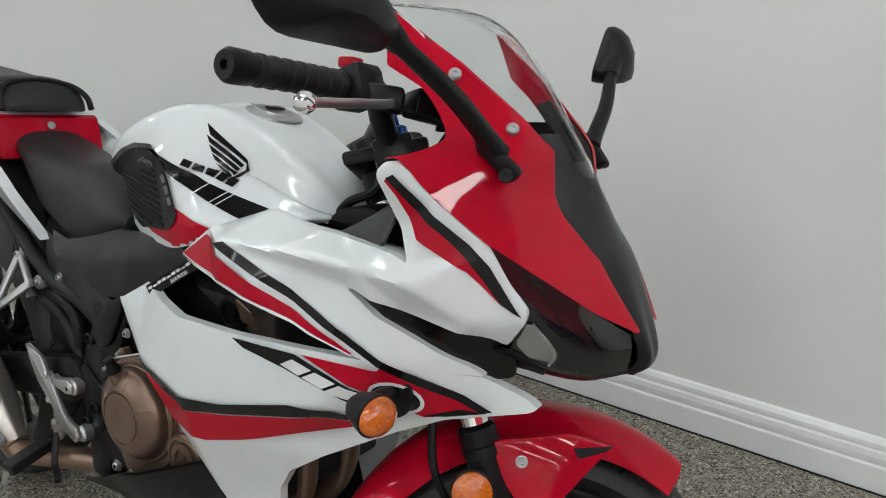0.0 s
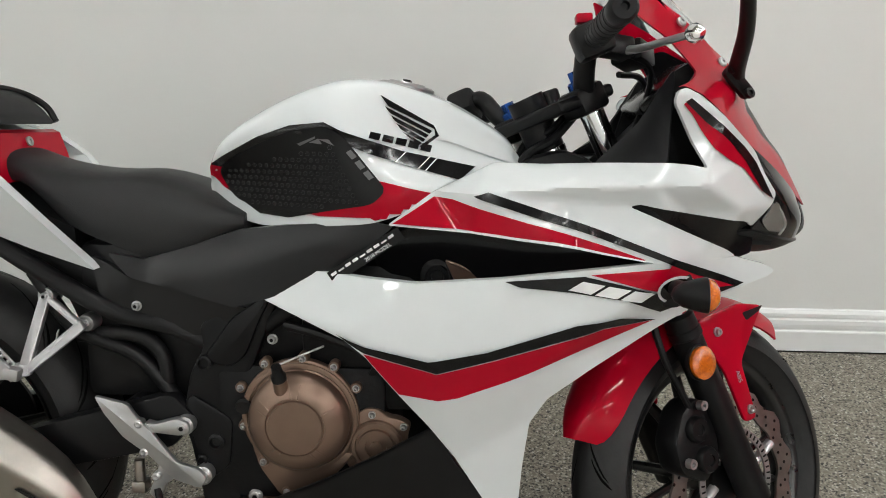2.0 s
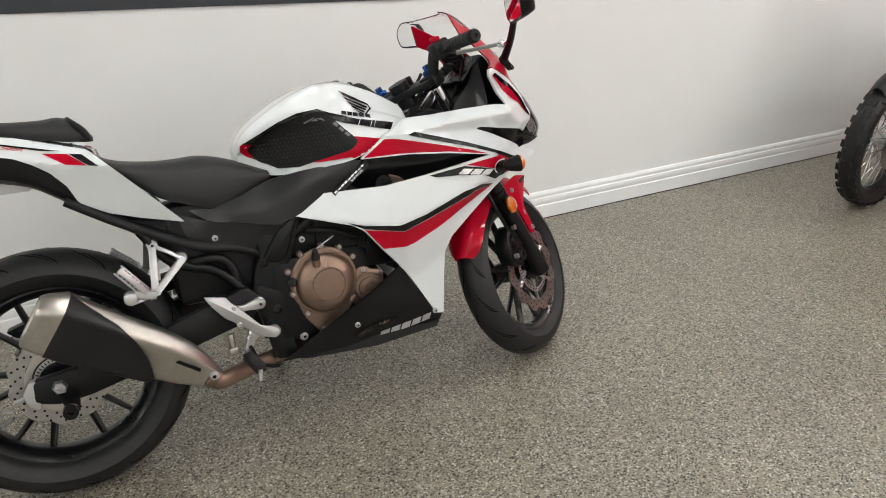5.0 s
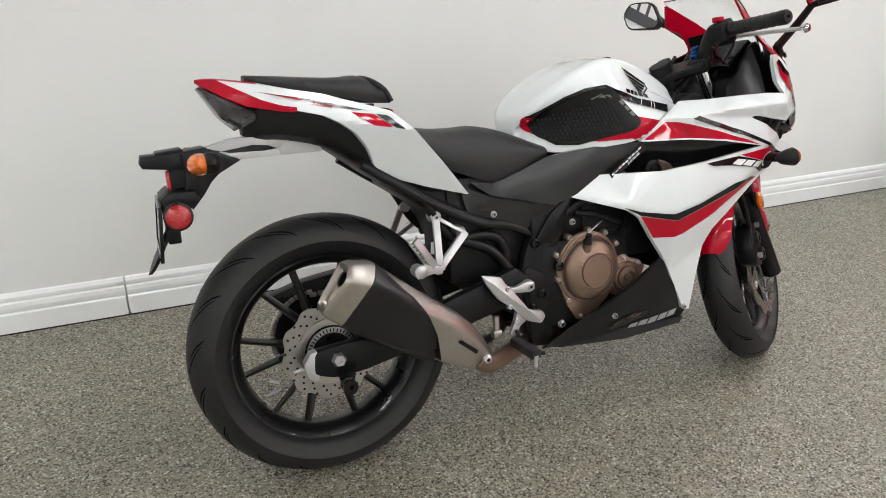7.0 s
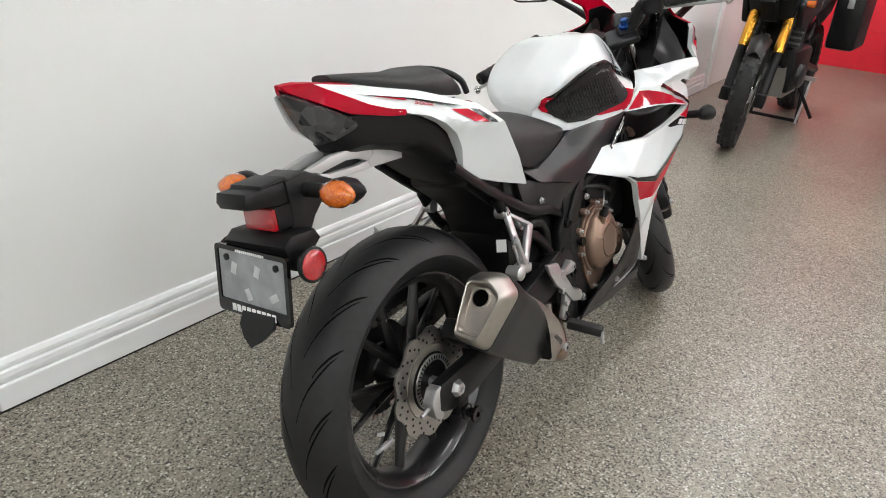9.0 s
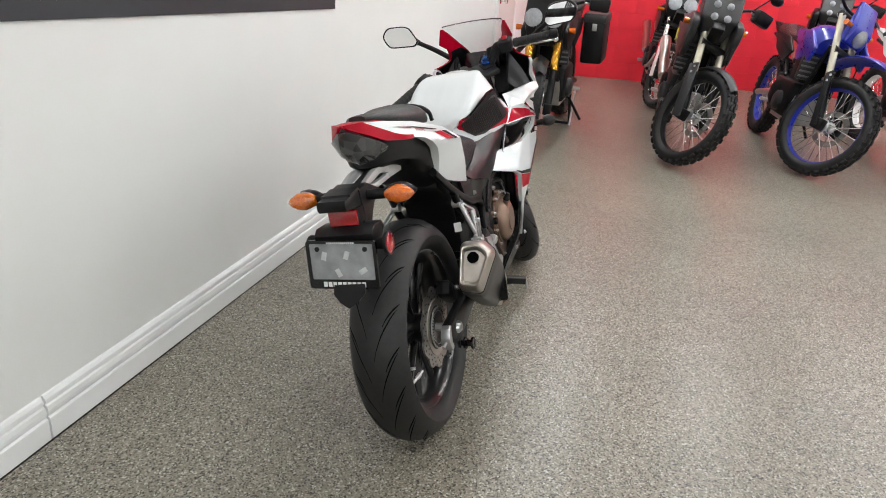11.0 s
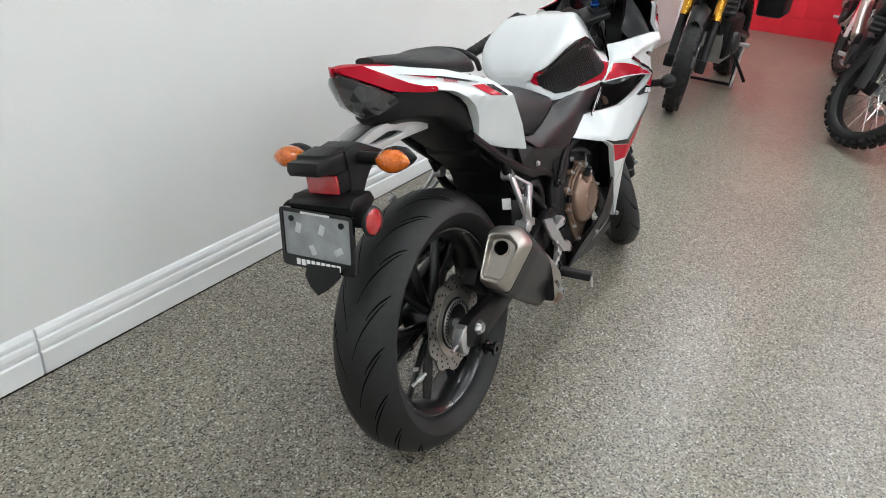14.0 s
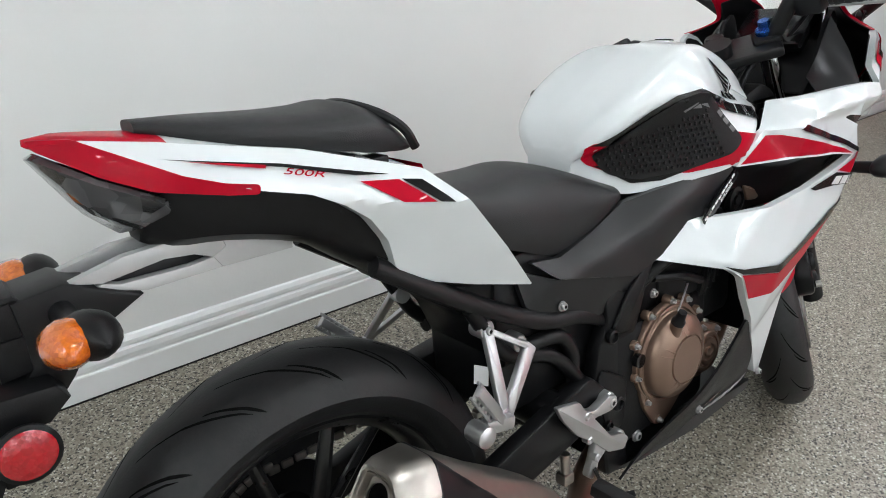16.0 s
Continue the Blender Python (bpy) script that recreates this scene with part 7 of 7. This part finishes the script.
        for s in (-1, 1):
            part("indicator", rod((hc.x - 0.04, s * 0.15, hc.z - 0.1), (hc.x - 0.04, s * 0.22, hc.z - 0.1), 0.014, 0.022), AMBER, mask)
            part("hand_guard", moved(moved(box(-0.03, 0.04, -0.075, 0.075, -0.05, 0.05, 0.02), Matrix.Translation(hz + Vector((0.0, s * 0.35, 0.06)))), st), MATBLACK, bar)
    # tank, shrouds, seat, tail
    tz = 0.98 if style == "enduro" else 1.0
    rows = [tank_ring(x * wb, z, zb, q) for x, z, zb, q in ((0.42, tz - 0.10, tz - 0.18, 0.09), (0.50, tz - 0.04, tz - 0.26, 0.14), (0.60, tz, tz - 0.28, 0.17), (0.70, tz - 0.02, tz - 0.24, 0.17), (0.76, tz - 0.08, tz - 0.2, 0.12))]
    part("fuel_tank", skin(dense(rows), caps=True, closed=True), body_mat, b, "fuel tank")
    for s in (-1, 1):
        slim = style == "enduro"
        part("shroud", plate([(0.52 * wb, tz - 0.07), (0.74 * wb, tz - 0.05), (0.88 * wb, tz - 0.16), (0.83 * wb, tz - (0.27 if slim else 0.30)), (0.70 * wb, tz - (0.20 if slim else 0.28)), (0.55 * wb, tz - (0.15 if slim else 0.22))], s * (0.19 if slim else 0.175), s * (0.165 if slim else 0.14), 0.010, 0.03), body_mat, b, "side shroud")
        for k in range(7):
            part("radiator_fin", box(0.732 * wb, 0.742 * wb, min(s * 0.065, s * 0.165), max(s * 0.065, s * 0.165), 0.60 + k * 0.035, 0.612 + k * 0.035, 0.002), DECALGREY, b)
        part("radiator", box(0.70 * wb, 0.73 * wb, min(s * 0.06, s * 0.17), max(s * 0.06, s * 0.17), 0.58, 0.84, 0.006), GREYPL, b, "finned radiator")
        part("side_panel", plate([(0.0, tz - 0.12), (0.30 * wb, tz - 0.14), (0.42 * wb, tz - 0.24), (0.30 * wb, tz - 0.34), (0.10 * wb, tz - 0.26)], s * 0.13, s * 0.11, 0.008, 0.02), guard_mat, b)
        part("subframe", tube([(-0.18, s * 0.08, tz - 0.16), (0.25 * wb, s * 0.1, tz - 0.26), (0.45 * wb, s * 0.12, tz - 0.42)], 0.014, 8), FRAME, b)
        part("cradle_tube", tube([(0.80 * wb, s * 0.05, 0.85), (0.74 * wb, s * 0.1, 0.50), (0.62 * wb, s * 0.1, 0.28), (0.38 * wb, s * 0.1, 0.30)], 0.016, 8), FRAME, b)
        part("swingarm", tube([(0, s * 0.10, rr), (0.36 * wb, s * 0.10, 0.42)], 0.026, 8), ALU if style == "enduro" else FRAME, b)
    rows = [tank_ring(x * wb, z, zb, q) for x, z, zb, q in ((-0.14, tz - 0.06, tz - 0.13, 0.07), (0.05, tz - 0.05, tz - 0.14, 0.11), (0.25, tz - 0.09, tz - 0.16, 0.12), (0.42, tz - 0.08, tz - 0.16, 0.10), (0.50, tz - 0.06, tz - 0.12, 0.07))]
    part("seat", skin(dense(rows), caps=True, closed=True), seat_mat, b, "long seat")
    part("tail", plate([(-0.35, tz - 0.06), (-0.15, tz - 0.07), (0.05, tz - 0.14), (-0.05, tz - 0.18), (-0.22, tz - 0.13)], -0.08, 0.08, 0.01, 0.02), guard_mat, b)
    part("engine", join(box(0.36 * wb, 0.68 * wb, -0.15, 0.15, 0.28, 0.55, 0.03), box(0.48 * wb, 0.66 * wb, -0.11, 0.11, 0.5, 0.78, 0.02)), ENGINE, b, "dark engine")
    part("clutch_cover", lathe([(0.09, 0), (0.09, 0.02), (0.06, 0.035), (0, 0.035)], 28, (0.46 * wb, -0.15, 0.42), (0.46 * wb, -1, 0.42)), ENGINE, b)
    part("skid_plate", plate([(0.42 * wb, 0.25), (0.66 * wb, 0.25), (0.74 * wb, 0.45), (0.72 * wb, 0.46), (0.64 * wb, 0.28), (0.42 * wb, 0.275)], -0.12, 0.12), ALU, b, "metal skid plate")
    e = 1 if style == "enduro" else -1
    part("exhaust", join(tube([(0.66 * wb, e * 0.06, 0.62), (0.74 * wb, e * 0.10, 0.45), (0.62 * wb, e * 0.14, 0.32), (0.35 * wb, e * 0.15, 0.42)], 0.022, 10), rod((0.30 * wb, e * 0.16, 0.44), (-0.08, e * 0.185, 0.70), 0.038, 0.046, 18, 0.01)), STEEL, b, "steel exhaust with a silencer")
    for y in (-1, 1):
        part("side_case", lathe([(0.075, 0), (0.075, 0.025), (0.05, 0.04), (0.03, 0.042), (0, 0.042)], 24, (0.56 * wb, y * 0.15, 0.38), (0.56 * wb, y, 0.38)), GREYPL, b, "grey engine side cover")
    part("front_caliper", moved(plate([(wb - 0.11, rf + 0.00), (wb - 0.05, rf - 0.01), (wb - 0.04, rf + 0.08), (wb - 0.10, rf + 0.10)], 0.06, 0.10, 0.006, 0.012), st), GREYPL, b, "front brake caliper")
    part("brake_hose", moved(tube([ax + Vector((-0.08, 0.09, 0.10)), ax + Vector((-0.10, 0.13, 0.25)) + up * 0.1, ax + Vector((0.06, 0.12, 0)) + up * 0.55, ax + Vector((0.03, 0.10, 0)) + up * (top + 0.05)], 0.005, 8), st), MATBLACK, b)
    part("side_stand", tube([(0.42 * wb, 0.11, 0.32), (0.36 * wb, 0.25, 0.07 + 0.25 * math.tan(radians(lean)))], 0.012, 8), FRAME, b)
    for s in (-1, 1):
        part("footrest", box(0.40 * wb, 0.43 * wb, min(s * 0.13, s * 0.23), max(s * 0.13, s * 0.23), 0.33, 0.355, 0.004), ALU, b)
    if style == "rally":
        for s in (-1, 1):
            part("side_fairing", plate([(0.52 * wb, tz - 0.05), (0.80 * wb, tz + 0.02), (0.92 * wb, tz - 0.02), (0.90 * wb, tz - 0.14), (0.80 * wb, tz - 0.27), (0.70 * wb, tz - 0.34), (0.60 * wb, tz - 0.28)], s * 0.125, s * 0.180, 0.02, 0.04), body_mat, b, "dark side fairing")
    if style == "tourer":
        for s in (-1, 1):
            case = part("pannier", box(-0.24, 0.22, min(s * 0.15, s * 0.34), max(s * 0.15, s * 0.34), 0.50, 0.90, 0.025), MATBLACK, b, "black hard pannier")
            part("pannier_lid", box(-0.245, 0.225, min(s * 0.145, s * 0.345), max(s * 0.145, s * 0.345), 0.84, 0.925, 0.02), GREYPL, case)
            part("latch", box(0.2255, 0.235, s * 0.25 - 0.02, s * 0.25 + 0.02, 0.78, 0.84, 0.003), ALU, case)
        part("centre_stand", join(tube([(0.40, -0.12, 0.30), (0.52, -0.16, 0.02)], 0.014, 8), tube([(0.40, 0.12, 0.30), (0.52, 0.16, 0.02)], 0.014, 8), tube([(0.50, -0.17, 0.02), (0.50, 0.17, 0.02)], 0.012, 8)), FRAME, b, "black centre stand")
        part("stand_bracket", plate([(0.44, 0.30), (0.48, 0.30), (0.64, 0.03), (0.60, 0.02)], 0.17, 0.18), ALU, b)
        part("top_seat", skin(dense([tank_ring(x, z, zb, q) for x, z, zb, q in ((-0.22, 1.06, 1.0, 0.08), (0.0, 1.07, 0.98, 0.13), (0.28, 1.05, 0.95, 0.14), (0.36, 1.0, 0.93, 0.1))]), caps=True, closed=True), seat_mat, b)
    return b


offroad_bike("touring_motorcycle", "black adventure touring motorcycle with panniers on its centre stand", (3.98, -0.66), (5.50, -0.70), 0, 10, 0.325, 0.32, 0.100, (MATBLACK, GOLD, FRAME, SEATMAT, MATBLACK), "tourer")
rally = offroad_bike("rally_motorcycle", "dark grey adventure motorcycle leaning with its wheel turned", (4.02, -1.70), (5.58, -1.62), 10, 34, 0.345, 0.33, 0.095, (GREYPL, CREAM, FRAME, SEATMAT, GREYPL), "rally")
part("yellow_mark", plate([(1.02, 0.86), (1.12, 0.88), (1.15, 0.80), (1.08, 0.78)], -0.219, -0.216), YELLOWM, rally)
offroad_bike("enduro_motorcycle", "blue enduro motorcycle with blue rims, knobbly tyres and pale forks", (4.15, -2.60), (5.59, -2.44), 9, 36, 0.345, 0.33, 0.09, (BLUEPL, CREAM, BLUEPL, SEATMAT, MATBLACK), "enduro")
offroad_bike("trail_motorcycle", "blue and white trail motorcycle with white rims", (4.33, -3.46), (5.70, -3.28), 9, 30, 0.345, 0.32, 0.085, (BLUEPL, ALU, WHITEPL, SEATMAT, WHITEPL), "enduro")
offroad_bike("cruiser_motorcycle", "dark motorcycle with a bright steel exhaust", (6.28, -1.55), (7.72, -1.45), 8, 20, 0.32, 0.32, 0.10, (MATBLACK, CHROME, CHROME, SEATMAT, CHROME), "tourer2")
offroad_bike("street_motorcycle", "dark motorcycle with maroon seat parked behind enduro", (6.34, -2.88), (7.66, -3.08), 8, 20, 0.33, 0.32, 0.10, (MATBLACK, ALU, BLUEPL, MAROON, MATBLACK), "rally")
small = offroad_bike("small_motorcycle", "small maroon motorcycle parked along the red wall", (7.52, -3.85), (7.60, -5.2), 8, 20, 0.33, 0.32, 0.10, (MAROON, ALU, FRAME, MAROON, MAROON), "rally")
small.matrix_basis = small.matrix_basis @ Matrix.Scale(0.74, 4)

# red wall joints: long blocks with thin recessed courses
block = tagged(part("wall_block", box(8.1955, 8.1995, -0.3985, -0.0015, 0.0015, 0.1985, 0.0015, 1), REDWALL, bpy.data.objects["wall_east"]))
base_block = block.data
for row in range(9):
    for k in range(14):
        y = -k * 0.4 - (0.2 if row % 2 else 0)
        if row == 0 and k == 0:
            continue
        ob = new("wall_block", base_block)
        ob.parent = bpy.data.objects["wall_east"]
        ob.location = (0, y, row * 0.2)

# slanted white lettering on the red wall, with a stroke under it
words = bpy.data.curves.new("wall_lettering", "FONT")
words.body, words.size, words.shear, words.extrude = "Rev Your Heart", 0.215, 0.35, 0.002
words.space_character = 1.08
carrier = new("wall_lettering", words)
letters = bpy.data.meshes.new_from_object(carrier)
bpy.data.objects.remove(carrier)
slogan = new("wall_lettering", letters)
letters.materials.clear()
letters.materials.append(SIGNW)
slogan.matrix_basis = Matrix(((0, 0, -1, 8.191), (-1, 0, 0, -2.84), (0, 1, 0, 1.13), (0, 0, 0, 1))) @ pose(0, 0, 0, 0, 0, 4)
tagged(slogan, "slanted white lettering painted on the red block wall", "lettering")
part("underline", plate([(0.0, -0.07), (0.9, -0.06), (1.55, -0.035), (1.55, -0.03), (0.9, -0.045), (0.05, -0.05)], 0, 0.002), SIGNW, slogan)
bpy.data.objects["underline"].matrix_basis = Matrix(((1, 0, 0, 0), (0, 0, 1, 0), (0, -1, 0, 0), (0, 0, 0, 1)))

# the door at the end of the white wall
door = tagged(part("door_1", box(5.72, 6.58, 0.004, 0.017, 0.01, 2.05, 0.003), mat("door_paint", (0.72, 0.68, 0.66), 0.4, vary=0.02)), "pale painted door", "door", kind="structure")
part("door_knob", join(rod((5.80, 0.004, 0.96), (5.80, -0.04, 0.96), 0.01), lathe([(0.012, 0), (0.028, 0.012), (0.028, 0.026), (0, 0.034)], 18, (5.80, -0.035, 0.96), (5.80, -1, 0.96))), CHROME, door)
part("knob_plate", lathe([(0.032, 0), (0.03, 0.005), (0, 0.005)], 20, (5.80, 0.004, 0.96), (5.80, -1, 0.96)), CHROME, door)
for x0, x1, z0, z1 in ((5.64, 5.715, 0, 2.12), (6.585, 6.66, 0, 2.12), (5.715, 6.585, 2.055, 2.12)):
    structure("trim", box(x0, x1, -0.004, 0.0175, z0, z1, 0.004), TRIM, "white door casing")
